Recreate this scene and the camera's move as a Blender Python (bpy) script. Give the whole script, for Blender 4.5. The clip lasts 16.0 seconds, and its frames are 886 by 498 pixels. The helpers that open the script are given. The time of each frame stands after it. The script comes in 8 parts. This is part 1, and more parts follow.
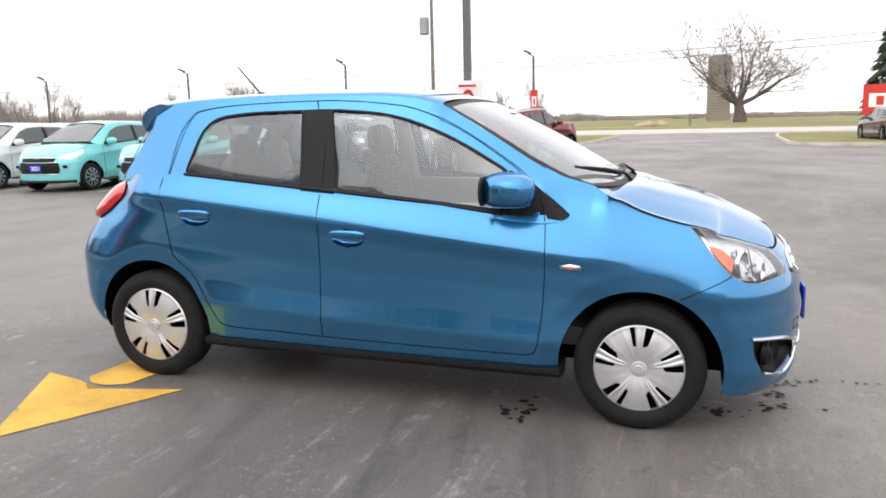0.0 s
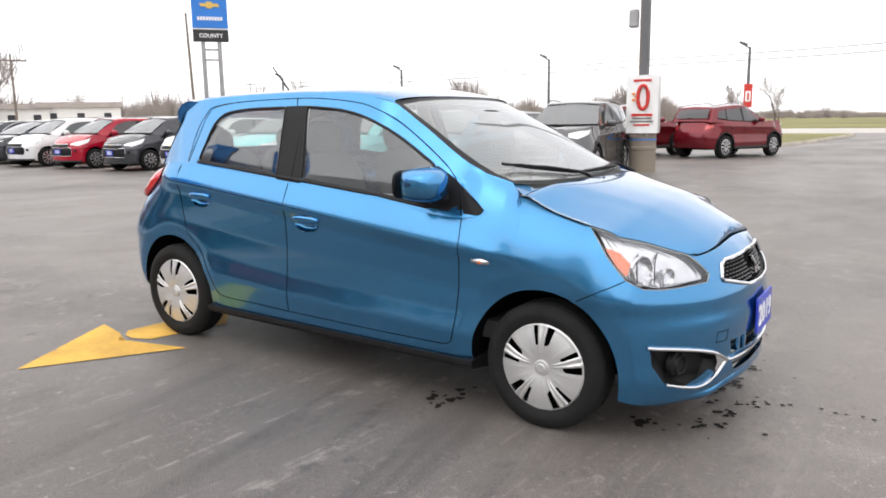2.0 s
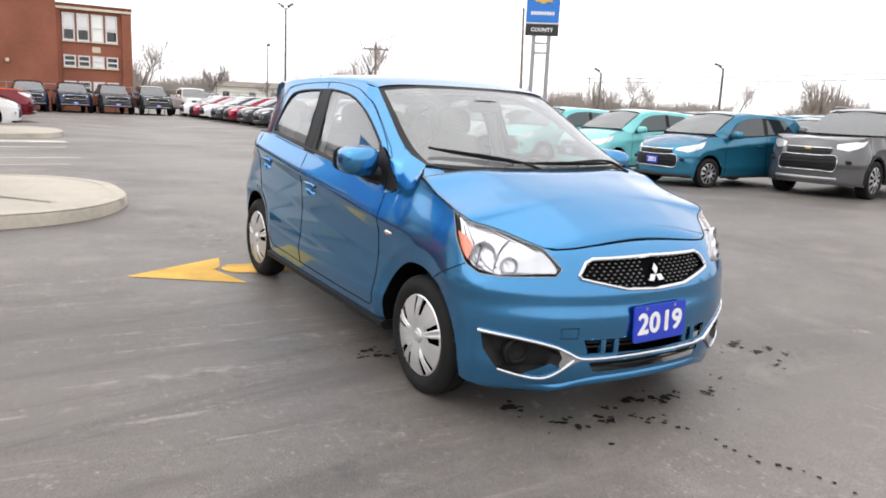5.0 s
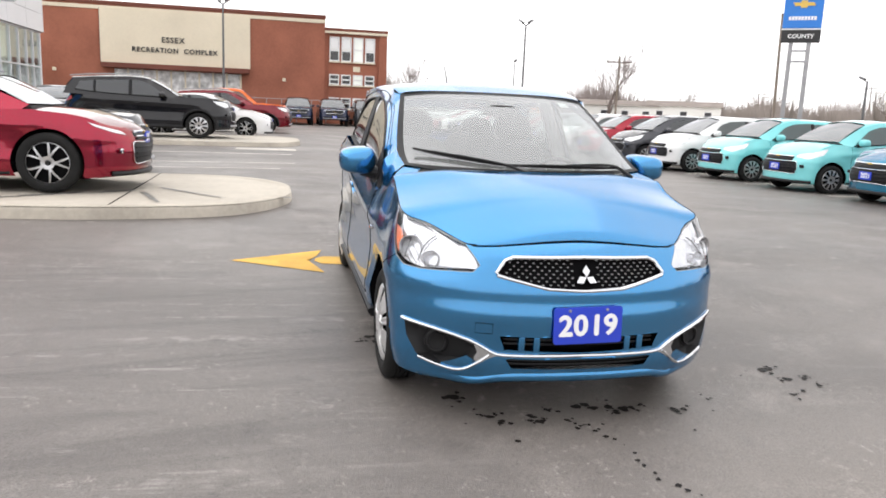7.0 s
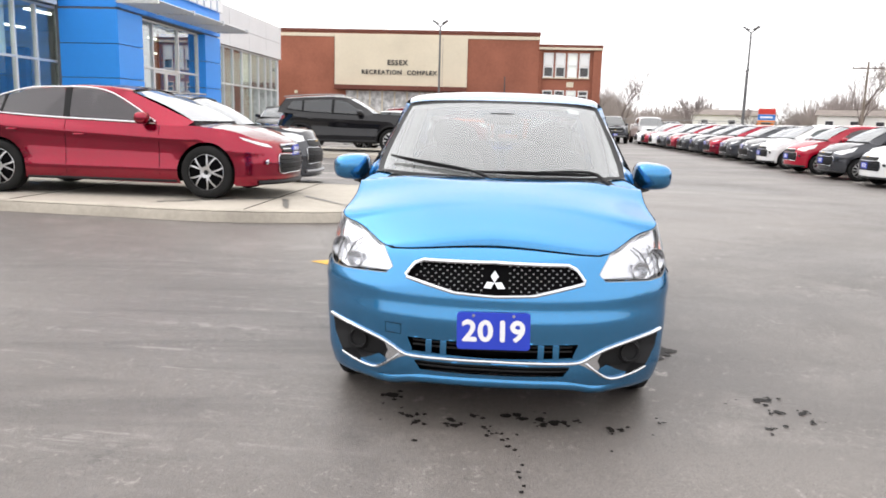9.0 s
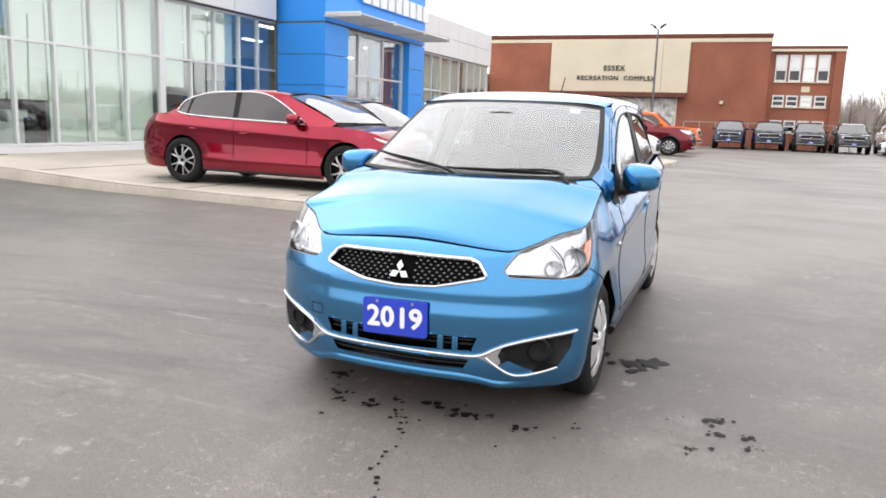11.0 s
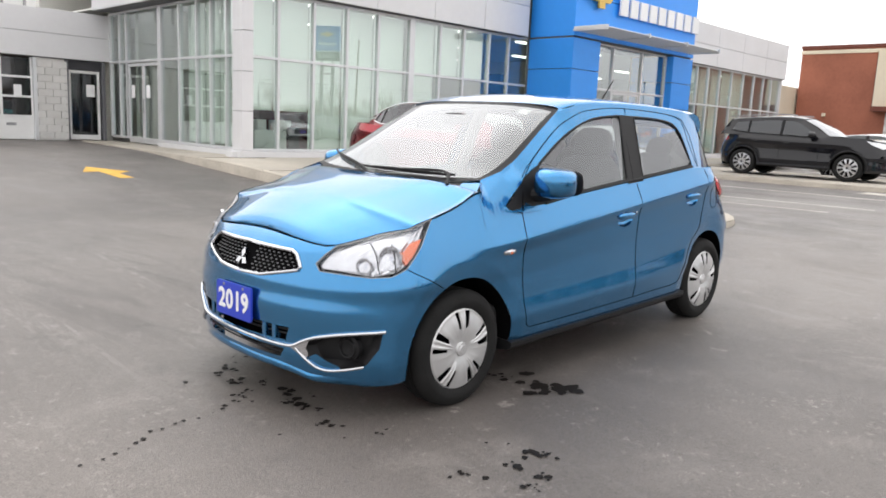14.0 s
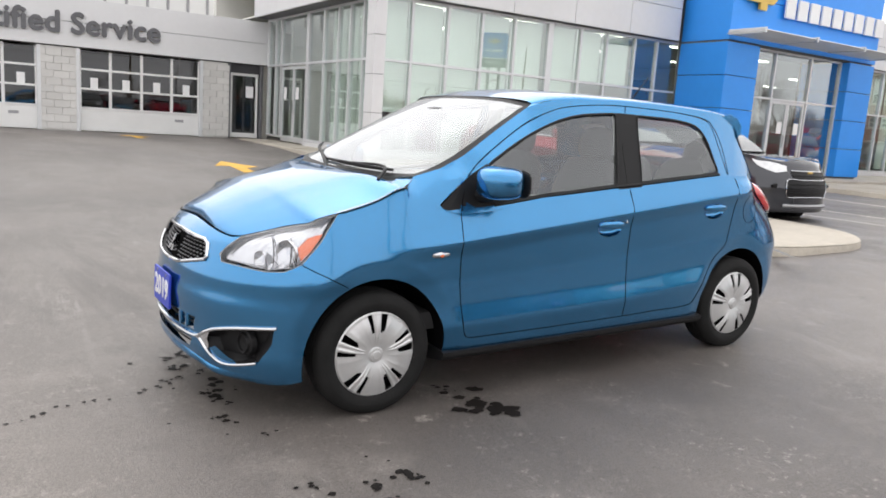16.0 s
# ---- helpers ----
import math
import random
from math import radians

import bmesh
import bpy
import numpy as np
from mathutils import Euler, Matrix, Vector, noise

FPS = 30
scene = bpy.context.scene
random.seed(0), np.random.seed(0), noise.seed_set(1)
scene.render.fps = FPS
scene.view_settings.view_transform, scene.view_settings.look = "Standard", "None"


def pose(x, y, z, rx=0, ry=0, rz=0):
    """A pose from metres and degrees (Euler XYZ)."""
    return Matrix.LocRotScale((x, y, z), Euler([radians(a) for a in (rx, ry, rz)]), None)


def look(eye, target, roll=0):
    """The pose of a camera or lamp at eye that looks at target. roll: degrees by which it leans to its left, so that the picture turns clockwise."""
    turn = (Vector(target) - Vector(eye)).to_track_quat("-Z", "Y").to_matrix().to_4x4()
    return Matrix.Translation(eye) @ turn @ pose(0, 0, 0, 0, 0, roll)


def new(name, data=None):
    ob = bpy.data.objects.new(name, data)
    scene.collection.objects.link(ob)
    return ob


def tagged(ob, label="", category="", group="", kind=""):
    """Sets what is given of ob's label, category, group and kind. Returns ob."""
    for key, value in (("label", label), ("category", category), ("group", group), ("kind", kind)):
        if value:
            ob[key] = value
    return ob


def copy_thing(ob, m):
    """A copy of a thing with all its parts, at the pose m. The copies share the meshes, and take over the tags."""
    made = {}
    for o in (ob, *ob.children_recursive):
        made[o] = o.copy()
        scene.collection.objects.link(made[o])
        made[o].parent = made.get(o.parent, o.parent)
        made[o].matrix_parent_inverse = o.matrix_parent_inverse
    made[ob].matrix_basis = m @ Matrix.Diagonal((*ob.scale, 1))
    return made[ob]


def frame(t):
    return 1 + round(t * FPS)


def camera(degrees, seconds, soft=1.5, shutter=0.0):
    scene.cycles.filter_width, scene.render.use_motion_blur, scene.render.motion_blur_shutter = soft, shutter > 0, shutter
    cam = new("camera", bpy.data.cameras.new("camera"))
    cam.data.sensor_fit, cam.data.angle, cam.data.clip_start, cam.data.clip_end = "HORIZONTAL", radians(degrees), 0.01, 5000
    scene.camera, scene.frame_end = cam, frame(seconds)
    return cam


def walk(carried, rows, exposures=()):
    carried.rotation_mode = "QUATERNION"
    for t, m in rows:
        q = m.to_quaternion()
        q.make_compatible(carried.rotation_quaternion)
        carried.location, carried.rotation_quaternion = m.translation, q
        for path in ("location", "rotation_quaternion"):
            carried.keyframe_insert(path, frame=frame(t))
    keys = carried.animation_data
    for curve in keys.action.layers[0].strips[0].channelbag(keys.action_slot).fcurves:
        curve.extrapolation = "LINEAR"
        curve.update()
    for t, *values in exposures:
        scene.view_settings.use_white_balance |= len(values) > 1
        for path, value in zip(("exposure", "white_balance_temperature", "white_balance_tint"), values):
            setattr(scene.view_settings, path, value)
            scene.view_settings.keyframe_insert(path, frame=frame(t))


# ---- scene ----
cam = camera(61.0, 16.0, soft=1.75)
METRES = 10.631
START = pose(1.326, -3.981, 1.327, 0.626, -0.369, 16.761)
ROWS = [
    (0.0, 0.0, 0.0, 0.0, -0.3, -10.41, 1.63),
    (0.5, 0.0319, -0.0063, -0.0011, 3.76, -10.26, 1.66),
    (1.0, 0.0621, -0.006, -0.002, 8.53, -10.59, 1.82),
    (1.5, 0.0915, 0.0027, -0.0021, 12.61, -10.8, 1.57),
    (2.0, 0.1246, 0.0008, -0.0021, 16.59, -10.37, 1.34),
    (2.5, 0.154, 0.0043, -0.003, 19.97, -10.69, 1.08),
    (3.0, 0.1823, 0.0154, -0.0034, 23.73, -10.85, 0.08),
    (3.5, 0.2161, 0.0203, -0.0037, 29.08, -10.84, -0.02),
    (4.0, 0.2447, 0.0283, -0.0045, 33.42, -10.97, -0.46),
    (6.5, 0.37, 0.1217, -0.0059, 56.15, -10.4, -2.22),
    (7.0, 0.3913, 0.145, -0.0063, 60.83, -10.34, -1.6),
    (7.5, 0.4039, 0.1729, -0.0066, 64.65, -10.15, -1.52),
    (8.0, 0.4229, 0.2009, -0.0073, 69.09, -9.63, -1.01),
    (8.5, 0.4376, 0.2285, -0.0075, 73.64, -9.45, -0.62),
    (9.0, 0.4441, 0.259, -0.0078, 77.87, -9.52, -0.84),
    (9.5, 0.4554, 0.2907, -0.0088, 82.29, -9.56, -0.74),
    (10.0, 0.4625, 0.3216, -0.009, 86.47, -9.49, -0.93),
    (12.5, 0.4523, 0.4834, -0.012, 106.9, -9.22, -1.31),
    (13.0, 0.442, 0.514, -0.0122, 110.32, -9.18, -1.39),
    (13.5, 0.4229, 0.5401, -0.0122, 114.23, -9.05, -2.04),
    (14.0, 0.4087, 0.5719, -0.0129, 118.17, -8.8, -2.2),
    (14.5, 0.3929, 0.5965, -0.0135, 121.49, -8.87, -2.43),
    (15.0, 0.3706, 0.6144, -0.0138, 124.87, -8.84, -3.2),
    (15.5, 0.3492, 0.6352, -0.0147, 127.96, -8.6, -3.15),
    (16.0, 0.332, 0.6451, -0.0139, 131.18, -8.91, -3.63),
]
walk(cam, [(t, START @ pose(METRES * x, METRES * y, METRES * z, 90 + pitch, roll, yaw)) for t, x, y, z, yaw, pitch, roll in ROWS], exposures=((0, 0.40), (2, 0.36), (4, 0.32), (7, 0.47), (10, 0.58), (12.5, 0.52), (14.5, 0.32), (16, 0.32)))
# ---------------------------------------------------------------- world and light
world = bpy.data.worlds.new("overcast_sky")
scene.world = world
world.use_nodes = True
_n = world.node_tree.nodes
_l = world.node_tree.links
_n.clear()
_sky = _n.new("ShaderNodeTexSky")
_sky.sky_type = "NISHITA"
_sky.sun_disc = False
_sky.sun_elevation, _sky.sun_rotation = radians(50), radians(200)
_sky.air_density, _sky.dust_density = 1.0, 4.0
_grey = _n.new("ShaderNodeHueSaturation")
_grey.inputs["Saturation"].default_value = 0.10
_grey.inputs["Value"].default_value = 0.10
_cloud = _n.new("ShaderNodeMix")
_cloud.data_type = "RGBA"
_cloud.inputs[0].default_value = 0.8
_cloud.inputs[7].default_value = (1.02, 1.0, 1.01, 1)
# an overcast sky grows brighter towards the zenith
_dir, _xyz, _rise, _scale = _n.new("ShaderNodeTexCoord"), _n.new("ShaderNodeSeparateXYZ"), _n.new("ShaderNodeMapRange"), _n.new("ShaderNodeVectorMath")
_rise.inputs[1].default_value, _rise.inputs[2].default_value = 0.0, 1.0
_rise.inputs[3].default_value, _rise.inputs[4].default_value = 1.36, 1.62
_scale.operation = "SCALE"
_l.new(_dir.outputs["Generated"], _xyz.inputs[0])
_l.new(_xyz.outputs["Z"], _rise.inputs[0])
_l.new(_rise.outputs[0], _scale.inputs["Scale"])
_bg = _n.new("ShaderNodeBackground")
_bg.inputs["Strength"].default_value = 1.0
_out = _n.new("ShaderNodeOutputWorld")
_l.new(_sky.outputs[0], _grey.inputs["Color"])
_l.new(_grey.outputs[0], _cloud.inputs[6])
_l.new(_cloud.outputs[2], _scale.inputs[0])
_l.new(_scale.outputs[0], _bg.inputs["Color"])
_l.new(_bg.outputs[0], _out.inputs[0])
_sun = new("sun", bpy.data.lights.new("sun", "SUN"))
_sun.data.energy, _sun.data.angle, _sun.data.color = 0.8, radians(120), (1.0, 0.97, 0.93)
_sun.matrix_world = look((-8, -14, 22), (0, 0, 0))


# ---------------------------------------------------------------- materials
def material(name, colour, rough=0.5, metal=0.0, var=0.0, scale=6.0, bump=0.0, bump_scale=60.0, coat=0.0, spec=0.5, hue=(1, 1, 1), each=0.0):
    """A surface with large stains (var, scale), fine grain (bump) and, with each, a shade of its own for each object."""
    m = bpy.data.materials.new(name)
    m.use_nodes = True
    n, l = m.node_tree.nodes, m.node_tree.links
    b = n["Principled BSDF"]
    b.inputs["Roughness"].default_value, b.inputs["Metallic"].default_value = rough, metal
    b.inputs["Coat Weight"].default_value, b.inputs["Coat Roughness"].default_value = coat, 0.03
    b.inputs["Specular IOR Level"].default_value = spec
    b.inputs["Base Color"].default_value = (*colour, 1)
    co = n.new("ShaderNodeTexCoord")
    if var:
        big, fine = n.new("ShaderNodeTexNoise"), n.new("ShaderNodeTexNoise")
        big.inputs["Scale"].default_value, big.inputs["Detail"].default_value = scale, 5
        fine.inputs["Scale"].default_value, fine.inputs["Detail"].default_value = scale * 14, 3
        add = n.new("ShaderNodeMath")
        add.operation = "MULTIPLY_ADD"
        add.inputs[1].default_value = 0.35
        ramp = n.new("ShaderNodeMapRange")
        ramp.inputs[1].default_value, ramp.inputs[2].default_value = 0.38, 0.98
        ramp.inputs[3].default_value, ramp.inputs[4].default_value = 0.0, 1.0
        mix = n.new("ShaderNodeMix")
        mix.data_type = "RGBA"
        mix.inputs[6].default_value = (*[c * (1 - var) * h for c, h in zip(colour, hue)], 1)
        mix.inputs[7].default_value = (*[min(1, c * (1 + var)) for c in colour], 1)
        l.new(co.outputs["Object"], big.inputs[0])
        l.new(co.outputs["Object"], fine.inputs[0])
        l.new(fine.outputs[0], add.inputs[0])
        l.new(big.outputs[0], add.inputs[2])
        l.new(add.outputs[0], ramp.inputs[0])
        l.new(ramp.outputs[0], mix.inputs[0])
        last = mix.outputs[2]
        if each:
            info, hsv, mr = n.new("ShaderNodeObjectInfo"), n.new("ShaderNodeHueSaturation"), n.new("ShaderNodeMapRange")
            mr.inputs[3].default_value, mr.inputs[4].default_value = 1 - each, 1 + each
            l.new(info.outputs["Random"], mr.inputs[0])
            l.new(mr.outputs[0], hsv.inputs["Value"])
            l.new(last, hsv.inputs["Color"])
            last = hsv.outputs[0]
        l.new(last, b.inputs["Base Color"])
    if bump:
        g, bm = n.new("ShaderNodeTexNoise"), n.new("ShaderNodeBump")
        g.inputs["Scale"].default_value, g.inputs["Detail"].default_value = bump_scale, 4
        bm.inputs["Strength"].default_value, bm.inputs["Distance"].default_value = bump, 0.01
        l.new(co.outputs["Object"], g.inputs[0])
        l.new(g.outputs[0], bm.inputs["Height"])
        l.new(bm.outputs[0], b.inputs["Normal"])
    return m


def paint(name, colour, flake=0.5, edge=0.10):
    """Car paint: a metallic flake coat under clear lacquer."""
    m = material(name, colour, 0.42, flake, 0.06, 2.0, coat=1.0, spec=0.12)
    n, l = m.node_tree.nodes, m.node_tree.links
    n["Principled BSDF"].inputs["Specular Tint"].default_value = (*[edge + 0.6 * c for c in colour], 1)
    if flake:
        v, mr, co = n.new("ShaderNodeTexVoronoi"), n.new("ShaderNodeMapRange"), n.new("ShaderNodeTexCoord")
        v.inputs["Scale"].default_value = 900
        mr.inputs[3].default_value, mr.inputs[4].default_value = 0.15, 0.25
        l.new(co.outputs["Object"], v.inputs["Vector"])
        l.new(v.outputs["Color"], mr.inputs[0])
        l.new(mr.outputs[0], n["Principled BSDF"].inputs["Roughness"])
    return m


def glass(name, tint, base, rough=0.0, power=4.0, dust=0.0):
    """Tinted sheet glass: clear passage through a thin sheet, with a mirror gloss that grows at grazing angles from its base share."""
    m = bpy.data.materials.new(name)
    m.use_nodes = True
    n, l = m.node_tree.nodes, m.node_tree.links
    n.clear()
    out, mix, tr, gl, lw, pw, mr = (n.new("ShaderNode" + k) for k in ("OutputMaterial", "MixShader", "BsdfTransparent", "BsdfGlossy", "LayerWeight", "Math", "MapRange"))
    tr.inputs[0].default_value = (*tint, 1)
    gl.inputs["Color"].default_value = (0.95, 0.97, 1, 1)
    gl.inputs["Roughness"].default_value = rough
    lw.inputs["Blend"].default_value = 0.5
    pw.operation = "POWER"
    pw.inputs[1].default_value = power
    mr.inputs[3].default_value, mr.inputs[4].default_value = base, 1.0
    l.new(lw.outputs["Facing"], pw.inputs[0])
    l.new(pw.outputs[0], mr.inputs[0])
    l.new(mr.outputs[0], mix.inputs[0])
    l.new(tr.outputs[0], mix.inputs[1])
    l.new(gl.outputs[0], mix.inputs[2])
    last = mix.outputs[0]
    # this pale diffuse film paints the haze of reflections into the sheet
    if dust:
        film, df = n.new("ShaderNodeMixShader"), n.new("ShaderNodeBsdfDiffuse")
        df.inputs[0].default_value = (0.55, 0.56, 0.55, 1)
        film.inputs[0].default_value = dust
        l.new(last, film.inputs[1])
        l.new(df.outputs[0], film.inputs[2])
        last = film.outputs[0]
    l.new(last, out.inputs[0])
    return m


def glow(name, colour, strength):
    m = bpy.data.materials.new(name)
    m.use_nodes = True
    b = m.node_tree.nodes["Principled BSDF"]
    b.inputs["Base Color"].default_value = (*colour, 1)
    b.inputs["Emission Color"].default_value = (*colour, 1)
    b.inputs["Emission Strength"].default_value = strength
    return m


M = {
        "road": material("road_concrete", (0.42, 0.40, 0.37), 0.85, 0, 0.15, 0.2, 0.3, 40),
    "grass": material("grass", (0.17, 0.165, 0.06), 0.95, 0, 0.4, 0.08, 0.6, 20, hue=(1.1, 0.95, 0.8)),
    "concrete": material("concrete", (0.40, 0.365, 0.31), 0.85, 0, 0.22, 0.7, 0.35, 70),
    "kerb": material("kerb_concrete", (0.42, 0.38, 0.32), 0.85, 0, 0.3, 1.2, 0.4, 60),
    "yellow": material("yellow_paint", (0.62, 0.36, 0.055), 0.75, 0, 0.3, 3.0, 0.4, 120),
    "white_line": material("worn_white_paint", (0.5, 0.47, 0.42), 0.75, 0, 0.3, 3.0, 0.3, 120),
    "brick": material("red_brick", (0.29, 0.105, 0.065), 0.9, 0, 0.25, 0.4, 0.4, 12),
    "cream": material("cream_panel", (0.66, 0.59, 0.46), 0.8, 0, 0.08, 0.4, 0.15, 20),
    "grey_panel": material("grey_metal_panel", (0.68, 0.68, 0.69), 0.5, 0.1, 0.06, 0.5, 0.05, 10),
    "dark_panel": material("dark_grey_trim", (0.13, 0.13, 0.14), 0.5, 0.1, 0.1, 1.0),
    "blue_panel": material("blue_metal_panel", (0.03, 0.29, 0.86), 0.4, 0.1, 0.06, 0.5, 0.04, 10),
    "white_block": material("white_painted_block", (0.62, 0.61, 0.59), 0.8, 0, 0.1, 1.0, 0.3, 14, each=0.06),
    "white_paint": material("white_paint", (0.75, 0.75, 0.74), 0.55, 0, 0.06, 1.5),
    "alu": material("aluminium_frame", (0.66, 0.67, 0.68), 0.4, 0.4, 0.05, 2.0),
    "pole": material("dark_pole_steel", (0.13, 0.13, 0.135), 0.6, 0.3, 0.2, 1.5),
    "steel": material("galvanised_steel", (0.33, 0.33, 0.34), 0.5, 0.6, 0.15, 2.0),
    "wood": material("weathered_wood", (0.2, 0.165, 0.135), 0.9, 0, 0.3, 2.0, 0.4, 30),
    "bark": material("bare_bark", (0.12, 0.095, 0.085), 0.95, 0, 0.35, 2.0, 0.5, 20),
    # paler than real twigs: distance haze is put into the colour
    "twigs": material("bare_twigs", (0.27, 0.235, 0.225), 0.95, 0, 0.3, 0.5),
    "evergreen": material("evergreen", (0.035, 0.05, 0.03), 0.9, 0, 0.4, 2.0),
    # the far wood's colour is lightened to carry the air's haze
    "hedge": material("far_bare_wood", (0.30, 0.262, 0.25), 1.0, 0, 0.35, 0.15),
    "silo": material("silo_concrete", (0.235, 0.20, 0.16), 0.9, 0, 0.2, 0.3, 0.3, 8),
    "tyre": material("tyre_rubber", (0.014, 0.014, 0.014), 0.8, 0, 0.3, 8.0, 0.2, 80, spec=0.2),
    "black": material("black_plastic", (0.010, 0.010, 0.011), 0.5, 0, 0.2, 5.0, 0.1, 150, spec=0.25),
    "gap": material("dark_gap", (0.004, 0.004, 0.0045), 0.95, spec=0.05),
    "trim": material("satin_black_trim", (0.012, 0.012, 0.013), 0.5, 0, 0.1, 5.0, spec=0.2),
    "chrome": material("chrome", (0.62, 0.63, 0.65), 0.10, 1.0, 0.03, 3.0),
    "hubcap": material("silver_hubcap", (0.60, 0.60, 0.60), 0.32, 0.55, 0.07, 9.0),
    "alloy": material("alloy_wheel", (0.5, 0.5, 0.51), 0.3, 0.8, 0.06, 9.0),
    "plate_blue": material("blue_plate", (0.02, 0.05, 0.50), 0.35, 0, 0.05, 6.0),
    "sign_blue": material("sign_blue", (0.02, 0.18, 0.60), 0.4, 0, 0.05, 1.0),
    "sign_gold": material("sign_gold", (0.62, 0.42, 0.10), 0.35, 0.4, 0.1, 2.0),
    "sign_white": material("sign_white", (0.8, 0.8, 0.8), 0.5, 0, 0.04, 1.0),
    "sign_black": material("sign_black", (0.02, 0.02, 0.022), 0.5, 0, 0.1, 1.0),
    "sign_red": material("sign_red", (0.55, 0.03, 0.02), 0.5, 0, 0.1, 1.0),
    "sign_orange": material("sign_orange", (0.75, 0.22, 0.02), 0.5, 0, 0.1, 1.0),
    "letter_grey": material("dark_grey_letters", (0.12, 0.12, 0.13), 0.5, 0.1, 0.05, 2.0),
    "amber": material("amber_lens", (0.75, 0.16, 0.05), 0.15, 0, 0.1, 8.0, coat=1.0),
    "red_lens": material("red_lens", (0.50, 0.012, 0.015), 0.12, 0, 0.1, 8.0, coat=1.0),
    "lamp_bowl": material("headlamp_reflector", (0.62, 0.62, 0.64), 0.20, 0.9, 0.12, 20.0),
    "car_lamp": material("clear_lamp_unit", (0.66, 0.67, 0.68), 0.18, 0.5, 0.2, 14.0, coat=1.0),
    "damp": material("damp_concrete", (0.13, 0.125, 0.115), 0.5, 0, 0.25, 6.0),
    "lamp_edge": material("lamp_edge_plastic", (0.30, 0.31, 0.32), 0.3, 0, 0.08, 4.0),
    "seat": material("grey_seat_cloth", (0.11, 0.11, 0.115), 0.9, 0, 0.15, 6.0, 0.05, 60),
    "interior": material("light_grey_interior", (0.45, 0.44, 0.43), 0.85, 0, 0.1, 4.0),
    "dash": material("dark_dashboard", (0.035, 0.035, 0.037), 0.7, 0, 0.1, 4.0, 0.05, 60),
    "straw": material("dry_brush", (0.36, 0.28, 0.17), 0.95, 0, 0.3, 1.5, 0.5, 10),
    "oil": material("dark_oil_stain", (0.014, 0.012, 0.011), 0.5, 0, 0.3, 12.0, spec=0.08),
    "dust": material("pale_tar_dust", (0.22, 0.21, 0.2), 0.9, 0, 0.3, 9.0),
    "wall_in": material("interior_wall", (0.76, 0.75, 0.70), 0.85, 0, 0.05, 1.0),
    "floor_in": material("showroom_tiles", (0.35, 0.33, 0.31), 0.3, 0, 0.06, 1.0),
    "blind": material("roller_blind", (0.90, 0.93, 0.88), 0.85, 0, 0.08, 0.7),
    "maroon": material("maroon_board", (0.10, 0.022, 0.03), 0.7, 0, 0.3, 2.0),
    "dark_in": material("dark_interior", (0.04, 0.04, 0.045), 0.8, 0, 0.3, 1.0),
}
M["car_glass"] = glass("tinted_car_glass", (0.78, 0.82, 0.80), 0.11, power=3.6)
# the windscreen's film puts its veil of reflections into the colour
M["screen_glass"] = glass("windscreen_glass", (0.60, 0.66, 0.63), 0.12, power=3.9, dust=0.22)
M["dark_glass"] = glass("dark_privacy_glass", (0.17, 0.20, 0.19), 0.085)
M["shop_glass"] = glass("shop_glass", (0.88, 0.93, 0.90), 0.16)
M["lens_glass"] = glass("headlamp_lens", (0.95, 0.96, 0.97), 0.05)
M["striplight"] = glow("strip_light", (1.0, 0.98, 0.93), 3.0)



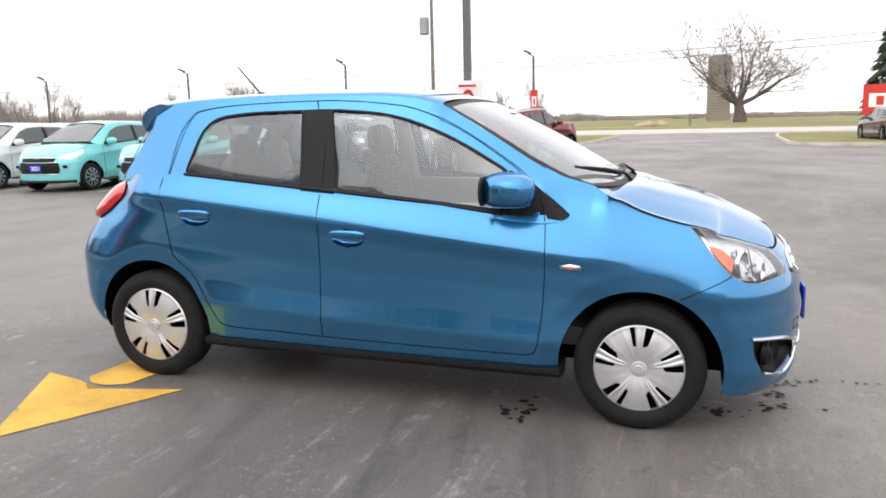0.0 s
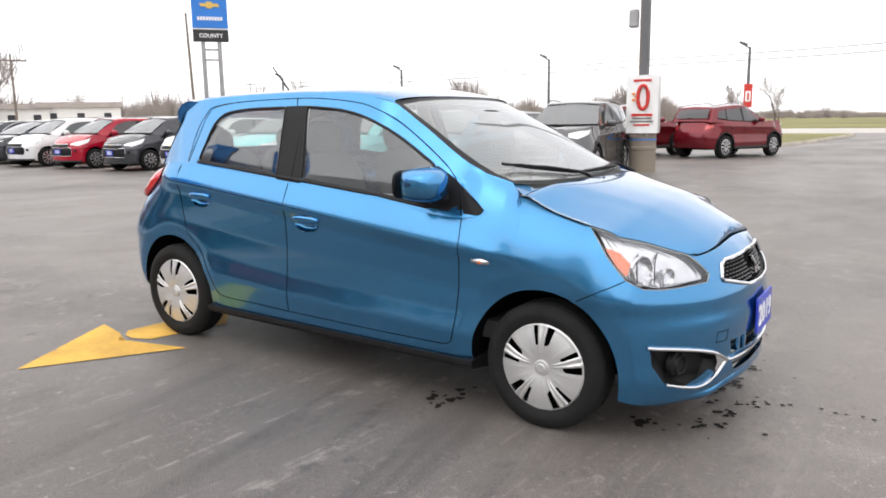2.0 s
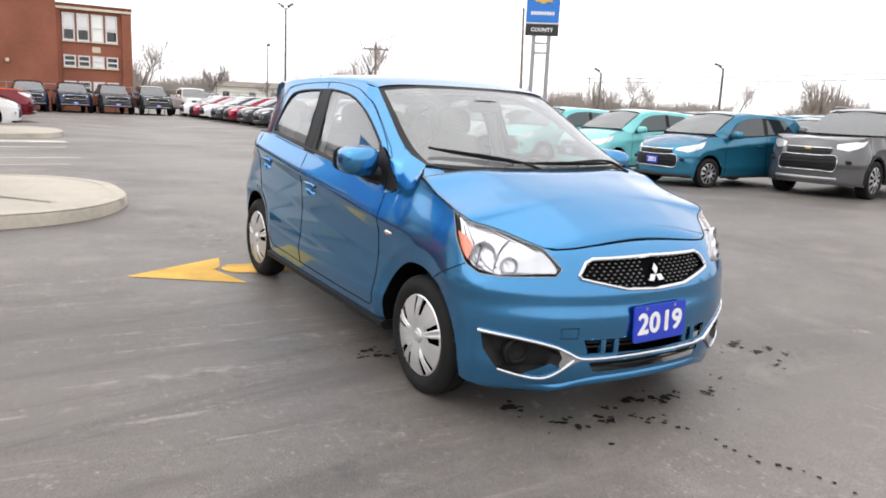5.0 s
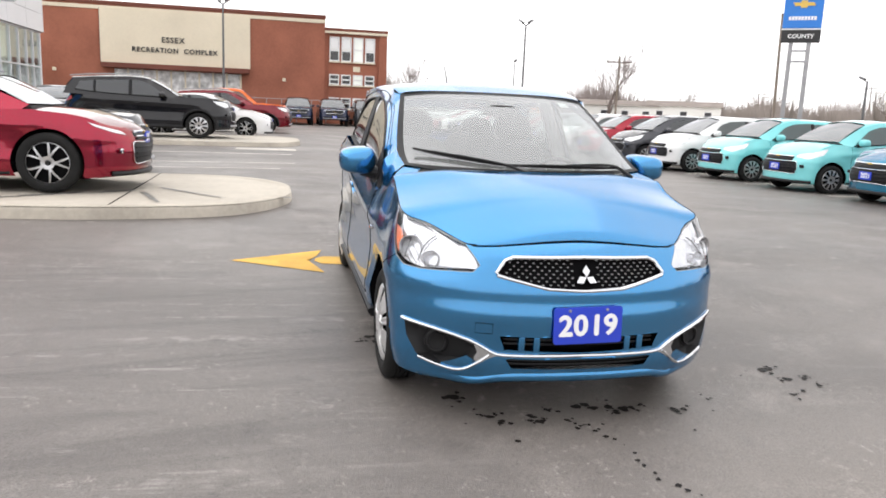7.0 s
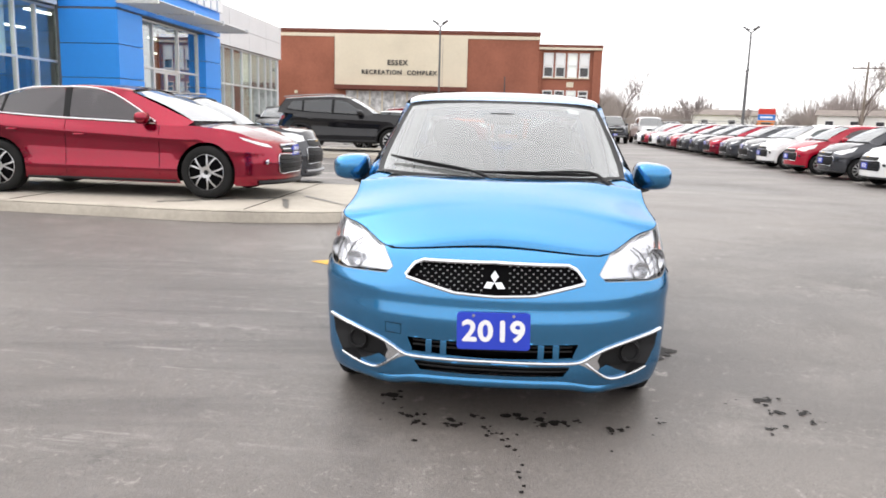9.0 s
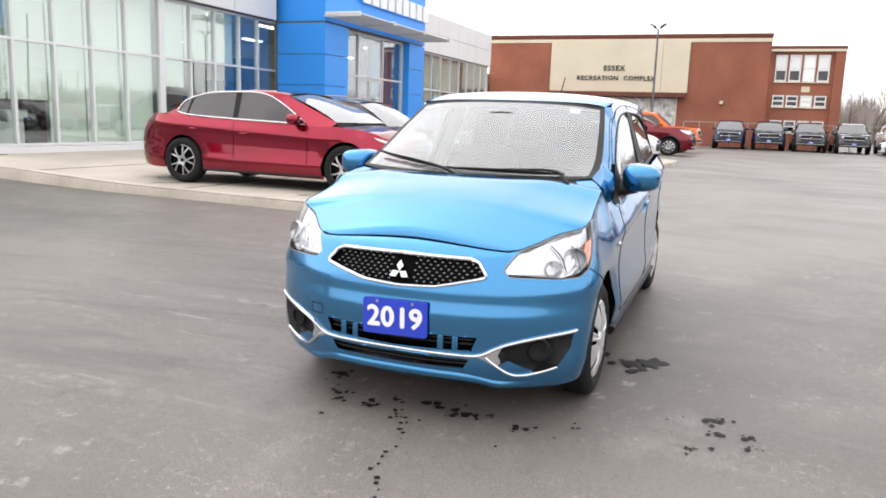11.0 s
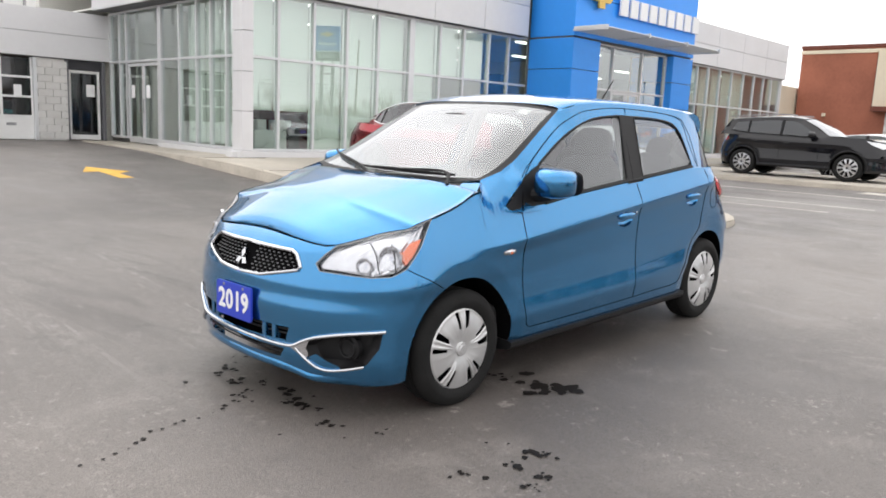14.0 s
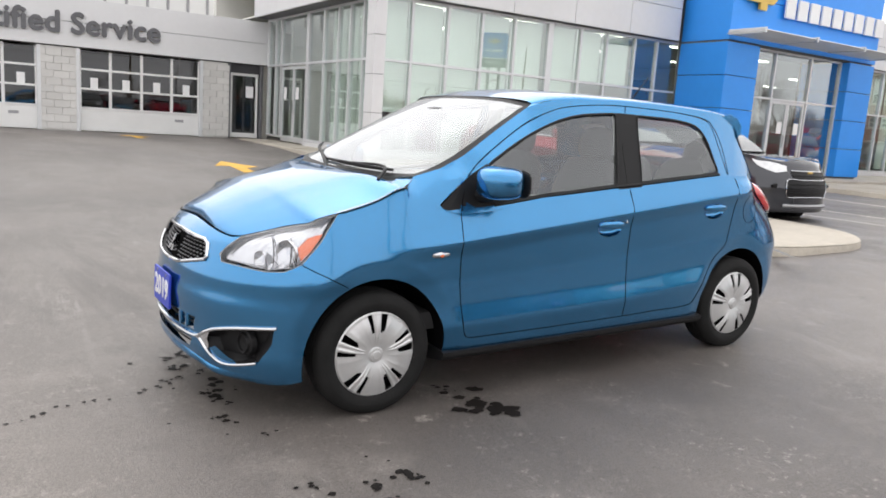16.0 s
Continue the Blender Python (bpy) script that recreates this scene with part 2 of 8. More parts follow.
def worn_asphalt():
    """Old sealed asphalt: broad tonal patches, drag streaks from tyres, pale scuffs, hairline cracks and a fine grain."""
    m = material("asphalt", (0.1, 0.1, 0.1), 0.6)
    n, l = m.node_tree.nodes, m.node_tree.links
    b = n["Principled BSDF"]
    co = n.new("ShaderNodeTexCoord")

    def noise_of(scale, detail=4.0, stretch=None, turn=0.0, rough=0.55, distort=0.0):
        t = n.new("ShaderNodeTexNoise")
        t.inputs["Scale"].default_value, t.inputs["Detail"].default_value = scale, detail
        t.inputs["Roughness"].default_value, t.inputs["Distortion"].default_value = rough, distort
        mp = n.new("ShaderNodeMapping")
        mp.inputs["Rotation"].default_value = (0, 0, radians(turn))
        mp.vector_type = "TEXTURE"
        mp.inputs["Scale"].default_value = tuple(1 / k for k in stretch) if stretch else (1, 1, 1)
        l.new(co.outputs["Object"], mp.inputs[0])
        l.new(mp.outputs[0], t.inputs[0])
        return t.outputs[0]

    def band(src, a, c, lo=0.0, hi=1.0):
        r = n.new("ShaderNodeMapRange")
        r.interpolation_type = "SMOOTHSTEP"
        for k, v in enumerate((a, c, lo, hi)):
            r.inputs[k + 1].default_value = v
        l.new(src, r.inputs[0])
        return r.outputs[0]

    def over(below, colour, fac):
        x = n.new("ShaderNodeMix")
        x.data_type = "RGBA"
        l.new(fac, x.inputs[0])
        if isinstance(below, tuple):
            x.inputs[6].default_value = (*below, 1)
        else:
            l.new(below, x.inputs[6])
        x.inputs[7].default_value = (*colour, 1)
        return x.outputs[2]

    def times(a, c):
        x = n.new("ShaderNodeMath")
        x.operation = "MULTIPLY"
        l.new(a, x.inputs[0])
        l.new(c, x.inputs[1])
        return x.outputs[0]

    col = over((0.066, 0.060, 0.056), (0.130, 0.119, 0.111), band(noise_of(0.22, 6, None, 0, 0.6, 0.4), 0.35, 0.66))
    col = over(col, (0.165, 0.152, 0.142), band(noise_of(1.3, 6, None, 0, 0.72), 0.50, 0.70, 0, 0.6))
    col = over(col, (0.055, 0.050, 0.047), band(noise_of(0.8, 6, (0.22, 1.3, 1), 62, 0.62, 1.2), 0.48, 0.70, 0, 0.32))
    col = over(col, (0.20, 0.188, 0.178), times(band(noise_of(2.0, 6, (0.14, 2.0, 1), 80, 0.7, 0.6), 0.55, 0.70, 0, 0.40), band(noise_of(0.5, 3), 0.40, 0.58)))
    col = over(col, (0.22, 0.205, 0.19), times(band(noise_of(7.0, 5, None, 0, 0.7), 0.59, 0.69, 0, 0.85), band(noise_of(0.9, 3), 0.42, 0.60)))
    col = over(col, (0.045, 0.041, 0.039), times(band(noise_of(5.0, 4, None, 30, 0.6), 0.60, 0.68, 0, 0.7), band(noise_of(0.35, 3, None, 50), 0.46, 0.62)))
    # hairline cracks
    vo, ad, mu = n.new("ShaderNodeTexVoronoi"), n.new("ShaderNodeVectorMath"), n.new("ShaderNodeVectorMath")
    vo.feature = "DISTANCE_TO_EDGE"
    vo.inputs["Scale"].default_value = 0.11
    wob = n.new("ShaderNodeTexNoise")
    wob.inputs["Scale"].default_value, wob.inputs["Detail"].default_value = 1.6, 6
    mu.operation = "SCALE"
    mu.inputs["Scale"].default_value = 0.55
    l.new(co.outputs["Object"], wob.inputs[0])
    l.new(wob.outputs["Color"], mu.inputs[0])
    l.new(mu.outputs[0], ad.inputs[0])
    l.new(co.outputs["Object"], ad.inputs[1])
    l.new(ad.outputs[0], vo.inputs["Vector"])
    crack = times(band(vo.outputs[0], 0.0, 0.0011, 0.8, 0.0), band(noise_of(0.6, 3, None, 20), 0.50, 0.62))
    col = over(col, (0.03, 0.028, 0.026), crack)
    # a paler patch and two darker ones, all with ragged edges
    for at, r0, r1, tone, share in (((3.0, 0.6), 0.4, 2.6, (0.20, 0.182, 0.168), 0.45), ((0.4, -2.0), 0.5, 2.1, (0.058, 0.053, 0.050), 0.42), ((5.0, -9.0), 3.0, 11.0, (0.062, 0.057, 0.053), 0.40)):
        di = n.new("ShaderNodeVectorMath")
        di.operation = "DISTANCE"
        l.new(ad.outputs[0], di.inputs[0])
        di.inputs[1].default_value = (at[0] + 0.27, at[1] + 0.27, 0.27)
        col = over(col, tone, band(di.outputs["Value"], r0, r1, share, 0.0))
    # tyre drag marks run beside the parked car
    di = n.new("ShaderNodeVectorMath")
    di.operation = "DISTANCE"
    l.new(ad.outputs[0], di.inputs[0])
    di.inputs[1].default_value = (0.77, -2.43, 0.27)
    near = band(di.outputs["Value"], 1.2, 3.6, 1.0, 0.0)
    col = over(col, (0.042, 0.038, 0.036), times(band(noise_of(1.6, 5, (2.4, 0.22, 1), 8, 0.65, 0.5), 0.50, 0.66, 0, 0.5), near))
    col = over(col, (0.25, 0.235, 0.222), times(times(band(noise_of(2.6, 6, (3.4, 0.16, 1), -4, 0.75, 0.4), 0.54, 0.68, 0, 0.6), band(noise_of(9.0, 4), 0.42, 0.6)), near))
    col = over(col, (0.24, 0.225, 0.21), times(band(noise_of(28.0, 4, None, 0, 0.75), 0.56, 0.68, 0, 0.75), band(noise_of(1.7, 4, (0.4, 1.4, 1), 96), 0.40, 0.66)))
    col = over(col, (0.035, 0.032, 0.03), band(noise_of(36.0, 4, None, 70, 0.75), 0.58, 0.70, 0, 0.6))
    grain = noise_of(130, 3, None, 0, 0.7)
    hsv = n.new("ShaderNodeHueSaturation")
    l.new(band(grain, 0.25, 0.75, 0.78, 1.64), hsv.inputs["Value"])
    hsv.inputs["Saturation"].default_value = 1.25
    l.new(col, hsv.inputs["Color"])
    l.new(hsv.outputs[0], b.inputs["Base Color"])
    l.new(band(noise_of(0.6, 6, (0.5, 1.2, 1), 96), 0.3, 0.7, 0.43, 0.53), b.inputs["Roughness"])
    bm = n.new("ShaderNodeBump")
    bm.inputs["Strength"].default_value, bm.inputs["Distance"].default_value = 0.5, 0.008
    l.new(grain, bm.inputs["Height"])
    l.new(bm.outputs[0], b.inputs["Normal"])
    return m


M["asphalt"] = worn_asphalt()

PAINT = {
    "blue": paint("metallic_blue_paint", (0.040, 0.216, 0.445), 0.92, 0.46),
    "red": paint("deep_red_paint", (0.26, 0.001, 0.022), 0.9, 0.03),
    "darkred": paint("dark_red_paint", (0.16, 0.006, 0.014)),
    "brightred": paint("bright_red_paint", (0.34, 0.005, 0.022), 0),
    "black": paint("black_paint", (0.008, 0.008, 0.010), 0),
    "charcoal": paint("charcoal_paint", (0.05, 0.052, 0.06)),
    "silver": paint("grey_silver_paint", (0.10, 0.10, 0.105)),
    "white": paint("white_paint_car", (0.72, 0.72, 0.72), 0),
    "aqua": paint("pale_aqua_paint", (0.20, 0.60, 0.62), 0),
    "teal": paint("teal_blue_paint", (0.02, 0.16, 0.27)),
    "midblue": paint("mid_blue_paint", (0.02, 0.14, 0.35)),
    "orange": paint("orange_paint", (0.72, 0.13, 0.012), 0),
    "bronze": paint("bronze_paint", (0.16, 0.115, 0.10)),
    "navy": paint("navy_paint", (0.012, 0.018, 0.05)),
}


# ---------------------------------------------------------------- mesh helpers
def pruned(V, F):
    """The faces with only the points that they use."""
    ids = sorted({k for f in F for k in f})
    place = {k: j for j, k in enumerate(ids)}
    return [V[k] for k in ids], [tuple(place[k] for k in f) for f in F]


def link(name, V, F, mat, parent=None, label="", smooth=True, sharp=35):
    """One mesh object from vertices and faces; faces above the sharp angle keep a hard edge."""
    me = bpy.data.meshes.new(name)
    me.from_pydata([tuple(map(float, v)) for v in V], [], [tuple(f) for f in F])
    bm = bmesh.new()
    bm.from_mesh(me)
    bmesh.ops.remove_doubles(bm, verts=bm.verts, dist=1e-5)
    for f in bm.faces:
        f.smooth = smooth
    if smooth:
        lim = radians(sharp)
        for e in bm.edges:
            if len(e.link_faces) == 2 and e.calc_face_angle(0) > lim:
                e.smooth = False
    bm.to_mesh(me)
    bm.free()
    me.materials.append(mat)
    ob = new(name, me)
    if parent is not None:
        ob.parent = parent
    if label:
        tagged(ob, label)
    return ob


def empty(name, m=None):
    ob = new(name)
    ob.empty_display_size = 0.2
    if m is not None:
        ob.matrix_basis = m
    return ob


def grid_faces(nu, nv, flip=False, off=0):
    F = []
    for i in range(nu - 1):
        for j in range(nv - 1):
            a, b, c, d = off + i * nv + j, off + (i + 1) * nv + j, off + (i + 1) * nv + j + 1, off + i * nv + j + 1
            F.append((a, d, c, b) if flip else (a, b, c, d))
    return F


def join(*parts):
    V, F = [], []
    for v, f in parts:
        k = len(V)
        V += [tuple(p) for p in v]
        F += [tuple(i + k for i in q) for q in f]
    return V, F


def mirrored(part):
    v, f = part
    return join(part, ([(p[0], -p[1], p[2]) for p in v], [tuple(reversed(q)) for q in f]))


def flipped(part):
    v, f = part
    return [(p[0], -p[1], p[2]) for p in v], [tuple(reversed(q)) for q in f]


def moved(part, m):
    return [tuple(m @ Vector(p)) for p in part[0]], part[1]


def box(x0, x1, y0, y1, z0, z1, bev=0.0):
    """A box with chamfered edges."""
    bm = bmesh.new()
    bmesh.ops.create_cube(bm, size=1)
    for v in bm.verts:
        v.co = ((x0 + x1) / 2 + v.co.x * (x1 - x0), (y0 + y1) / 2 + v.co.y * (y1 - y0), (z0 + z1) / 2 + v.co.z * (z1 - z0))
    if bev:
        bmesh.ops.bevel(bm, geom=bm.edges[:], offset=bev, segments=2, affect="EDGES", profile=0.6)
    bm.verts.index_update()
    out = [tuple(v.co) for v in bm.verts], [tuple(v.index for v in f.verts) for f in bm.faces]
    bm.free()
    return out


def revolve(profile, n=32, axis="y", close=False):
    """Turn a profile of (radius, along) points about an axis."""
    V, F = [], []
    k = len(profile)
    for i in range(n):
        a = 2 * math.pi * i / n
        c, s = math.cos(a), math.sin(a)
        for r, h in profile:
            V.append({"y": (r * c, h, r * s), "z": (r * c, r * s, h), "x": (h, r * c, r * s)}[axis])
    for i in range(n):
        j = (i + 1) % n
        for p in range(k if close else k - 1):
            q = (p + 1) % k
            F.append((i * k + p, i * k + q, j * k + q, j * k + p))
    return V, F


def tube(points, radius, n=8, ends=True):
    """A round bar along a line of points; radius is one number or one per point."""
    V, F = [], []
    pts = [Vector(p) for p in points]
    rad = radius if isinstance(radius, (list, tuple)) else [radius] * len(pts)
    ref = Vector((0, 0, 1))
    for i, p in enumerate(pts):
        d = (pts[min(i + 1, len(pts) - 1)] - pts[max(i - 1, 0)]).normalized()
        r = ref if abs(d.dot(ref)) < 0.95 else Vector((1, 0, 0))
        s = d.cross(r).normalized()
        u = s.cross(d)
        for k in range(n):
            a = 2 * math.pi * k / n
            V.append(tuple(p + rad[i] * (math.cos(a) * s + math.sin(a) * u)))
    for i in range(len(pts) - 1):
        for k in range(n):
            F.append((i * n + k, i * n + (k + 1) % n, (i + 1) * n + (k + 1) % n, (i + 1) * n + k))
    if ends:
        F.append(tuple(reversed(range(n))))
        F.append(tuple((len(pts) - 1) * n + k for k in range(n)))
    return V, F


def prism(outline, h0, h1, plane="xy"):
    """A flat slab from a closed outline, between two heights along the third axis."""
    n = len(outline)
    put = {"xy": lambda a, b, h: (a, b, h), "yz": lambda a, b, h: (h, a, b), "xz": lambda a, b, h: (a, h, b)}[plane]
    V = [put(a, b, h0) for a, b in outline] + [put(a, b, h1) for a, b in outline]
    F = [tuple(reversed(range(n))), tuple(range(n, 2 * n))] + [(i, (i + 1) % n, n + (i + 1) % n, n + i) for i in range(n)]
    return V, F


def spline(points, n):
    """n points along a smooth curve through the given points (any dimension), even in the parameter."""
    P = np.array(points, float)
    d = np.r_[0, np.cumsum(np.sqrt(np.linalg.norm(np.diff(P, axis=0), axis=1)) + 1e-9)]
    m = np.zeros_like(P)
    for i in range(len(P)):
        a, b = max(i - 1, 0), min(i + 1, len(P) - 1)
        m[i] = (P[b] - P[a]) / (d[b] - d[a])
    t = np.linspace(0, d[-1], n) if np.isscalar(n) else np.asarray(n) * d[-1]
    k = np.clip(np.searchsorted(d, t, side="right") - 1, 0, len(P) - 2)
    h = (d[k + 1] - d[k])[:, None]
    s = ((t - d[k]) / (d[k + 1] - d[k]))[:, None]
    return (2 * s**3 - 3 * s**2 + 1) * P[k] + (s**3 - 2 * s**2 + s) * h * m[k] + (-2 * s**3 + 3 * s**2) * P[k + 1] + (s**3 - s**2) * h * m[k + 1]


def lerp(x, table):
    """Piecewise linear look-up in a table of (x, y)."""
    if x <= table[0][0]:
        return table[0][1]
    for (a, p), (b, q) in zip(table, table[1:]):
        if x <= b:
            return p + (q - p) * (x - a) / (b - a) if b > a else q
    return table[-1][1]


def soft(x, table, w=0.06):
    return sum(lerp(x + k * w, table) * g for k, g in ((-2, 0.1), (-1, 0.2), (0, 0.4), (1, 0.2), (2, 0.1)))


def step(a, b, x):
    t = min(1, max(0, (x - a) / (b - a)))
    return t * t * (3 - 2 * t)


# ---------------------------------------------------------------- ground
def height(x, y):
    """Height of the lot: it drains forward under the car and climbs gently to the building."""
    w = 1 - step(5.0, 14.0, math.hypot(x, y))
    return (-0.0215 * x - 0.002 * y) * w + 0.32 * step(-7.0, -16.0, y) * (1 - step(15, 60, x)) + 0.14 * step(-9.0, -15.5, x) * step(-44, -24, x) * step(3.0, -1.0, y) * (1 - step(-7.5, -19.0, y))


def ground():
    xs = sorted(set([-3000, -1500, -700, -400, -250, -160, -110, -85] + list(np.arange(-75, -14, 3.0)) + list(np.arange(-14, 14.1, 0.5)) + list(np.arange(15, 40, 4.0)) + [60, 100, 180, 300, 600, 1500, 3000]))
    ys = sorted(set([-3000, -1500, -600, -200, -80, -50, -35] + list(np.arange(-24, -14, 1.0)) + list(np.arange(-14, 14.1, 0.5)) + list(np.arange(15, 44, 3.0)) + [46, 52, 60, 68, 80, 100, 140, 200, 300, 500, 900, 1500, 3000]))
    V = [(x, y, height(x, y)) for x in xs for y in ys]
    F = grid_faces(len(xs), len(ys))
    ob = link("ground", V, F, M["asphalt"], smooth=True, sharp=60)
    ob.data.materials.append(M["road"])
    ob.data.materials.append(M["grass"])
    for p in ob.data.polygons:
        x, y, _ = p.center
        if y > 68 or x > 60 or x < -110 or y < -80:
            p.material_index = 2
        elif y > 52:
            p.material_index = 1
    return tagged(ob, "worn grey asphalt parking lot with road and grass field beyond", "ground", kind="structure")


ground()


# ---------------------------------------------------------------- the cars' bodies
class Body:
    """The outer skin of a car. x forward, y left, z up, the wheels at +-wb / 2. All tables are half sections."""

    def __init__(self, plan, front, rear, top, bot, wb, arch, crease, low, inset, n=150, axle=0.275):
        P = spline(plan, n * 3)
        # even steps along the outline
        d = np.r_[0, np.cumsum(np.linalg.norm(np.diff(P, axis=0), axis=1))]
        q = np.linspace(0, d[-1], n)
        self.P = np.c_[np.interp(q, d, P[:, 0]), np.interp(q, d, P[:, 1])]
        T = np.gradient(self.P, axis=0)
        T /= np.linalg.norm(T, axis=1)[:, None]
        self.N = np.c_[-T[:, 1], T[:, 0]]
        self.axle = axle
        self.snap = 0.016 if n > 150 else 0.03
        self.n, self.xf, self.xr = n, plan[-1][0], plan[0][0]
        self.front, self.rear, self.topt, self.bott, self.wb, self.arch = front, rear, top, bot, wb, arch
        self.crease, self.low, self.inset = crease, low, inset
        self.PL, self.NL = self.P.tolist(), self.N.tolist()

    def skin(self, i, z, off=0.0):
        """The point of the skin at outline step i (may be a fraction) and height z, off metres outside it."""
        k = min(int(i), self.n - 2)
        t = i - k
        (x, y), (nx, ny) = self.mix(self.PL, k, t), self.mix(self.NL, k, t)
        zc, zl = lerp(x, self.crease), lerp(x, self.low)
        zt = self.top(i)
        side = step(self.xr + 0.25, self.xr + 0.7, x) * (1 - step(self.xf - 1.05, self.xf - 0.7, x))
        a = [(0.1, 0.09), (0.2, 0.05), (0.26, 0.02), (zl - 0.03, 0.0), (zl + 0.07, 0.016), ((zl + zc) / 2, 0.025), (zc - 0.06, 0.019), (zc, 0.0), (zc + 0.03, 0.009), (max(zt, zc + 0.06), 0.055)]
        b = [(0.1, 0.06), (0.2, 0.03), (0.28, 0.006), (0.45, 0.006), (0.56, 0.010), (0.61, 0.0), (0.66, 0.008), (0.8, 0.026), (0.95, 0.06)]
        o = (soft(z, a, 0.008) * side if side > 0 else 0) + (soft(z, b, 0.015) * (1 - side) if side < 1 else 0)
        o += soft(x, self.inset, 0.04) * step(zt - 0.34, zt + 0.02, z) ** 1.6
        for wx in (self.wb / 2, -self.wb / 2):
            r = math.hypot(x - wx, z - self.axle)
            if y > 0.5:
                o += 0.013 * max(0.0, 1 - max(0.0, r - self.arch) / 0.075)
        fw, rw = step(self.xf - 0.5, self.xf - 0.03, x), 1 - step(self.xr + 0.05, self.xr + 0.8, x)
        x += soft(z, self.front, 0.012) * fw + soft(z, self.rear, 0.02) * rw
        return Vector((x + nx * (off - o), max(0.0, y + ny * (off - o)), z))

    @staticmethod
    def mix(L, k, t):
        a, b = L[k], L[k + 1]
        return a[0] + (b[0] - a[0]) * t, a[1] + (b[1] - a[1]) * t

    def top(self, i):
        k = min(int(i), self.n - 2)
        x, y = self.mix(self.PL, k, i - k)
        return soft(x, self.topt, 0.03) + (0.05 * (1 - (y / 0.5) ** 2) if x > self.xf - 0.35 and y < 0.5 else 0)

    def bottom(self, i):
        k = min(int(i), self.n - 2)
        return soft(self.mix(self.PL, k, i - k)[0], self.bott, 0.03)

    def at(self, x=None, y=None, front=True):
        """The outline step at a given x on the side, or a given y on the nose or tail."""
        if x is not None:
            k = np.argmin(abs(self.P[:, 0] - x) + (self.P[:, 1] < 0.3) * 9)
            if 0 < k < self.n - 1:
                a, b, c = self.P[k - 1, 0], self.P[k, 0], self.P[k + 1, 0]
                return float(np.interp(x, [a, b, c], [k - 1, k, k + 1]))
            return float(k)
        half = range(self.n // 2, self.n) if front else range(0, self.n // 2)
        idx = list(half)
        ys = self.P[idx, 1]
        order = np.argsort(ys)
        return float(np.interp(y, ys[order], np.array(idx)[order]))

    def wrap(self, nv=44, holes=()):
        """Flanks, nose and tail with open wheel arches. The net is drawn on to the edges of the holes, outlines of (step, height)."""
        V = []
        self.cells = []
        for i in range(self.n):
            z0, z1 = self.bottom(i), self.top(i)
            for j in range(nv):
                z, u = z0 + (z1 - z0) * j / (nv - 1), float(i)
                dz = (z1 - z0) / (nv - 1)
                for h in holes:
                    if not (min(p[0] for p in h) - 1 < u < max(p[0] for p in h) + 1 and min(p[1] for p in h) - 0.02 < z < max(p[1] for p in h) + 0.02):
                        continue
                    best = (0.62, None)
                    for (a, za), (b, zb) in zip(h, h[1:] + h[:1]):
                        ax, ay, bx, by = a - u, (za - z) / dz, b - u, (zb - z) / dz
                        ex, ey = bx - ax, by - ay
                        t = min(1, max(0, -(ax * ex + ay * ey) / (ex * ex + ey * ey + 1e-12)))
                        d = math.hypot(ax + t * ex, ay + t * ey)
                        if d < best[0]:
                            best = (d, (a + (b - a) * t, za + (zb - za) * t))
                    if best[1]:
                        u, z = min(best[1][0], self.n - 1.0), best[1][1]
                        if i == self.n - 1:
                            u = float(i)
                self.cells.append((u, z))
                V.append(self.skin(u, z))
        R = self.arch
        pts = np.array([tuple(v) for v in V])
        for wx in (self.wb / 2, -self.wb / 2):
            dx, dz = pts[:, 0] - wx, pts[:, 2] - self.axle
            r = np.hypot(dx, dz)
            # verts near the arch's edge slide on to it
            m = (abs(r - R) < self.snap) & (pts[:, 1] > 0.5) & (dz > -0.16)
            for k in np.where(m)[0]:
                f = R / r[k]
                pts[k, 0], pts[k, 2] = wx + dx[k] * f, self.axle + dz[k] * f
        F = []
        for q in grid_faces(self.n, nv):
            c = pts[list(q)].mean(0)
            gone = c[1] > 0.5 and any(math.hypot(c[0] - wx, c[2] - self.axle) < R - 0.002 for wx in (self.wb / 2, -self.wb / 2))
            if not gone:
                F.append(tuple(reversed(q)))
        return [tuple(p) for p in pts], F

    def bonnet(self, x_end, y_corner, centre, rear):
        """A smooth lid between four edges: the flank's edge, the nose's edge, the rear edge and the centre line (Coons patch)."""
        i0, ic = self.at(x=x_end), int(self.invy(y_corner, 0.76))
        side = [self.skin(i0, self.top(i0))] + [self.skin(k, self.top(k)) for k in range(int(i0) + 1, ic + 1)]
        nose = [self.skin(k, self.top(k)) for k in range(ic, self.n)]
        ns, nn = len(side), len(nose)
        S, N = np.array([tuple(p) for p in side]), np.array([tuple(p) for p in nose])
        d = np.r_[0, np.cumsum(np.linalg.norm(np.diff(S, axis=0), axis=1))]
        u = d / d[-1]
        e = np.r_[0, np.cumsum(np.linalg.norm(np.diff(N, axis=0), axis=1))]
        v = e / e[-1]
        cx = rear[-1][0] + (N[-1, 0] - rear[-1][0]) * u
        ctab = [(rear[-1][0], rear[-1][2])] + centre + [(N[-1, 0], N[-1, 2])]
        Cn = spline([(a, 0, b) for a, b in ctab], 400)
        Cl = np.c_[cx, np.zeros(ns), np.interp(cx, Cn[:, 0], Cn[:, 2])]
        R = spline([tuple(S[0])] + rear, 400)
        f = np.r_[0, np.cumsum(np.linalg.norm(np.diff(R, axis=0), axis=1))]
        R = np.c_[[np.interp(v, f / f[-1], R[:, k]) for k in range(3)]].T
        rows = []
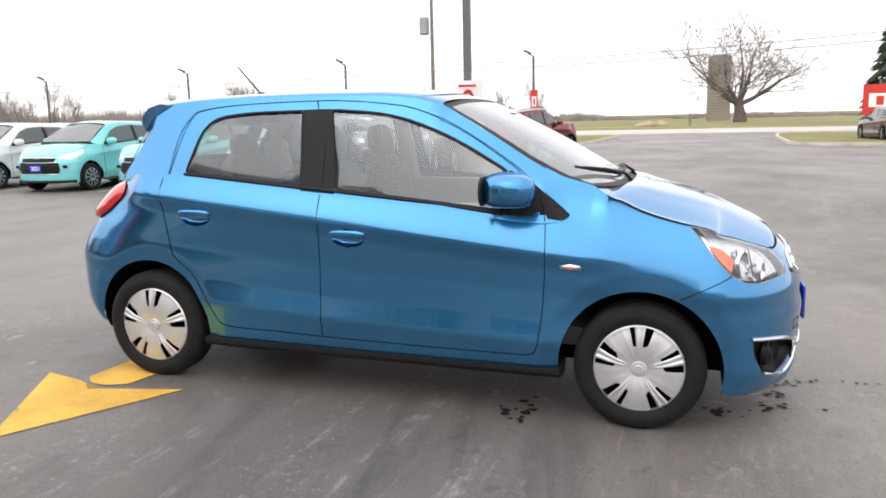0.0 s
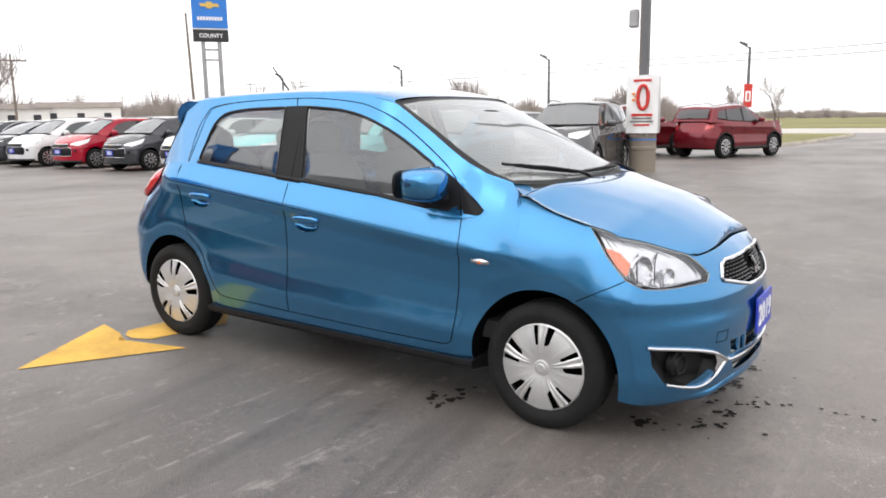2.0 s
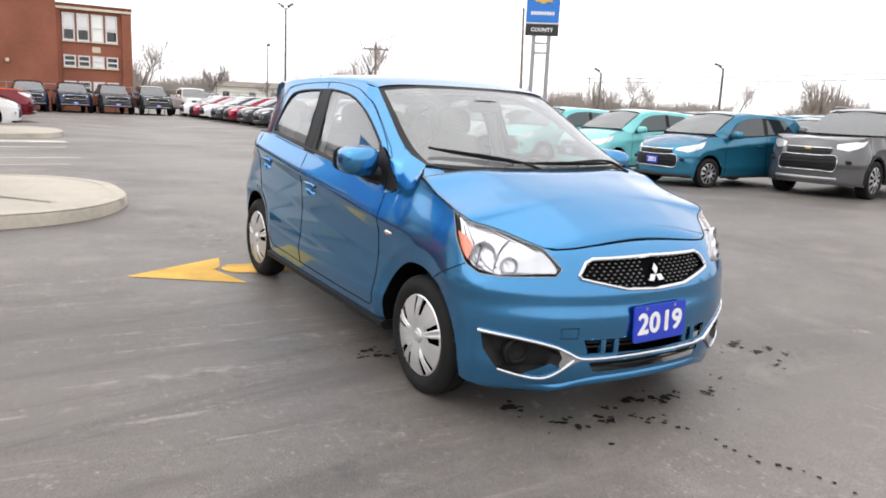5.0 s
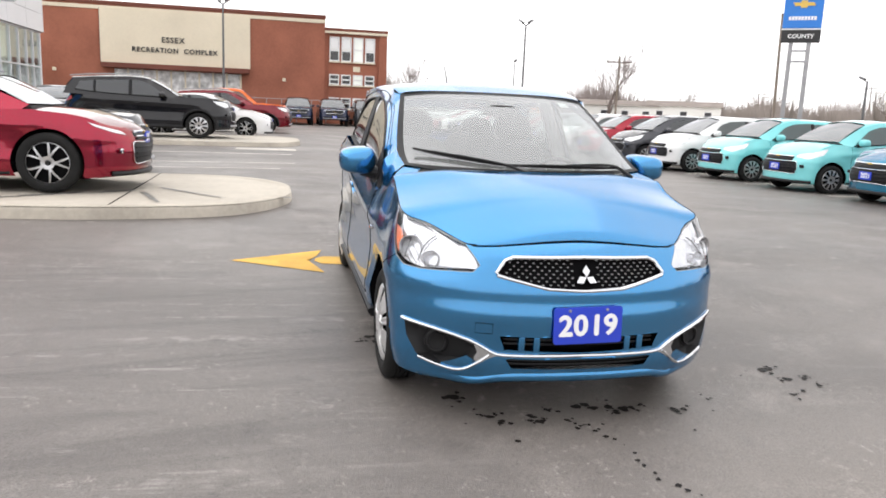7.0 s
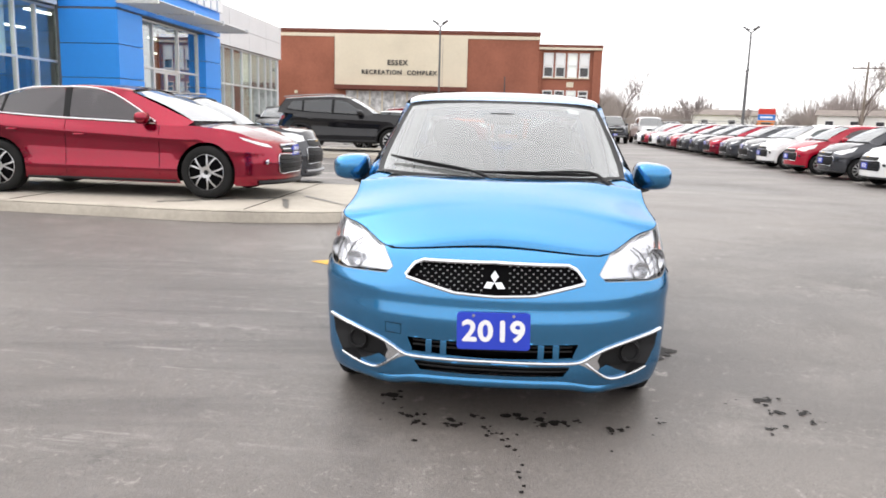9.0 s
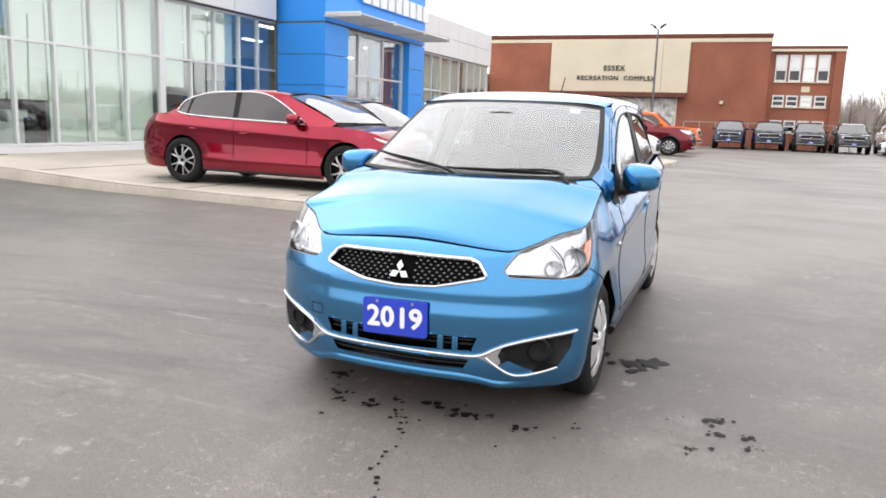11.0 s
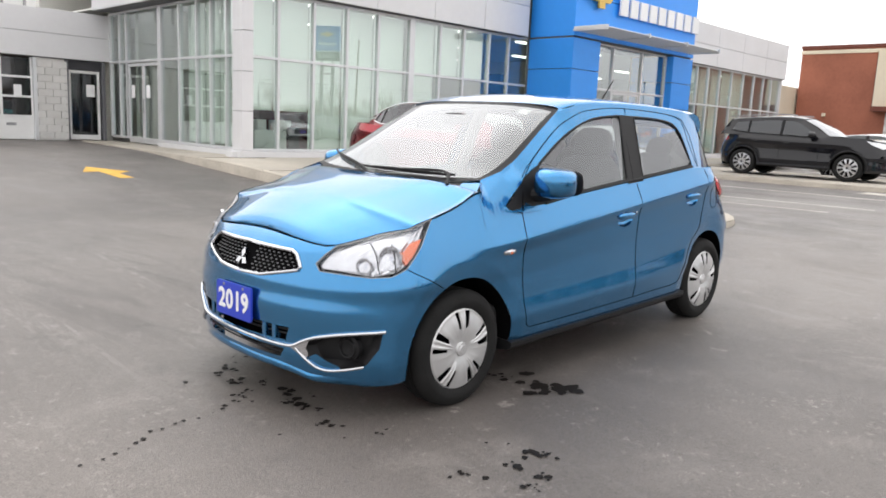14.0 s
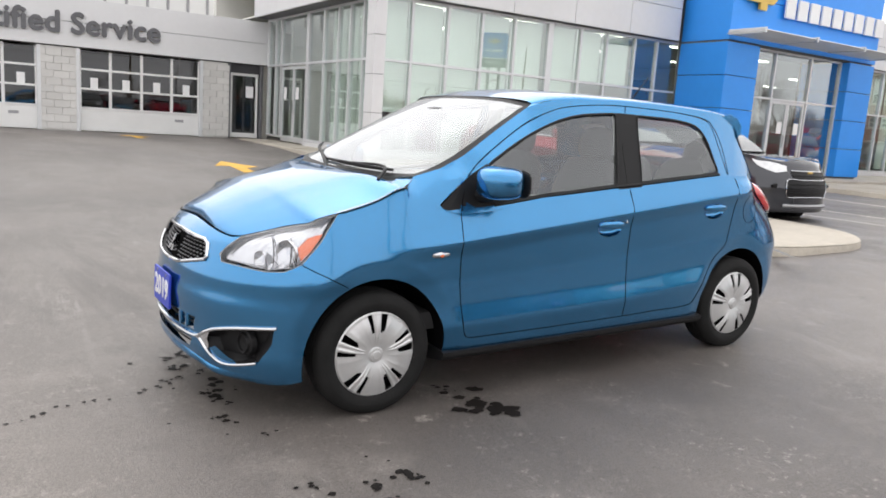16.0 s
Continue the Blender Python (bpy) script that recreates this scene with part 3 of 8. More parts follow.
        for i in range(ns):
            for j in range(nn):
                a, b = u[i], v[j]
                # the flank's fall towards the lamp fades quickly across the lid
                w = 1 - (1 - b) ** 1.6
                ruled = (1 - w) * S[i] + w * Cl[i] + (1 - a) * R[j] + a * N[j]
                p = ruled - ((1 - a) * (1 - w) * S[0] + (1 - a) * w * Cl[0] + a * (1 - w) * N[0] + a * w * Cl[-1])
                # the lid is crowned across, and two soft ribs run back over it
                p[2] += 0.010 * math.sin(math.pi * a) * (1 - (1 - b) ** 2) * (1 - b * 0.75)
                p[2] += 0.006 * step(0.07, -0.07, p[1] - 0.47 + 0.17 * a) * step(0.0, 0.15, a) * (1 - step(0.55, 0.98, a))
                rows.append(tuple(p))
        return rows, grid_faces(ns, nn)

    def lid(self, x_end, centre, nw=18, power=1.6):
        """From the edge of the flanks over to the centre line, back to x_end."""
        rows = []
        i0 = self.at(x=x_end)
        idx = [i0] + [k for k in range(int(i0) + 1, self.n)]
        edge = [self.skin(k, self.top(k)) for k in idx]
        x0, x1 = centre[0][0], edge[-1].x
        for k, p in enumerate(edge):
            f = k / (len(edge) - 1)
            cx = x0 + (x1 - x0) * float(np.interp(f, [0, 0.4, 0.6, 0.75, 0.88, 1], [0, 0.55, 0.78, 0.90, 0.97, 1]))
            cz = lerp(cx, centre) if f < 0.97 else edge[-1].z + (lerp(cx, centre) - edge[-1].z) * (1 - f) / 0.03
            for w in np.linspace(0, 1, nw):
                x = p.x + (cx - p.x) * w**1.4
                z = p.z + (cz - p.z) * (1 - (1 - w) ** power)
                # two soft ribs run back over the bonnet
                yy = p.y * (1 - w)
                z += 0.006 * math.exp(-(((yy - 0.30 - 0.1 * (1.75 - x)) / 0.05) ** 2)) * step(0.02, 0.2, f) * (1 - step(0.55, 0.75, f))
                rows.append((x, yy, z))
        return rows, grid_faces(len(idx), nw)

    def inv(self, x, z):
        """The outline step whose skin at height z lies at x, on the flank or a rounded corner."""
        ks = np.where(self.P[:, 1] > 0.2)[0]
        lo, hi = float(ks[0]), float(ks[-1])
        for _ in range(18):
            m = (lo + hi) / 2
            lo, hi = (m, hi) if self.skin(m, z).x < x else (lo, m)
        return (lo + hi) / 2

    def invy(self, y, z):
        """The outline step on the nose whose skin at height z lies at half width y."""
        lo, hi = self.n * 0.6, self.n - 1.0
        for _ in range(18):
            m = (lo + hi) / 2
            lo, hi = (m, hi) if self.skin(m, z).y > y else (lo, m)
        return (lo + hi) / 2

    def area(self, poly, off, nz=14, ni=22):
        """A sheet on the skin inside an outline of (step, height) points; off is a distance or a function of (across, up)."""
        zs = [p[1] for p in poly]
        lo, hi = min(zs), max(zs)
        V = []
        for k in range(nz):
            z = lo + (hi - lo) * (0.004 + 0.992 * k / (nz - 1))
            cuts = []
            for (a, za), (b, zb) in zip(poly, poly[1:] + poly[:1]):
                if (za <= z < zb) or (zb <= z < za):
                    cuts.append(a + (b - a) * (z - za) / (zb - za))
            l, r = min(cuts), max(cuts)
            for j in range(ni):
                u = j / (ni - 1)
                o = off(u, k / (nz - 1)) if callable(off) else off
                V.append(self.skin(l + (r - l) * u, z, o))
        return V, [tuple(reversed(f)) for f in grid_faces(nz, ni, flip=True)]

    def line(self, pts, off=0.0005, r=0.0021):
        """A shut line: a thin dark seam laid along the skin through (outline step, height) points."""
        S = spline(pts, max(8, len(pts) * 8))
        return tube([self.skin(a, b, off) for a, b in S], r, 5)


def patch(A, B, n, m, bulge=0.0, normal=(1, 0, 0)):
    """A ruled sheet between two curves of 3D points, bulged along the normal."""
    A, B = spline(A, n), spline(B, n)
    V = []
    nn = np.array(normal, float)
    for i in range(n):
        for j in range(m):
            t = j / (m - 1)
            V.append(tuple(A[i] * (1 - t) + B[i] * t + nn * bulge * 4 * t * (1 - t)))
    return V, grid_faces(n, m)


def filled(loops, put):
    """A sheet bounded by the first closed loop with the others as holes; put maps (x, z) to space."""
    bm = bmesh.new()
    edges = []
    for lp in loops:
        vs = [bm.verts.new(put(*p)) for p in lp]
        edges += [bm.edges.new((vs[i], vs[(i + 1) % len(vs)])) for i in range(len(vs))]
    bmesh.ops.triangle_fill(bm, edges=edges, use_beauty=True)
    bm.verts.index_update()
    out = [tuple(v.co) for v in bm.verts], [tuple(v.index for v in f.verts) for f in bm.faces]
    bm.free()
    return out


def rounded(points, r, n=4):
    """A closed outline with its corners rounded by r (one number or one each)."""
    out = []
    k = len(points)
    for i, p in enumerate(points):
        p = Vector(p)
        a, b = Vector(points[i - 1]) - p, Vector(points[(i + 1) % k]) - p
        rr = min(r[i] if isinstance(r, (list, tuple)) else r, a.length * 0.48, b.length * 0.48)
        a, b = p + a.normalized() * rr, p + b.normalized() * rr
        for j in range(n + 1):
            t = j / n
            out.append(tuple((1 - t) ** 2 * a + 2 * t * (1 - t) * p + t * t * b))
    return out


def dense(points, d):
    """The same closed outline with points no further apart than d."""
    out = []
    for i, p in enumerate(points):
        q = points[(i + 1) % len(points)]
        n = max(1, int(math.dist(p, q) / d))
        out += [tuple(np.array(p) + (np.array(q) - np.array(p)) * j / n) for j in range(n)]
    return out


def oriented(part, ref):
    """Turn every face of a sheet so that it faces away from the point ref."""
    V, F = part
    out = []
    for f in F:
        a, b, c = (Vector(V[k]) for k in f[:3])
        nrm = (b - a).cross(c - a)
        out.append(tuple(reversed(f)) if nrm.dot(a - Vector(ref)) < 0 else tuple(f))
    return V, out


HATCH = dict(
    plan=[(-1.87, 0), (-1.855, 0.35), (-1.795, 0.58), (-1.68, 0.705), (-1.46, 0.78), (-1.2, 0.805), (-0.9, 0.815), (-0.2, 0.82), (0.5, 0.82), (1.0, 0.817), (1.3, 0.815), (1.5, 0.818), (1.64, 0.777), (1.75, 0.672), (1.83, 0.55), (1.885, 0.425), (1.925, 0.27), (1.943, 0.12), (1.945, 0.0)],
    front=[(0.1, -0.06), (0.17, -0.018), (0.21, 0.006), (0.25, 0.004), (0.35, 0.0), (0.5, 0.012), (0.6, -0.01), (0.68, -0.035), (0.75, -0.062), (0.79, -0.095), (0.835, -0.175), (0.88, -0.27)],
    rear=[(0.2, 0.11), (0.285, 0.06), (0.36, 0.015), (0.5, 0.0), (0.6, 0.0), (0.69, 0.022), (0.81, 0.095), (0.9, 0.155), (1.0, 0.24), (1.06, 0.32)],
    top=[(-1.8, 1.04), (-1.5, 1.055), (-1.0, 1.055), (-0.37, 1.0), (0.38, 0.95), (0.66, 0.91), (0.78, 0.912), (0.86, 0.915), (0.94, 0.925), (1.0, 0.950), (1.04, 0.995), (1.08, 1.016), (1.12, 0.998), (1.2, 0.955), (1.3, 0.925), (1.4, 0.902), (1.5, 0.886), (1.6, 0.870), (1.7, 0.857), (1.78, 0.840), (1.83, 0.798), (1.87, 0.760), (1.95, 0.755)],
    bot=[(-1.9, 0.265), (-1.5, 0.262), (-1.4, 0.24), (-0.8, 0.232), (0.9, 0.232), (1.5, 0.20), (1.62, 0.190), (1.74, 0.170), (1.82, 0.172), (1.88, 0.190), (1.92, 0.207), (1.95, 0.211)],
    wb=2.45,
    arch=0.345,
    crease=[(-1.8, 0.985), (-1.34, 0.962), (-1.06, 0.944), (-0.26, 0.867), (0.80, 0.76), (1.9, 0.68)],
    low=[(-1.8, 0.5), (-0.88, 0.472), (-0.23, 0.427), (0.735, 0.401), (1.9, 0.38)],
    inset=[(-1.8, 0.0), (0.80, 0.0), (0.88, 0.004), (0.96, 0.014), (1.02, 0.024), (1.08, 0.032), (1.12, 0.034), (1.2, 0.031), (1.4, 0.030), (1.6, 0.040), (1.8, 0.01), (1.95, 0.0)],
)


def within(poly, a, b):
    """Is the point inside the closed outline?"""
    odd = False
    for (x0, y0), (x1, y1) in zip(poly, poly[1:] + poly[:1]):
        if (y0 > b) != (y1 > b) and a < x0 + (x1 - x0) * (b - y0) / (y1 - y0):
            odd = not odd
    return odd


def split(shell, sort, names, mat, parent, labels={}):
    """Parts of one smooth skin: sort(i, face centre) gives each face its part's name, or None to leave it open. Shading runs on across the seams."""
    V, F = shell
    nrm = np.zeros((len(V), 3))
    A = np.array(V, float)
    for f in F:
        n = np.cross(A[f[2]] - A[f[0]], A[f[-1]] - A[f[1]])
        for k in f:
            nrm[k] += n
    # points that lie together share a normal
    keys = {}
    for k, p in enumerate(A.round(4)):
        keys.setdefault(tuple(p), []).append(k)
    for ks in keys.values():
        if len(ks) > 1:
            nrm[ks] = nrm[ks].sum(0)
    ln = np.linalg.norm(nrm, axis=1)
    nrm /= np.where(ln > 0, ln, 1)[:, None]
    groups = {}
    for q, f in enumerate(F):
        g = sort(q, A[list(f)].mean(0))
        if g:
            groups.setdefault(g, []).append(f)
    obs = {}
    for g, fs in groups.items():
        used = sorted({k for f in fs for k in f})
        back = {k: j for j, k in enumerate(used)}
        me = bpy.data.meshes.new(g)
        me.from_pydata([tuple(A[k]) for k in used], [], [tuple(back[k] for k in f) for f in fs])
        me.shade_smooth()
        me.normals_split_custom_set_from_vertices([tuple(nrm[k]) for k in used])
        me.materials.append(mat)
        ob = new(names.get(g, g), me)
        ob.parent = parent
        if g in labels:
            tagged(ob, labels[g])
        obs[g] = ob
    return obs


def text_mesh(body, size, extrude=0.002, spacing=1.0, side="CENTER"):
    """Flat letters in the built-in font, centred, in the xy plane."""
    cu = bpy.data.curves.new("letters", "FONT")
    cu.body, cu.size, cu.extrude, cu.space_character = body, size, extrude, spacing
    cu.align_x, cu.align_y = side, "CENTER"
    cu.resolution_u = 3
    ob = bpy.data.objects.new("letters", cu)
    scene.collection.objects.link(ob)
    me = bpy.data.meshes.new_from_object(ob)
    V, F = [tuple(v.co) for v in me.vertices], [tuple(p.vertices) for p in me.polygons]
    bpy.data.objects.remove(ob)
    bpy.data.meshes.remove(me)
    bpy.data.curves.remove(cu)
    return V, F


def lettering(body, size, extrude, spacing, d, m, mat, parent):
    """Raised letters, each a part of its sign."""
    right = lambda g: max(p[0] for p in g[0])
    wide = [p[0] for p in text_mesh(body, size, extrude, spacing)[0]]
    for k, ch in enumerate(body):
        if ch == " ":
            continue
        head = text_mesh(body[:k + 1], size, extrude, spacing, "LEFT")
        one = text_mesh(ch, size, extrude, spacing, "LEFT")
        shift = right(head) - right(one) - (max(wide) - min(wide)) / 2
        link("letter", *moved(bold(one, d), m @ Matrix.Translation((shift, 0, 0))), mat, parent, smooth=False)


def bold(part, d):
    """Thicker letters: the same letters laid a little apart over each other."""
    return join(*[([(x + a, y + b, z + c) for x, y, z in part[0]], part[1]) for a, b, c in ((-d, 0, 0), (d, 0, 0.0003), (0, d, 0.0006), (0, -d, 0.0009))])


def ellipsoid(c, r, nu=24, nv=14, p=1.0):
    """A rounded block: p below 1 makes it boxier."""
    V = []
    f = lambda v: math.copysign(abs(v) ** p, v)
    for i in range(nv):
        b = -math.pi / 2 + math.pi * i / (nv - 1)
        for j in range(nu):
            a = 2 * math.pi * j / nu
            V.append((c[0] + r[0] * f(math.cos(b)) * f(math.cos(a)), c[1] + r[1] * f(math.cos(b)) * f(math.sin(a)), c[2] + r[2] * f(math.sin(b))))
    F = [(i * nu + j, i * nu + (j + 1) % nu, (i + 1) * nu + (j + 1) % nu, (i + 1) * nu + j) for i in range(nv - 1) for j in range(nu)]
    return V, F


def tyre_mesh(R, rim, w):
    """A tyre with rounded shoulders and four tread grooves; the outer side wall faces +y."""
    h = w / 2
    prof = [(rim - 0.012, -h + 0.02), (rim, -h + 0.008), (rim + 0.012, -h + 0.002), ((R + rim) / 2, -h - 0.004), (R - 0.022, -h + 0.004), (R - 0.006, -h + 0.016), (R, -h + 0.034)]
    for g in (-0.03, -0.01, 0.012, 0.032):
        prof += [(R + 0.001, g * w / 0.165 - 0.005), (R - 0.007, g * w / 0.165 - 0.004), (R - 0.007, g * w / 0.165 + 0.004), (R + 0.001, g * w / 0.165 + 0.005)]
    prof += [(R, h - 0.034), (R - 0.006, h - 0.016), (R - 0.022, h - 0.004), (R - 0.035, h + 0.002), ((R + rim) / 2, h + 0.004), ((R + rim) / 2 - 0.006, h + 0.006), (rim + 0.012, h - 0.002), (rim, h - 0.008), (rim - 0.012, h - 0.02)]
    V, F = revolve(prof, 56)
    return V, [tuple(reversed(f)) for f in F]


def hubcap_mesh(R, y, slots):
    """A dished wheel cover, a polar sheet with openings where slots(angle, radius share) says so. Gives the cover and its boss."""
    nr, na = 24, 200
    V = []
    for i in range(nr):
        t = i / (nr - 1)
        r = 0.028 + (R - 0.028) * t
        for j in range(na):
            a = 2 * math.pi * j / na
            dome = 0.014 * math.sin(min(1, t * 1.15) * math.pi) - 0.012 * step(0.9, 1, t)
            k = ((math.degrees(a) + 18) % 72) - 36
            ridge = 0.005 * (math.exp(-(((abs(k) - 4.5) / 1.8) ** 2)) + 0.25 * math.exp(-(((abs(k) - 24) / 4.0) ** 2))) * step(0.1, 0.35, t) * (1 - step(0.93, 1, t))
            V.append((r * math.cos(a), y + dome + ridge, r * math.sin(a)))
    F = []
    for i in range(nr - 1):
        for j in range(na):
            t, a = (i + 0.5) / (nr - 1), 360 * (j + 0.5) / na
            if not slots(a, t):
                F.append((i * na + j, (i + 1) * na + j, (i + 1) * na + (j + 1) % na, i * na + (j + 1) % na))
    # the sheet's thickness shows as a lip round each opening
    back = [(x, yy - 0.004, z) for x, yy, z in V]
    E = {}
    for f in F:
        for k in range(4):
            e = (f[k], f[(k + 1) % 4])
            E[e] = 1
    n = len(V)
    lips = [(a, b, b + n, a + n)[::-1] for a, b in E if (b, a) not in E]
    return V + back, [tuple(reversed(f)) for f in F] + [tuple(f) for f in lips]


def wheel(parent, x, y, side, R=0.281, rim=0.195, w=0.165, kind="cap", axle=0.276):
    """One wheel, its face towards side (+1: left)."""
    m = Matrix.Translation((x, y, axle)) @ Matrix.Rotation(0 if side > 0 else math.pi, 4, "Z")
    key = (kind, R, rim, w)
    hub = empty("wheel")
    hub.parent = parent
    hub.matrix_basis = m
    if key not in WHEELS:
        t = link("tyre", *tyre_mesh(R, rim, w), M["tyre"], hub, "black rubber tyre", sharp=60)
        h = w / 2
        backing = revolve([(0.001, h - 0.05), (rim - 0.004, h - 0.045), (rim - 0.002, h - 0.012), (rim - 0.002, -h + 0.02)], 32)
        d = link("brake_backing", *backing, M["gap"], hub)
        if kind == "cap":
            def slots(a, t):
                k = ((a + 18) % 72) - 36
                wide = 0.42 + 0.010 * max(0, k - 10) < t < 0.90 and 7.2 < k < 18.5
                slim = 0.45 < t < 0.92 and 7.2 < -k < 14.4
                return wide or slim
            c = link("hubcap", *hubcap_mesh(rim + 0.006, h - 0.004, slots), M["hubcap"], hub, "silver plastic hubcap with paired slots", sharp=30)
            b = link("cap_boss", *revolve([(0.001, h + 0.011), (0.018, h + 0.011), (0.021, h + 0.008), (0.031, h + 0.007), (0.036, h - 0.004)], 28), M["hubcap"], hub)
        else:
            n = 5 if kind == "star" else 10
            def slots(a, t):
                k = abs((a % (360 / n)) - 180 / n)
                s = 180 / n
                if kind == "star":
                    return 0.22 < t < 0.91 and (k > 10.5 + 8 * t or (t > 0.40 and k < 3 + 10 * (t - 0.40) / 0.5))
                return 0.3 < t < 0.88 and k < s * 0.55
            c = link("rim", *hubcap_mesh(rim + 0.004, h - 0.012, slots), M["alloy"], hub, "machined alloy rim", sharp=30)
            b = link("cap_boss", *revolve([(0.001, h + 0.008), (0.022, h + 0.007), (0.03, h - 0.004)], 16), M["black"], hub)
        WHEELS[key] = [t, d, c, b]
    else:
        for o in WHEELS[key]:
            k = o.copy()
            scene.collection.objects.link(k)
            k.parent = hub
    return hub


WHEELS = {}


def side_y(x, z):
    """Half width of the cabin's flank."""
    y = 0.768 - 0.33 * (z - 0.93) - 0.10 * max(0.0, z - 1.36)
    if x < -0.95:
        y -= 0.42 * (-0.95 - x) ** 2
    return y


def bowed_pane(outline, put, bow, n=26, m=10):
    """Curved window glass: upright strips between the outline's lower and upper edge, bowed outwards."""
    xs = [p[0] for p in outline]
    V = []
    for x in np.linspace(min(xs) + 0.001, max(xs) - 0.001, n):
        zs = []
        for (xa, za), (xb, zb) in zip(outline, outline[1:] + outline[:1]):
            if (xa - x) * (xb - x) <= 0 and xa != xb:
                zs.append(za + (zb - za) * (x - xa) / (xb - xa))
        for t in np.linspace(0, 1, m):
            V.append(put(x, min(zs) + (max(zs) - min(zs)) * t, bow * 4 * t * (1 - t)))
    return V, grid_faces(n, m)


def hero_car(where):
    car = empty("hatchback_car", where)
    tagged(car, "metallic blue five-door compact hatchback parked on the asphalt", "car")
    B = Body(**HATCH, n=280)
    nv = 72
    blue = PAINT["blue"]

    # outlines on the nose, as (outline step, height)
    X = lambda x, z: (B.inv(x, z), z)
    Y = lambda y, z: (B.invy(y, z - 0.010), z - 0.010)
    i0, i1 = B.inv(1.405, 0.89), B.invy(0.50, 0.775)
    brow = [(k, B.top(k) - 0.005) for k in np.linspace(i0, i1, 12)]
    lamp = brow + [Y(0.465, 0.738), Y(0.450, 0.712), Y(0.48, 0.684), X(1.70, 0.664), X(1.64, 0.670), X(1.575, 0.702), X(1.49, 0.79)]
    grille = [Y(0, 0.757), Y(0.31, 0.752), Y(0.345, 0.738), Y(0.385, 0.690), Y(0.38, 0.678), Y(0.17, 0.632), Y(0, 0.624)]
    intake = [Y(0, 0.422), Y(0.37, 0.422), Y(0.345, 0.362), Y(0, 0.352)]
    lower = [Y(0, 0.322), Y(0.34, 0.322), Y(0.31, 0.278), Y(0, 0.276)]
    fog = [Y(0.42, 0.350), Y(0.50, 0.395), Y(0.62, 0.425), Y(0.745, 0.445), Y(0.735, 0.37), Y(0.692, 0.292), Y(0.60, 0.268), Y(0.54, 0.262), Y(0.47, 0.295)]

    def half(p):
        return list(p) + ([(2 * B.n, p[-1][1]), (2 * B.n, p[0][1])] if p[0][0] > B.n - 1.5 else [])

    HANDLES = ((-0.105, 0.795, "front_door_"), (-0.925, 0.862, "rear_door_"))
    ring = [(math.cos(a), math.sin(a)) for a in np.linspace(0, 2 * math.pi, 28, endpoint=False)]
    scoops = [[(B.inv(x + 0.084 * c, z - 0.006 + 0.045 * q), z - 0.006 + 0.045 * q) for c, q in ring] for x, z, _ in HANDLES]
    holes = [lamp, half(grille), half(intake), half(lower), fog] + scoops
    wrapV, wrapF = B.wrap(nv, holes)
    rear_edge = [(1.115, 0.48, 1.036), (1.145, 0.24, 1.040), (1.15, 0, 1.040)]
    centre = [(1.27, 1.016), (1.42, 0.980), (1.56, 0.935), (1.68, 0.886), (1.77, 0.844)]
    shell = join(mirrored((wrapV, wrapF)), mirrored(B.bonnet(1.071, 0.49, centre, rear_edge)))
    nw = len(wrapF) * 2
    where_is = {}
    for f in wrapF:
        i = sum(B.cells[k][0] for k in f) / 4
        z = sum(B.cells[k][1] for k in f) / 4
        where_is[f] = (i, z)
    info = [where_is[f] for f in wrapF] * 2

    def sort(q, c):
        if q >= nw:
            return "bonnet"
        i, z = info[q]
        if any(within(h, i, z) for h in holes):
            return None
        x = c[0]
        if 0.925 < x < 1.068 and z > 0.87:
            return None
        side = "l" if c[1] > 0 else "r"
        if -0.252 < x < 0.808 and z > 0.30:
            return "front_door_" + side
        if -1.08 + 0.25 * step(0.70, 0.30, z) < x < -0.252 and z > 0.30:
            return "rear_door_" + side
        if x > 1.30 and (z < 0.60 + 0.55 * (x - 1.386) or x > 1.66) and x > 1.22 + 0.345 * 0.9:
            return "front_bumper"
        return "body"

    names = {"front_door_l": "front_door", "front_door_r": "front_door", "rear_door_l": "rear_door", "rear_door_r": "rear_door"}
    P = split(shell, sort, names, blue, car, {"body": "glossy metallic blue painted bodywork"})

    # shut lines
    seams = {
        "front_door": [[X(0.745, 0.303), X(0.785, 0.34), X(0.806, 0.5), X(0.814, 0.75), X(0.807, 0.895)], [X(-0.246, 0.31), X(-0.254, 0.6), X(-0.259, 0.985)], [X(-0.24, 0.306), X(0.3, 0.302), X(0.745, 0.303)]],
        "rear_door": [[X(-0.246, 0.306), X(-0.5, 0.312), X(-0.77, 0.318), X(-0.83, 0.36), X(-0.895, 0.47), X(-0.97, 0.575), X(-1.07, 0.66), X(-1.095, 0.78), X(-1.12, 0.96), X(-1.12, 1.04)]],
    }
    for kind, lines in seams.items():
        for sgn, key in ((1, "_l"), (-1, "_r")):
            for l in lines:
                g = B.line(l)
                link("shut_line", *(g if sgn > 0 else flipped(g)), M["gap"], P[kind + key])
    g = B.line([X(1.36, 0.585), X(1.47, 0.645), X(1.575, 0.702)])
    link("shut_line", *g, M["gap"], P["front_bumper"])
    link("shut_line", *flipped(g), M["gap"], P["front_bumper"])
    edge = [B.skin(k, B.top(k), 0.001) for k in np.linspace(B.at(x=1.071), B.n - 1, 90)]
    edge = edge + [Vector((p.x, -p.y, p.z)) for p in reversed(edge[:-1])]
    link("shut_line", *tube(edge, 0.0018, 6), M["gap"], P["bonnet"])
    for y in (0.2, -0.2):
        link("washer_nozzle", *box(1.235, 1.258, y - 0.012, y + 0.012, 0.998, 1.02, 0.004), M["black"], P["bonnet"])

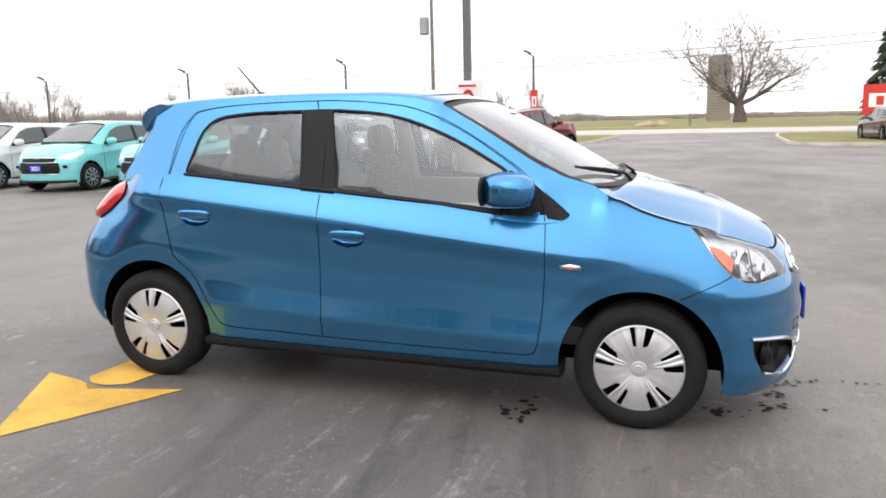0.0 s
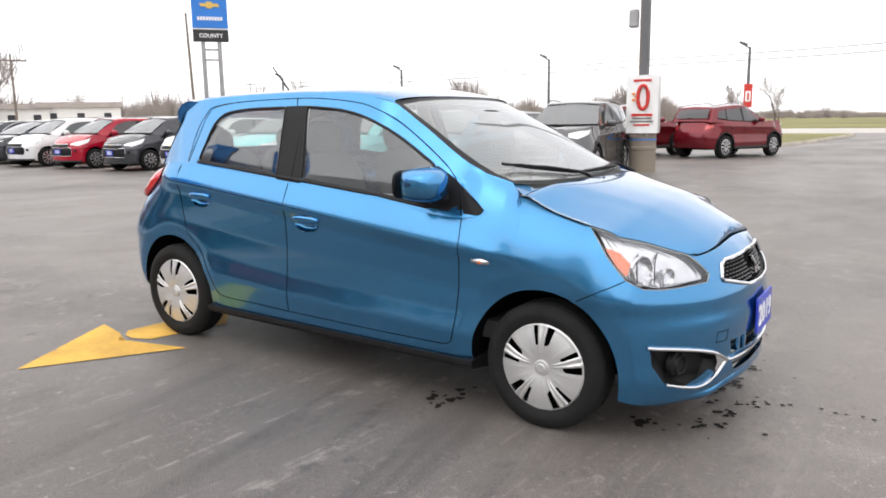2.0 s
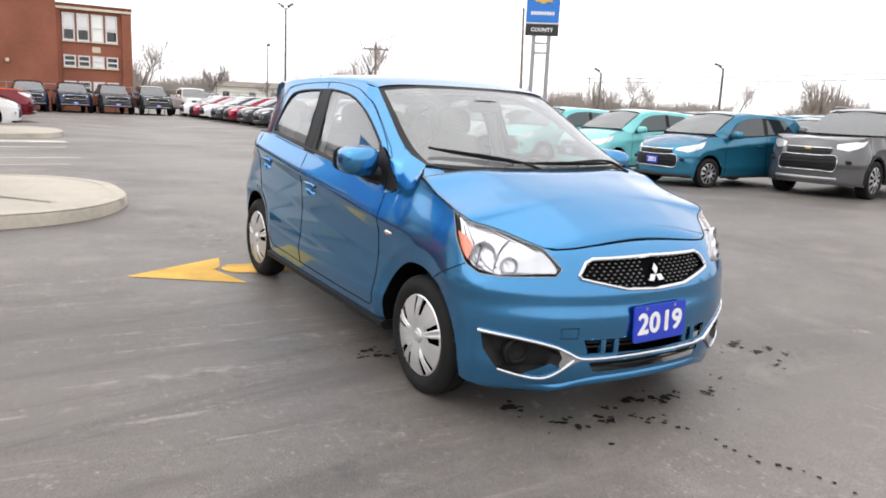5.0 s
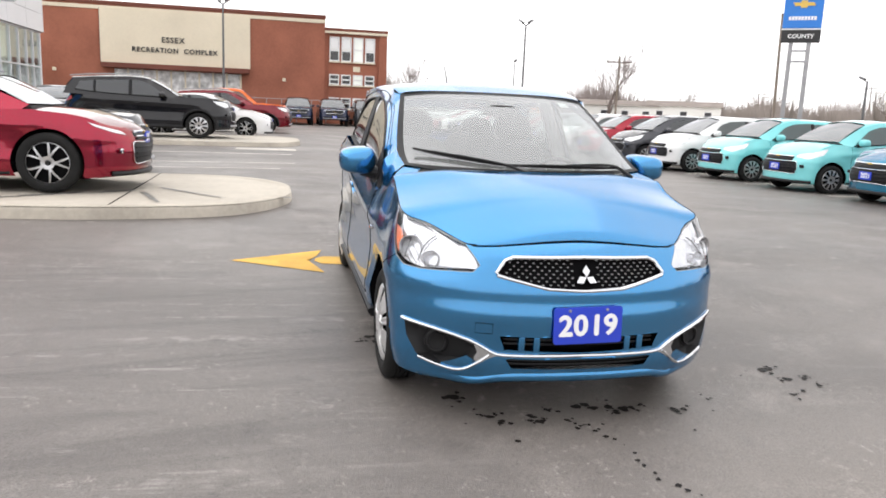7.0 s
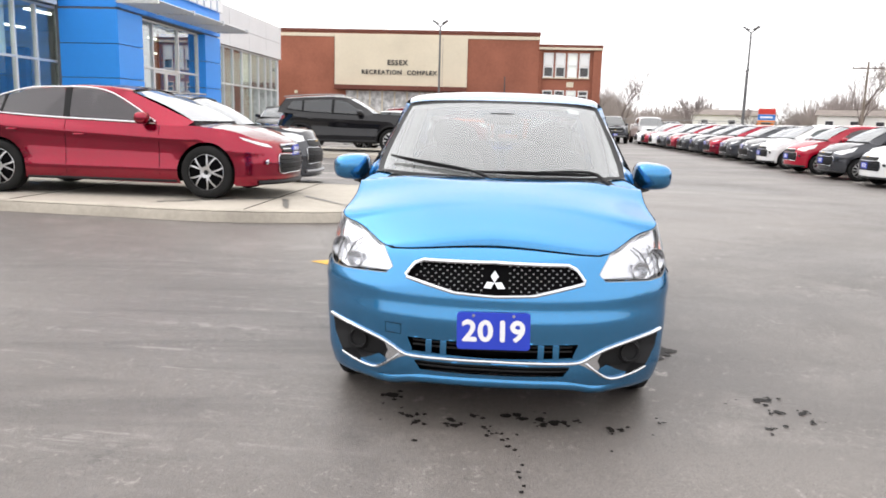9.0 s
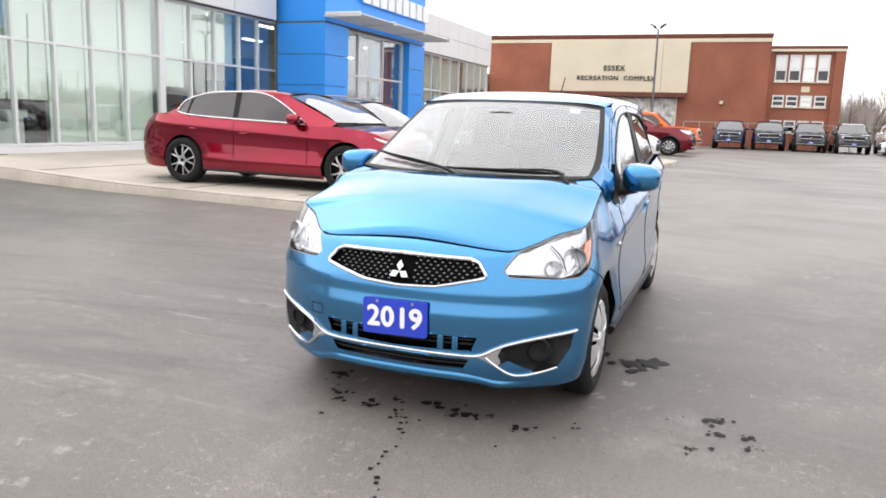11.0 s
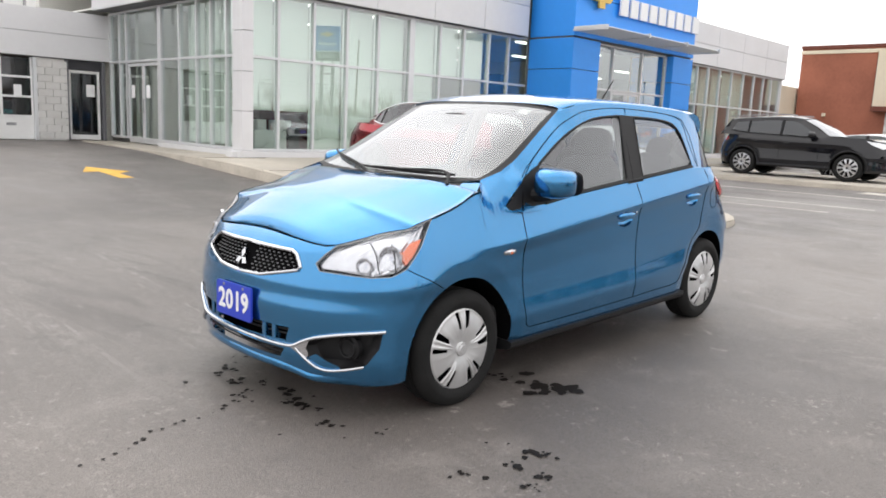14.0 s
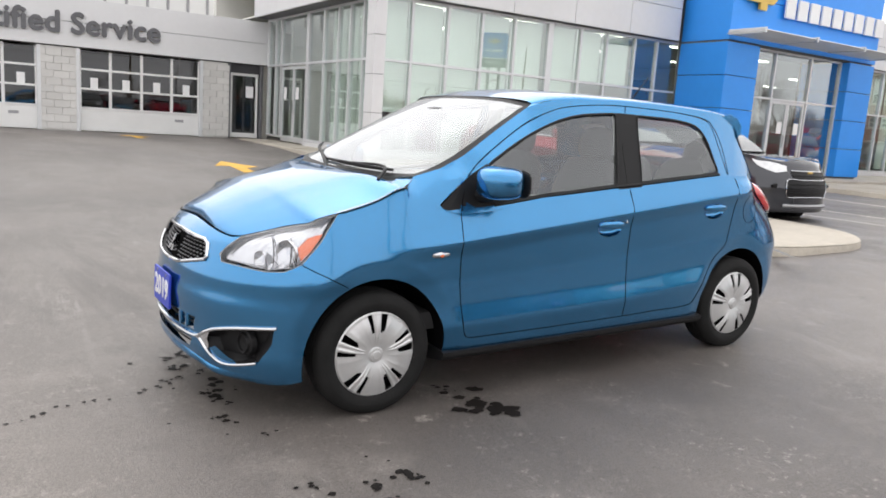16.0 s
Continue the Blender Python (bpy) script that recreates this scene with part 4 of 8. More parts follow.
    # cabin flanks with window openings
    rear_w = rounded([(-1.015, 1.07), (-0.37, 1.02), (-0.403, 1.372), (-0.70, 1.362), (-0.93, 1.33)], [0.02, 0.012, 0.02, 0.1, 0.12])
    front_w = rounded([(-0.19, 1.008), (0.655, 0.935), (0.64, 1.10), (0.36, 1.255), (0.07, 1.357), (-0.25, 1.377)], [0.015, 0.01, 0.05, 0.15, 0.15, 0.02])
    ws = [(1.0, 0.655, 1.048), (0.87, 0.666, 1.084), (0.73, 0.655, 1.150), (0.52, 0.619, 1.275), (0.29, 0.574, 1.402)]
    ws_side = [(p[0], p[2]) for p in ws]
    gutter = [(0.29, 1.402), (0.16, 1.430), (0.0, 1.443), (-0.34, 1.446), (-0.7, 1.438), (-1.05, 1.418), (-1.25, 1.395)]
    outer = [(-1.47, 1.02), (-1.2, 1.035), (-0.8, 1.02), (-0.37, 0.985), (0.0, 0.958), (0.38, 0.93), (0.66, 0.895), (0.80, 0.89), (0.885, 0.90), (0.895, 0.93), (0.80, 1.015), (0.80, 1.113)] + [p for p in ws_side if p[0] < 0.79] + gutter[1:] + [(-1.277, 1.285), (-1.37, 1.16), (-1.44, 1.06)]

    def shoulder_top(x):
        """Upper edge of the wing's shoulder: the pillar's foot, then down to the bonnet's corner."""
        wz = float(np.interp(x, [p[0] for p in reversed(ws)], [p[2] for p in reversed(ws)]))
        wy = float(np.interp(x, [p[0] for p in reversed(ws)], [p[1] for p in reversed(ws)]))
        t = min(1.0, max(0.0, (x - 1.0) / 0.078))
        return wy + (B.skin(B.at(x=1.078), 1.002).y - wy) * t, wz + 0.001 + (1.003 - wz) * t

    def shoulder_y(x, z):
        """Half width of the wing between the flank's skin and that edge, one smooth sweep."""
        z0 = 0.84
        own = B.skin(B.inv(x, z), z).y + 0.0012
        if z <= z0:
            return own
        yt, zt = shoulder_top(x)
        y0, h = B.skin(B.inv(x, z0), z0).y + 0.0012, zt - z0
        # the flank's slope runs on, then rolls over to the edge
        run = y0 - 0.36 * (z - z0)
        y = run - (y0 - 0.36 * h - yt) * min(1.0, (z - z0) / h) ** 3.4
        return y + (own - y) * step(1.06, 1.084, x)

    def put(x, z, d=0.0):
        y = side_y(x, z)
        if 0.29 <= x:
            wz = float(np.interp(x, [p[0] for p in reversed(ws)], [p[2] for p in reversed(ws)]))
            wy = float(np.interp(x, [p[0] for p in reversed(ws)], [p[1] for p in reversed(ws)]))
            t = 1 - step(0.0, 0.075, wz - z) if z > 0.94 and wz > z - 0.01 else 0
            y = y + (wy - y) * t
        if x > 0.76:
            y += (shoulder_y(min(x, 1.07), z) - y) * step(0.78, 0.89, x)
        return (x, y + d, z)

    mid = [dense(outer, 0.03)]
    flank = oriented(filled([mid[0], dense(rear_w, 0.04), dense(front_w, 0.04)], put), (0, -3, 1))
    rows, xs = [], np.linspace(0.29, -1.36, 34)
    crown = [(-1.45, 1.405), (-1.2, 1.443), (-0.9, 1.467), (-0.4, 1.488), (0.0, 1.492), (0.14, 1.480), (0.24, 1.459), (0.34, 1.432)]
    gx, gz = zip(*sorted(gutter + [(-1.5, 1.36)]))
    for x in xs:
        ze = float(np.interp(x, gx, gz))
        ye = min(side_y(x, ze), 0.6)
        if x > 0.1:
            ye = float(np.interp(x, [0.1, 0.29], [ye, 0.574]))
        for w in np.linspace(0, 1, 16):
            yy = ye * math.cos(w * math.pi / 2)
            xx = x + 0.051 * (1 - (yy / ye) ** 2) * (1 - step(0.0, 0.35, 0.29 - x))
            rows.append((xx, yy, ze + (soft(xx, crown, 0.03) - ze) * math.sin(w * math.pi / 2)))
    roof = rows, grid_faces(len(xs), 16)
    tail = patch([(-1.61, 0, 1.02), (-1.59, 0.4, 1.02), (-1.47, 0.63, 1.02)], [(-1.38, 0, 1.40), (-1.36, 0.4, 1.40), (-1.25, 0.585, 1.395)], 30, 24)
    tail = (tail[0], [f for k, f in enumerate(tail[1]) if not (k // 23 < 23 and 5 <= k % 23 < 20)])
    link("cabin_flank", *flank, blue, car, sharp=40)
    link("cabin_flank", *flipped(flank), blue, car, sharp=40)
    link("roof", *oriented(mirrored(roof), (-0.5, 0, 0.5)), blue, car, sharp=40)
    tg = link("tailgate", *oriented(mirrored(tail), (0, 0, 1)), blue, car)
    rw = patch([(-1.568, 0, 1.09), (-1.548, 0.40, 1.09), (-1.47, 0.54, 1.09)], [(-1.405, 0, 1.36), (-1.385, 0.38, 1.36), (-1.32, 0.50, 1.36)], 10, 4)
    rwo = link("rear_window", *oriented(mirrored(rw), (0, 0, 1)), M["car_glass"], tg, "tinted rear window")
    rwo.visible_shadow = False
    # roof spoiler
    sp = [(-1.13, 1.408), (-1.30, 1.418), (-1.40, 1.398), (-1.465, 1.355), (-1.47, 1.315), (-1.43, 1.275), (-1.38, 1.285), (-1.30, 1.33)]
    V, F = [], []
    for k, (y, sx, dz) in enumerate(((0, 1, 0.03), (0.35, 0.95, 0.02), (0.50, 0.82, 0.006), (0.59, 0.66, -0.008))):
        V += [(-1.13 + (x + 1.13) * sx, y, z + dz) for x, z in sp]
    n = len(sp)
    F = [(k * n + a, k * n + (a + 1) % n, (k + 1) * n + (a + 1) % n, (k + 1) * n + a) for k in range(3) for a in range(n)] + [tuple(range(3 * n, 4 * n))]
    link("roof_spoiler", *oriented(mirrored((V, F)), (-1.35, 0, 1.34)), blue, car, sharp=45)
    # glass, black pillars, seals
    for sgn in (1, -1):
        S = (lambda g: g) if sgn > 0 else flipped
        for nm, w in (("rear_door_window", rear_w), ("front_door_window", front_w)):
            pane = oriented(bowed_pane(w, lambda x, z, d: put(x, z, -0.008 + d), 0.009), (0, -3, 1))
            ob = link(nm, *S(pane), M["car_glass"], car, "lightly tinted side glass")
            ob.visible_shadow = False
            lp = [Vector(put(x, z, -0.001)) for x, z in dense(w, 0.03)]
            link("window_seal", *S(tube(lp + lp[:2], 0.0075, 6)), M["trim"], ob)
        pil = filled([dense([(-0.368, 0.99), (-0.193, 0.98), (-0.25, 1.382), (-0.404, 1.378)], 0.05)], lambda x, z: put(x, z, 0.003))
        link("pillar_trim", *S(oriented(pil, (0, -3, 1))), M["trim"], car, "satin black pillar cover", smooth=False)
        sail = filled([rounded([(0.60, 0.925), (0.885, 0.905), (0.912, 0.925), (0.755, 1.055), (0.635, 1.115)], [0.01, 0.03, 0.02, 0.03, 0.01])], lambda x, z: put(x, z, 0.005))
        link("mirror_sail", *S(oriented(sail, (0, -3, 1))), M["trim"], car, "black triangular mirror base", smooth=False)
        frame = [(0.807, 0.90), (0.79, 0.97), (0.745, 1.06), (0.625, 1.155), (0.35, 1.315), (0.18, 1.378), (0.067, 1.400), (-0.15, 1.418), (-0.342, 1.42), (-0.75, 1.402), (-0.98, 1.372), (-1.03, 1.335), (-1.085, 1.24), (-1.12, 1.06)]
        lp = [put(x, z, 0.0008) for x, z in spline(frame, 60)]
        link("door_frame_seam", *S(tube(lp, 0.0022, 5)), M["gap"], car)
        lp = [put(x, z, 0.0008) for x, z in ((-0.258, 0.985), (-0.262, 1.2), (-0.335, 1.418))]
        link("door_frame_seam", *S(tube(lp, 0.003, 5)), M["gap"], car)
        # belt moulding under the windows
        lp = [put(x, z, 0.003) for x, z in ((0.62, 0.925), (0.3, 0.962), (-0.19, 1.0), (-0.37, 1.012), (-0.8, 1.046), (-1.02, 1.062))]
        link("belt_moulding", *S(tube(lp, 0.008, 6)), M["trim"], car)

    # windscreen, wipers, cowl
    base = [(1.0, -0.655, 1.049), (1.075, -0.48, 1.032), (1.115, -0.25, 1.024), (1.125, 0, 1.020), (1.115, 0.25, 1.024), (1.075, 0.48, 1.032), (1.0, 0.655, 1.049)]
    head = [(0.290, -0.574, 1.403), (0.318, -0.41, 1.421), (0.336, -0.2, 1.430), (0.341, 0, 1.432), (0.336, 0.2, 1.430), (0.318, 0.41, 1.421), (0.290, 0.574, 1.403)]
    nu, nvv = 41, 25
    WV, WF = patch(base, head, nu, nvv, 0.0, (0.55, 0, 0.83))
    # the sheet bows up in the middle, and its sides follow the pillars
    side_run = spline(list(ws), nvv)
    edge_line = [np.array(base[-1]) * (1 - t) + np.array(head[-1]) * t for t in np.linspace(0, 1, nvv)]
    drift = [np.array(p) - q for p, q in zip(side_run, edge_line)]
    bowed = []
    for k, p in enumerate(WV):
        u, t = (k // nvv - 20) / 20, (k % nvv) / (nvv - 1)
        q = 0.020 * 4 * t * (1 - t) * (1 - abs(u) ** 3)
        d = drift[k % nvv] * abs(u) ** 5
        bowed.append((p[0] + 0.5 * q + d[0], p[1] + math.copysign(d[1], u), p[2] + 0.85 * q + d[2] + 0.001))
    WV = bowed
    clear, rim = [], []
    for q, f in enumerate(WF):
        i, j = q // (nvv - 1), q % (nvv - 1)
        (rim if i < 1 or i > nu - 3 or j < 1 or j > nvv - 3 else clear).append(f)
    scr = link("windscreen", WV, clear, M["screen_glass"], car, "clear windscreen reflecting the white sky")
    scr.visible_shadow = False
    link("screen_surround", WV, rim, M["trim"], scr, "black windscreen border")
    cowl = patch([(1.085, -0.715, 1.004), (1.13, -0.48, 1.02), (1.165, -0.24, 1.024), (1.17, 0, 1.024), (1.165, 0.24, 1.024), (1.13, 0.48, 1.02), (1.085, 0.715, 1.004)], [(p[0] - 0.01, p[1], p[2] - 0.004) for p in base], 28, 4)
    cv, cf = oriented(cowl, (0.8, 0, 0))
    ends = [f for f in cf if abs(sum(cv[k][1] for k in f) / len(f)) > 0.575]
    link("cowl", *pruned(cv, [f for f in cf if f not in ends]), M["black"], car)
    for sgn in (1, -1):
        link("wing_corner", *pruned(cv, [f for f in ends if cv[f[0]][1] * sgn > 0]), blue, car)
    # the wing's shoulder runs up into the pillar
    rows = []
    for x in np.linspace(0.785, 0.912, 14):
        zl, zt = 0.929 + (0.912 - x) * 0.83, shoulder_top(x)[1]
        wy = shoulder_top(x)[0]
        for v in np.linspace(0, 1, 12):
            z = zl + (zt - zl) * v
            y = put(x, z)[1]
            rows.append((x, y + (wy - put(x, zt)[1]) * v ** 2.2 + 0.003 * (1 - step(0.80, 0.90, x)), z))
    rear_part = oriented((rows, grid_faces(14, 12)), (0.9, 0, 0.5))
    rows = []
    for x in np.linspace(0.909, 1.084, 30):
        zt = min(shoulder_top(min(x, 1.078))[1], B.top(B.at(x=x)) if x > 1.07 else 9)
        for v in np.linspace(0, 1, 22):
            z = 0.835 + (zt - 0.835) * v
            rows.append((x, shoulder_y(x, z), z))
    front_part = oriented((rows, grid_faces(30, 22)), (0.9, 0, 0.5))
    slope = []
    for x, _, z in rows:
        a = min(x, 1.078)
        slope.append(Vector((-(shoulder_y(a + 0.006, z) - shoulder_y(a - 0.006, z)) / 0.012, 1, -(shoulder_y(a, z + 0.004) - shoulder_y(a, z - 0.004)) / 0.008)).normalized())
    for S, sgn in ((lambda g: g, 1), (flipped, -1)):
        link("pillar_foot", *S(rear_part), blue, car, sharp=60)
        V, F = S(front_part)
        me = bpy.data.meshes.new("wing_shoulder")
        me.from_pydata([tuple(p) for p in V], [], [tuple(f) for f in F])
        me.shade_smooth()
        me.normals_split_custom_set_from_vertices([(q.x, q.y * sgn, q.z) for q in slope])
        me.materials.append(blue)
        new("wing_shoulder", me).parent = car

    def on_screen(y, t, d):
        i = (y + 0.655) / 1.31
        a, b = np.array(spline(base, [i])[0]), np.array(spline(head, [i])[0])
        return Vector(a * (1 - t) + b * t + np.array((0.5, 0, 0.85)) * (0.020 * 4 * t * (1 - t) + d))

    for y0, t0, y1, t1, yp in ((-0.13, 0.07, -0.60, 0.17, -0.02), (0.50, 0.045, -0.12, 0.075, 0.56)):
        w = empty("wiper")
        w.parent = car
        ym, tm = (y0 + y1) / 2, (t0 + t1) / 2
        blade = [on_screen(y0 + (y1 - y0) * k / 8, t0 + (t1 - t0) * k / 8, 0.012) for k in range(9)]
        link("wiper_blade", *tube(blade, 0.007, 6), M["black"], w)
        bow = [on_screen(y0 + (y1 - y0) * k / 8, t0 + (t1 - t0) * k / 8, 0.012 + 0.012 * math.sin(math.pi * k / 8)) for k in range(1, 8)]
        link("wiper_bridge", *tube(bow, 0.006, 6), M["black"], w)
        arm = [Vector((1.13, yp, 1.024)), on_screen(yp + 0.3 * (ym - yp), 0.05, 0.026), on_screen(ym, tm, 0.026)]
        link("wiper_arm", *tube([tuple(p) for p in spline([tuple(p) for p in arm], 10)], [0.009] * 4 + [0.007] * 6, 6), M["black"], w)

    for y, t in ((0.455, 0.90), (-0.40, 0.93)):
        quad = [tuple(on_screen(y + a, t + b, -0.006)) for a, b in ((-0.035, -0.035), (0.035, -0.035), (0.035, 0.035), (-0.035, 0.035))]
        if y > 0:
            link("sticker", quad + [(p[0] - 0.002, p[1], p[2] - 0.002) for p in quad], [(0, 1, 2, 3), (7, 6, 5, 4), (0, 4, 5, 1), (1, 5, 6, 2), (2, 6, 7, 3), (3, 7, 4, 0)], M["sign_white"], scr, "small white sticker", smooth=False)
    # door mirrors
    for sgn in (1, -1):
        mir = empty("door_mirror")
        mir.parent = car
        S = (lambda g: g) if sgn > 0 else flipped
        V, F = ellipsoid((0, 0, 0), (0.116, 0.102, 0.074), 32, 18, 0.62)
        V = [(0.658 + x * (1 - 0.35 * (y / 0.102 > 0) * (y / 0.102) ** 2) + 0.018 * (y / 0.102), 0.862 + y, 1.030 + z * (1 - 0.10 * (y / 0.102)) + 0.006) for x, y, z in V]
        cap = [f for f in F if sum(V[k][0] for k in f) / 4 > 0.556]
        link("mirror_cap", *S((V, cap)), blue, mir, "blue painted mirror cap", sharp=60)
        link("mirror_back", *S(ellipsoid((0.556, 0.858, 1.033), (0.010, 0.090, 0.064), 24, 12, 0.6)), M["black"], mir)
        link("mirror_glass", *S(ellipsoid((0.548, 0.858, 1.034), (0.004, 0.080, 0.054), 20, 10, 0.6)), M["chrome"], mir)
        link("mirror_arm", *S(tube([(0.70, 0.735, 0.968), (0.69, 0.79, 0.972), (0.675, 0.84, 0.982)], [0.036, 0.032, 0.03], 10)), M["black"], mir)
    # door handles in their scoops
    for sgn, side in ((1, "l"), (-1, "r")):
        S = (lambda g: g) if sgn > 0 else flipped
        for (x, z, door), scoop in zip(HANDLES, scoops):
            c = B.skin(B.inv(x, z), z)
            hollow = lambda u, v: 0.001 - 0.024 * (1 - (2 * u - 1) ** 4) * (1 - (2 * v - 1) ** 4)
            link("handle_scoop", *S(B.area(scoop, hollow, 14, 20)), blue, P[door + side])
            bar = ellipsoid((x, c.y + 0.010, z + 0.014), (0.090, 0.015, 0.020), 24, 12, 0.75)
            link("handle_pull", *S(bar), blue, P[door + side], "blue pull handle")
    c = B.skin(B.inv(-0.06, 0.80), 0.80)
    link("key_lock", *revolve([(0.001, 0.010), (0.008, 0.009), (0.010, 0.0)], 14), M["chrome"], P["front_door_l"]).matrix_basis = Matrix.Translation((-0.214, c.y - 0.003, 0.822))
    # side repeaters and the fuel flap
    for sgn in (1, -1):
        S = (lambda g: g) if sgn > 0 else flipped
        rep = [(B.inv(0.925 + 0.048 * math.cos(a), 0.708 + 0.016 * math.sin(a)), 0.708 + 0.016 * math.sin(a)) for a in np.linspace(0, 2 * math.pi, 20, endpoint=False)]
        r = link("side_repeater", *S(B.area(rep, lambda u, v: 0.002 + 0.012 * (1 - (2 * u - 1) ** 2) * (1 - (2 * v - 1) ** 2), 6, 10)), M["lamp_bowl"], car, "clear side repeater lamp")
        bulb = B.skin(B.inv(0.925, 0.708), 0.708)
        link("repeater_bulb", *S(ellipsoid((0.925, bulb.y + 0.012, 0.708), (0.012, 0.003, 0.008), 10, 6)), M["amber"], r)
    flap = [B.skin(B.inv(-1.28 + 0.075 * math.cos(a), 0.86 + 0.085 * math.sin(a)), 0.86 + 0.085 * math.sin(a), 0.0005) for a in np.linspace(0, 2 * math.pi, 36)]
    link("fuel_flap_seam", *tube(flap, 0.0013, 5), M["gap"], car)

    # head lamps
    for sgn in (1, -1):
        S = (lambda g: g) if sgn > 0 else flipped
        hl = empty("headlight")
        hl.parent = car
        link("housing", *S(B.area(lamp, lambda u, v: -0.028 + 0.0015 * math.sin(u * 60), 16, 40)), M["lamp_bowl"], hl, "faceted bright reflector", sharp=20)
        edge = [B.skin(a, b, -0.001) for a, b in dense(lamp, 1.0)]
        link("lamp_rim", *S(tube(edge + edge[:2], 0.0022, 6)), M["lamp_edge"], hl)
        for (x, z, r) in ((1.625, 0.742, 0.050), (1.71, 0.705, 0.034)):
            c = B.skin(B.inv(x, z), z, -0.01)
            d = B.skin(B.inv(x, z), z, 0.5) - c
            d = (d.normalized() + Vector((0.9, 0, 0))).normalized()
            rot = d.to_track_quat("Y", "Z").to_matrix().to_4x4()
            dish = revolve([(0.006, -0.038), (r * 0.45, -0.030), (r * 0.8, -0.012), (r, 0.004), (r + 0.004, 0.004), (r + 0.004, -0.012)], 26)
            link("reflector_bowl", *S(moved(dish, Matrix.Translation(c) @ rot)), M["lamp_bowl"], hl)
            link("bulb", *S(moved(ellipsoid((0, -0.018, 0), (0.011, 0.018, 0.011), 10, 8), Matrix.Translation(c) @ rot)), M["lens_glass"], hl)
        amber = [X(1.478, 0.822), X(1.535, 0.806), X(1.582, 0.765), X(1.576, 0.716), X(1.535, 0.752)]
        link("turn_signal", *S(B.area(amber, -0.005, 22, 14)), M["amber"], hl, "orange turn signal reflector", sharp=20)
        for x in (1.62, 1.675):
            div = [B.skin(B.inv(x - 0.02 * k / 6, 0.69 + 0.018 * k), 0.69 + 0.018 * k, -0.014) for k in range(7)]
            link("lamp_divider", *S(tube(div, 0.003, 5)), M["black"], hl)
        lens = link("lens", *S(B.area(lamp, lambda u, v: 0.002 + 0.006 * (1 - (2 * u - 1) ** 4), 16, 40)), M["lens_glass"], hl, "clear lamp lens")
        lens.visible_shadow = False
    # tail lamps
    tl = [X(-1.405, 0.965), X(-1.42, 0.935), X(-1.50, 0.87), X(-1.585, 0.822), X(-1.66, 0.805), X(-1.70, 0.83), X(-1.68, 0.90), X(-1.62, 0.985), X(-1.54, 1.012), X(-1.45, 1.012), X(-1.41, 0.995)]
    for sgn in (1, -1):
        S = (lambda g: g) if sgn > 0 else flipped
        link("tail_light", *S(B.area(tl, lambda u, v: 0.008 + 0.046 * (1 - (2 * u - 1) ** 4) * (1 - (2 * v - 1) ** 4), 16, 20)), M["red_lens"], car, "red tail lamp lens")

    # grille with studs, chrome surround and badge
    gr = empty("grille")
    gr.parent = car
    link("grille_mesh", *mirrored(B.area(half_in(grille, B), -0.022, 10, 24)), M["gap"], gr, "black studded grille insert")
    run = []
    for (a, za), (b, zb) in zip(grille, grille[1:]):
        m = max(1, int(abs(b - a)))
        run += [(a + (b - a) * k / m, za + (zb - za) * k / m) for k in range(m)]
    full = [tuple(B.skin(min(a, B.n - 1.0), b, 0.003)) for a, b in run[1:]]
    full = [grille_c(B, 0.747)] + full + [grille_c(B, 0.614)]
    loop = full + [(x, -y, z) for x, y, z in reversed(full[1:-1])]
    link("grille_surround", *tube(loop + loop[:2], 0.0085, 8), M["chrome"], gr, "bright chrome grille surround")
    inner = [(x - 0.022, y, z) for x, y, z in loop]
    n = len(loop)
    link("grille_reveal", loop + inner, [(k, (k + 1) % n, n + (k + 1) % n, n + k) for k in range(n)], M["black"], gr)
    studs = []
    for r, z in enumerate(np.linspace(0.633, 0.733, 8)):
        for y in np.arange(-0.36 + (0.017 if r % 2 else 0), 0.37, 0.034):
            if within([(0.30, 0.742), (0.375, 0.675), (0.16, 0.626), (-0.16, 0.626), (-0.375, 0.675), (-0.30, 0.742)], y, z) and abs(y) > 0.05 + 0.0:
                p = B.skin(B.invy(abs(y), z), z, -0.018)
                s = 1 if y > 0 else -1
                studs.append(box(p.x - 0.004, p.x + 0.004, p.y * s - 0.0042, p.y * s + 0.0042, z - 0.0026, z + 0.0026, 0.001))
    tagged(link("grille_studs", *join(*studs), M["steel"], gr), "small grey studs", kind="stuff")
    p = B.skin(B.n - 1, 0.680)
    lozenge = [(0, 0.0), (0.017, 0.026), (0, 0.052), (-0.017, 0.026)]
    turn = lambda a: [(u * math.cos(a) - v * math.sin(a), u * math.sin(a) + v * math.cos(a)) for u, v in lozenge]
    badge = join(*[prism([(u, v - 0.006) for u, v in turn(radians(a))], p.x - 0.012, p.x + 0.012, "yz") for a in (0, 118, -118)])
    link("badge", *moved(badge, Matrix.Translation((p.x, 0, 0.673)) @ Matrix.Rotation(radians(-20), 4, "Y") @ Matrix.Translation((-p.x, 0, 0))), M["chrome"], gr, "plain chrome badge", smooth=False)
    # bumper openings
    bp = P["front_bumper"]
    link("upper_intake", *mirrored(B.area(half_in(intake, B), -0.05, 4, 20)), M["gap"], bp)
    link("lower_intake", *mirrored(B.area(half_in(lower, B), -0.05, 4, 20)), M["gap"], bp)
    for z in (0.395, 0.375, 0.30, 0.285):
        bar = [B.skin(k, z, -0.018) for k in np.linspace(B.invy(0.35, z), B.n - 1, 16)]
        link("intake_bar", *mirrored(tube(bar, 0.0045, 6)), M["black"], bp)
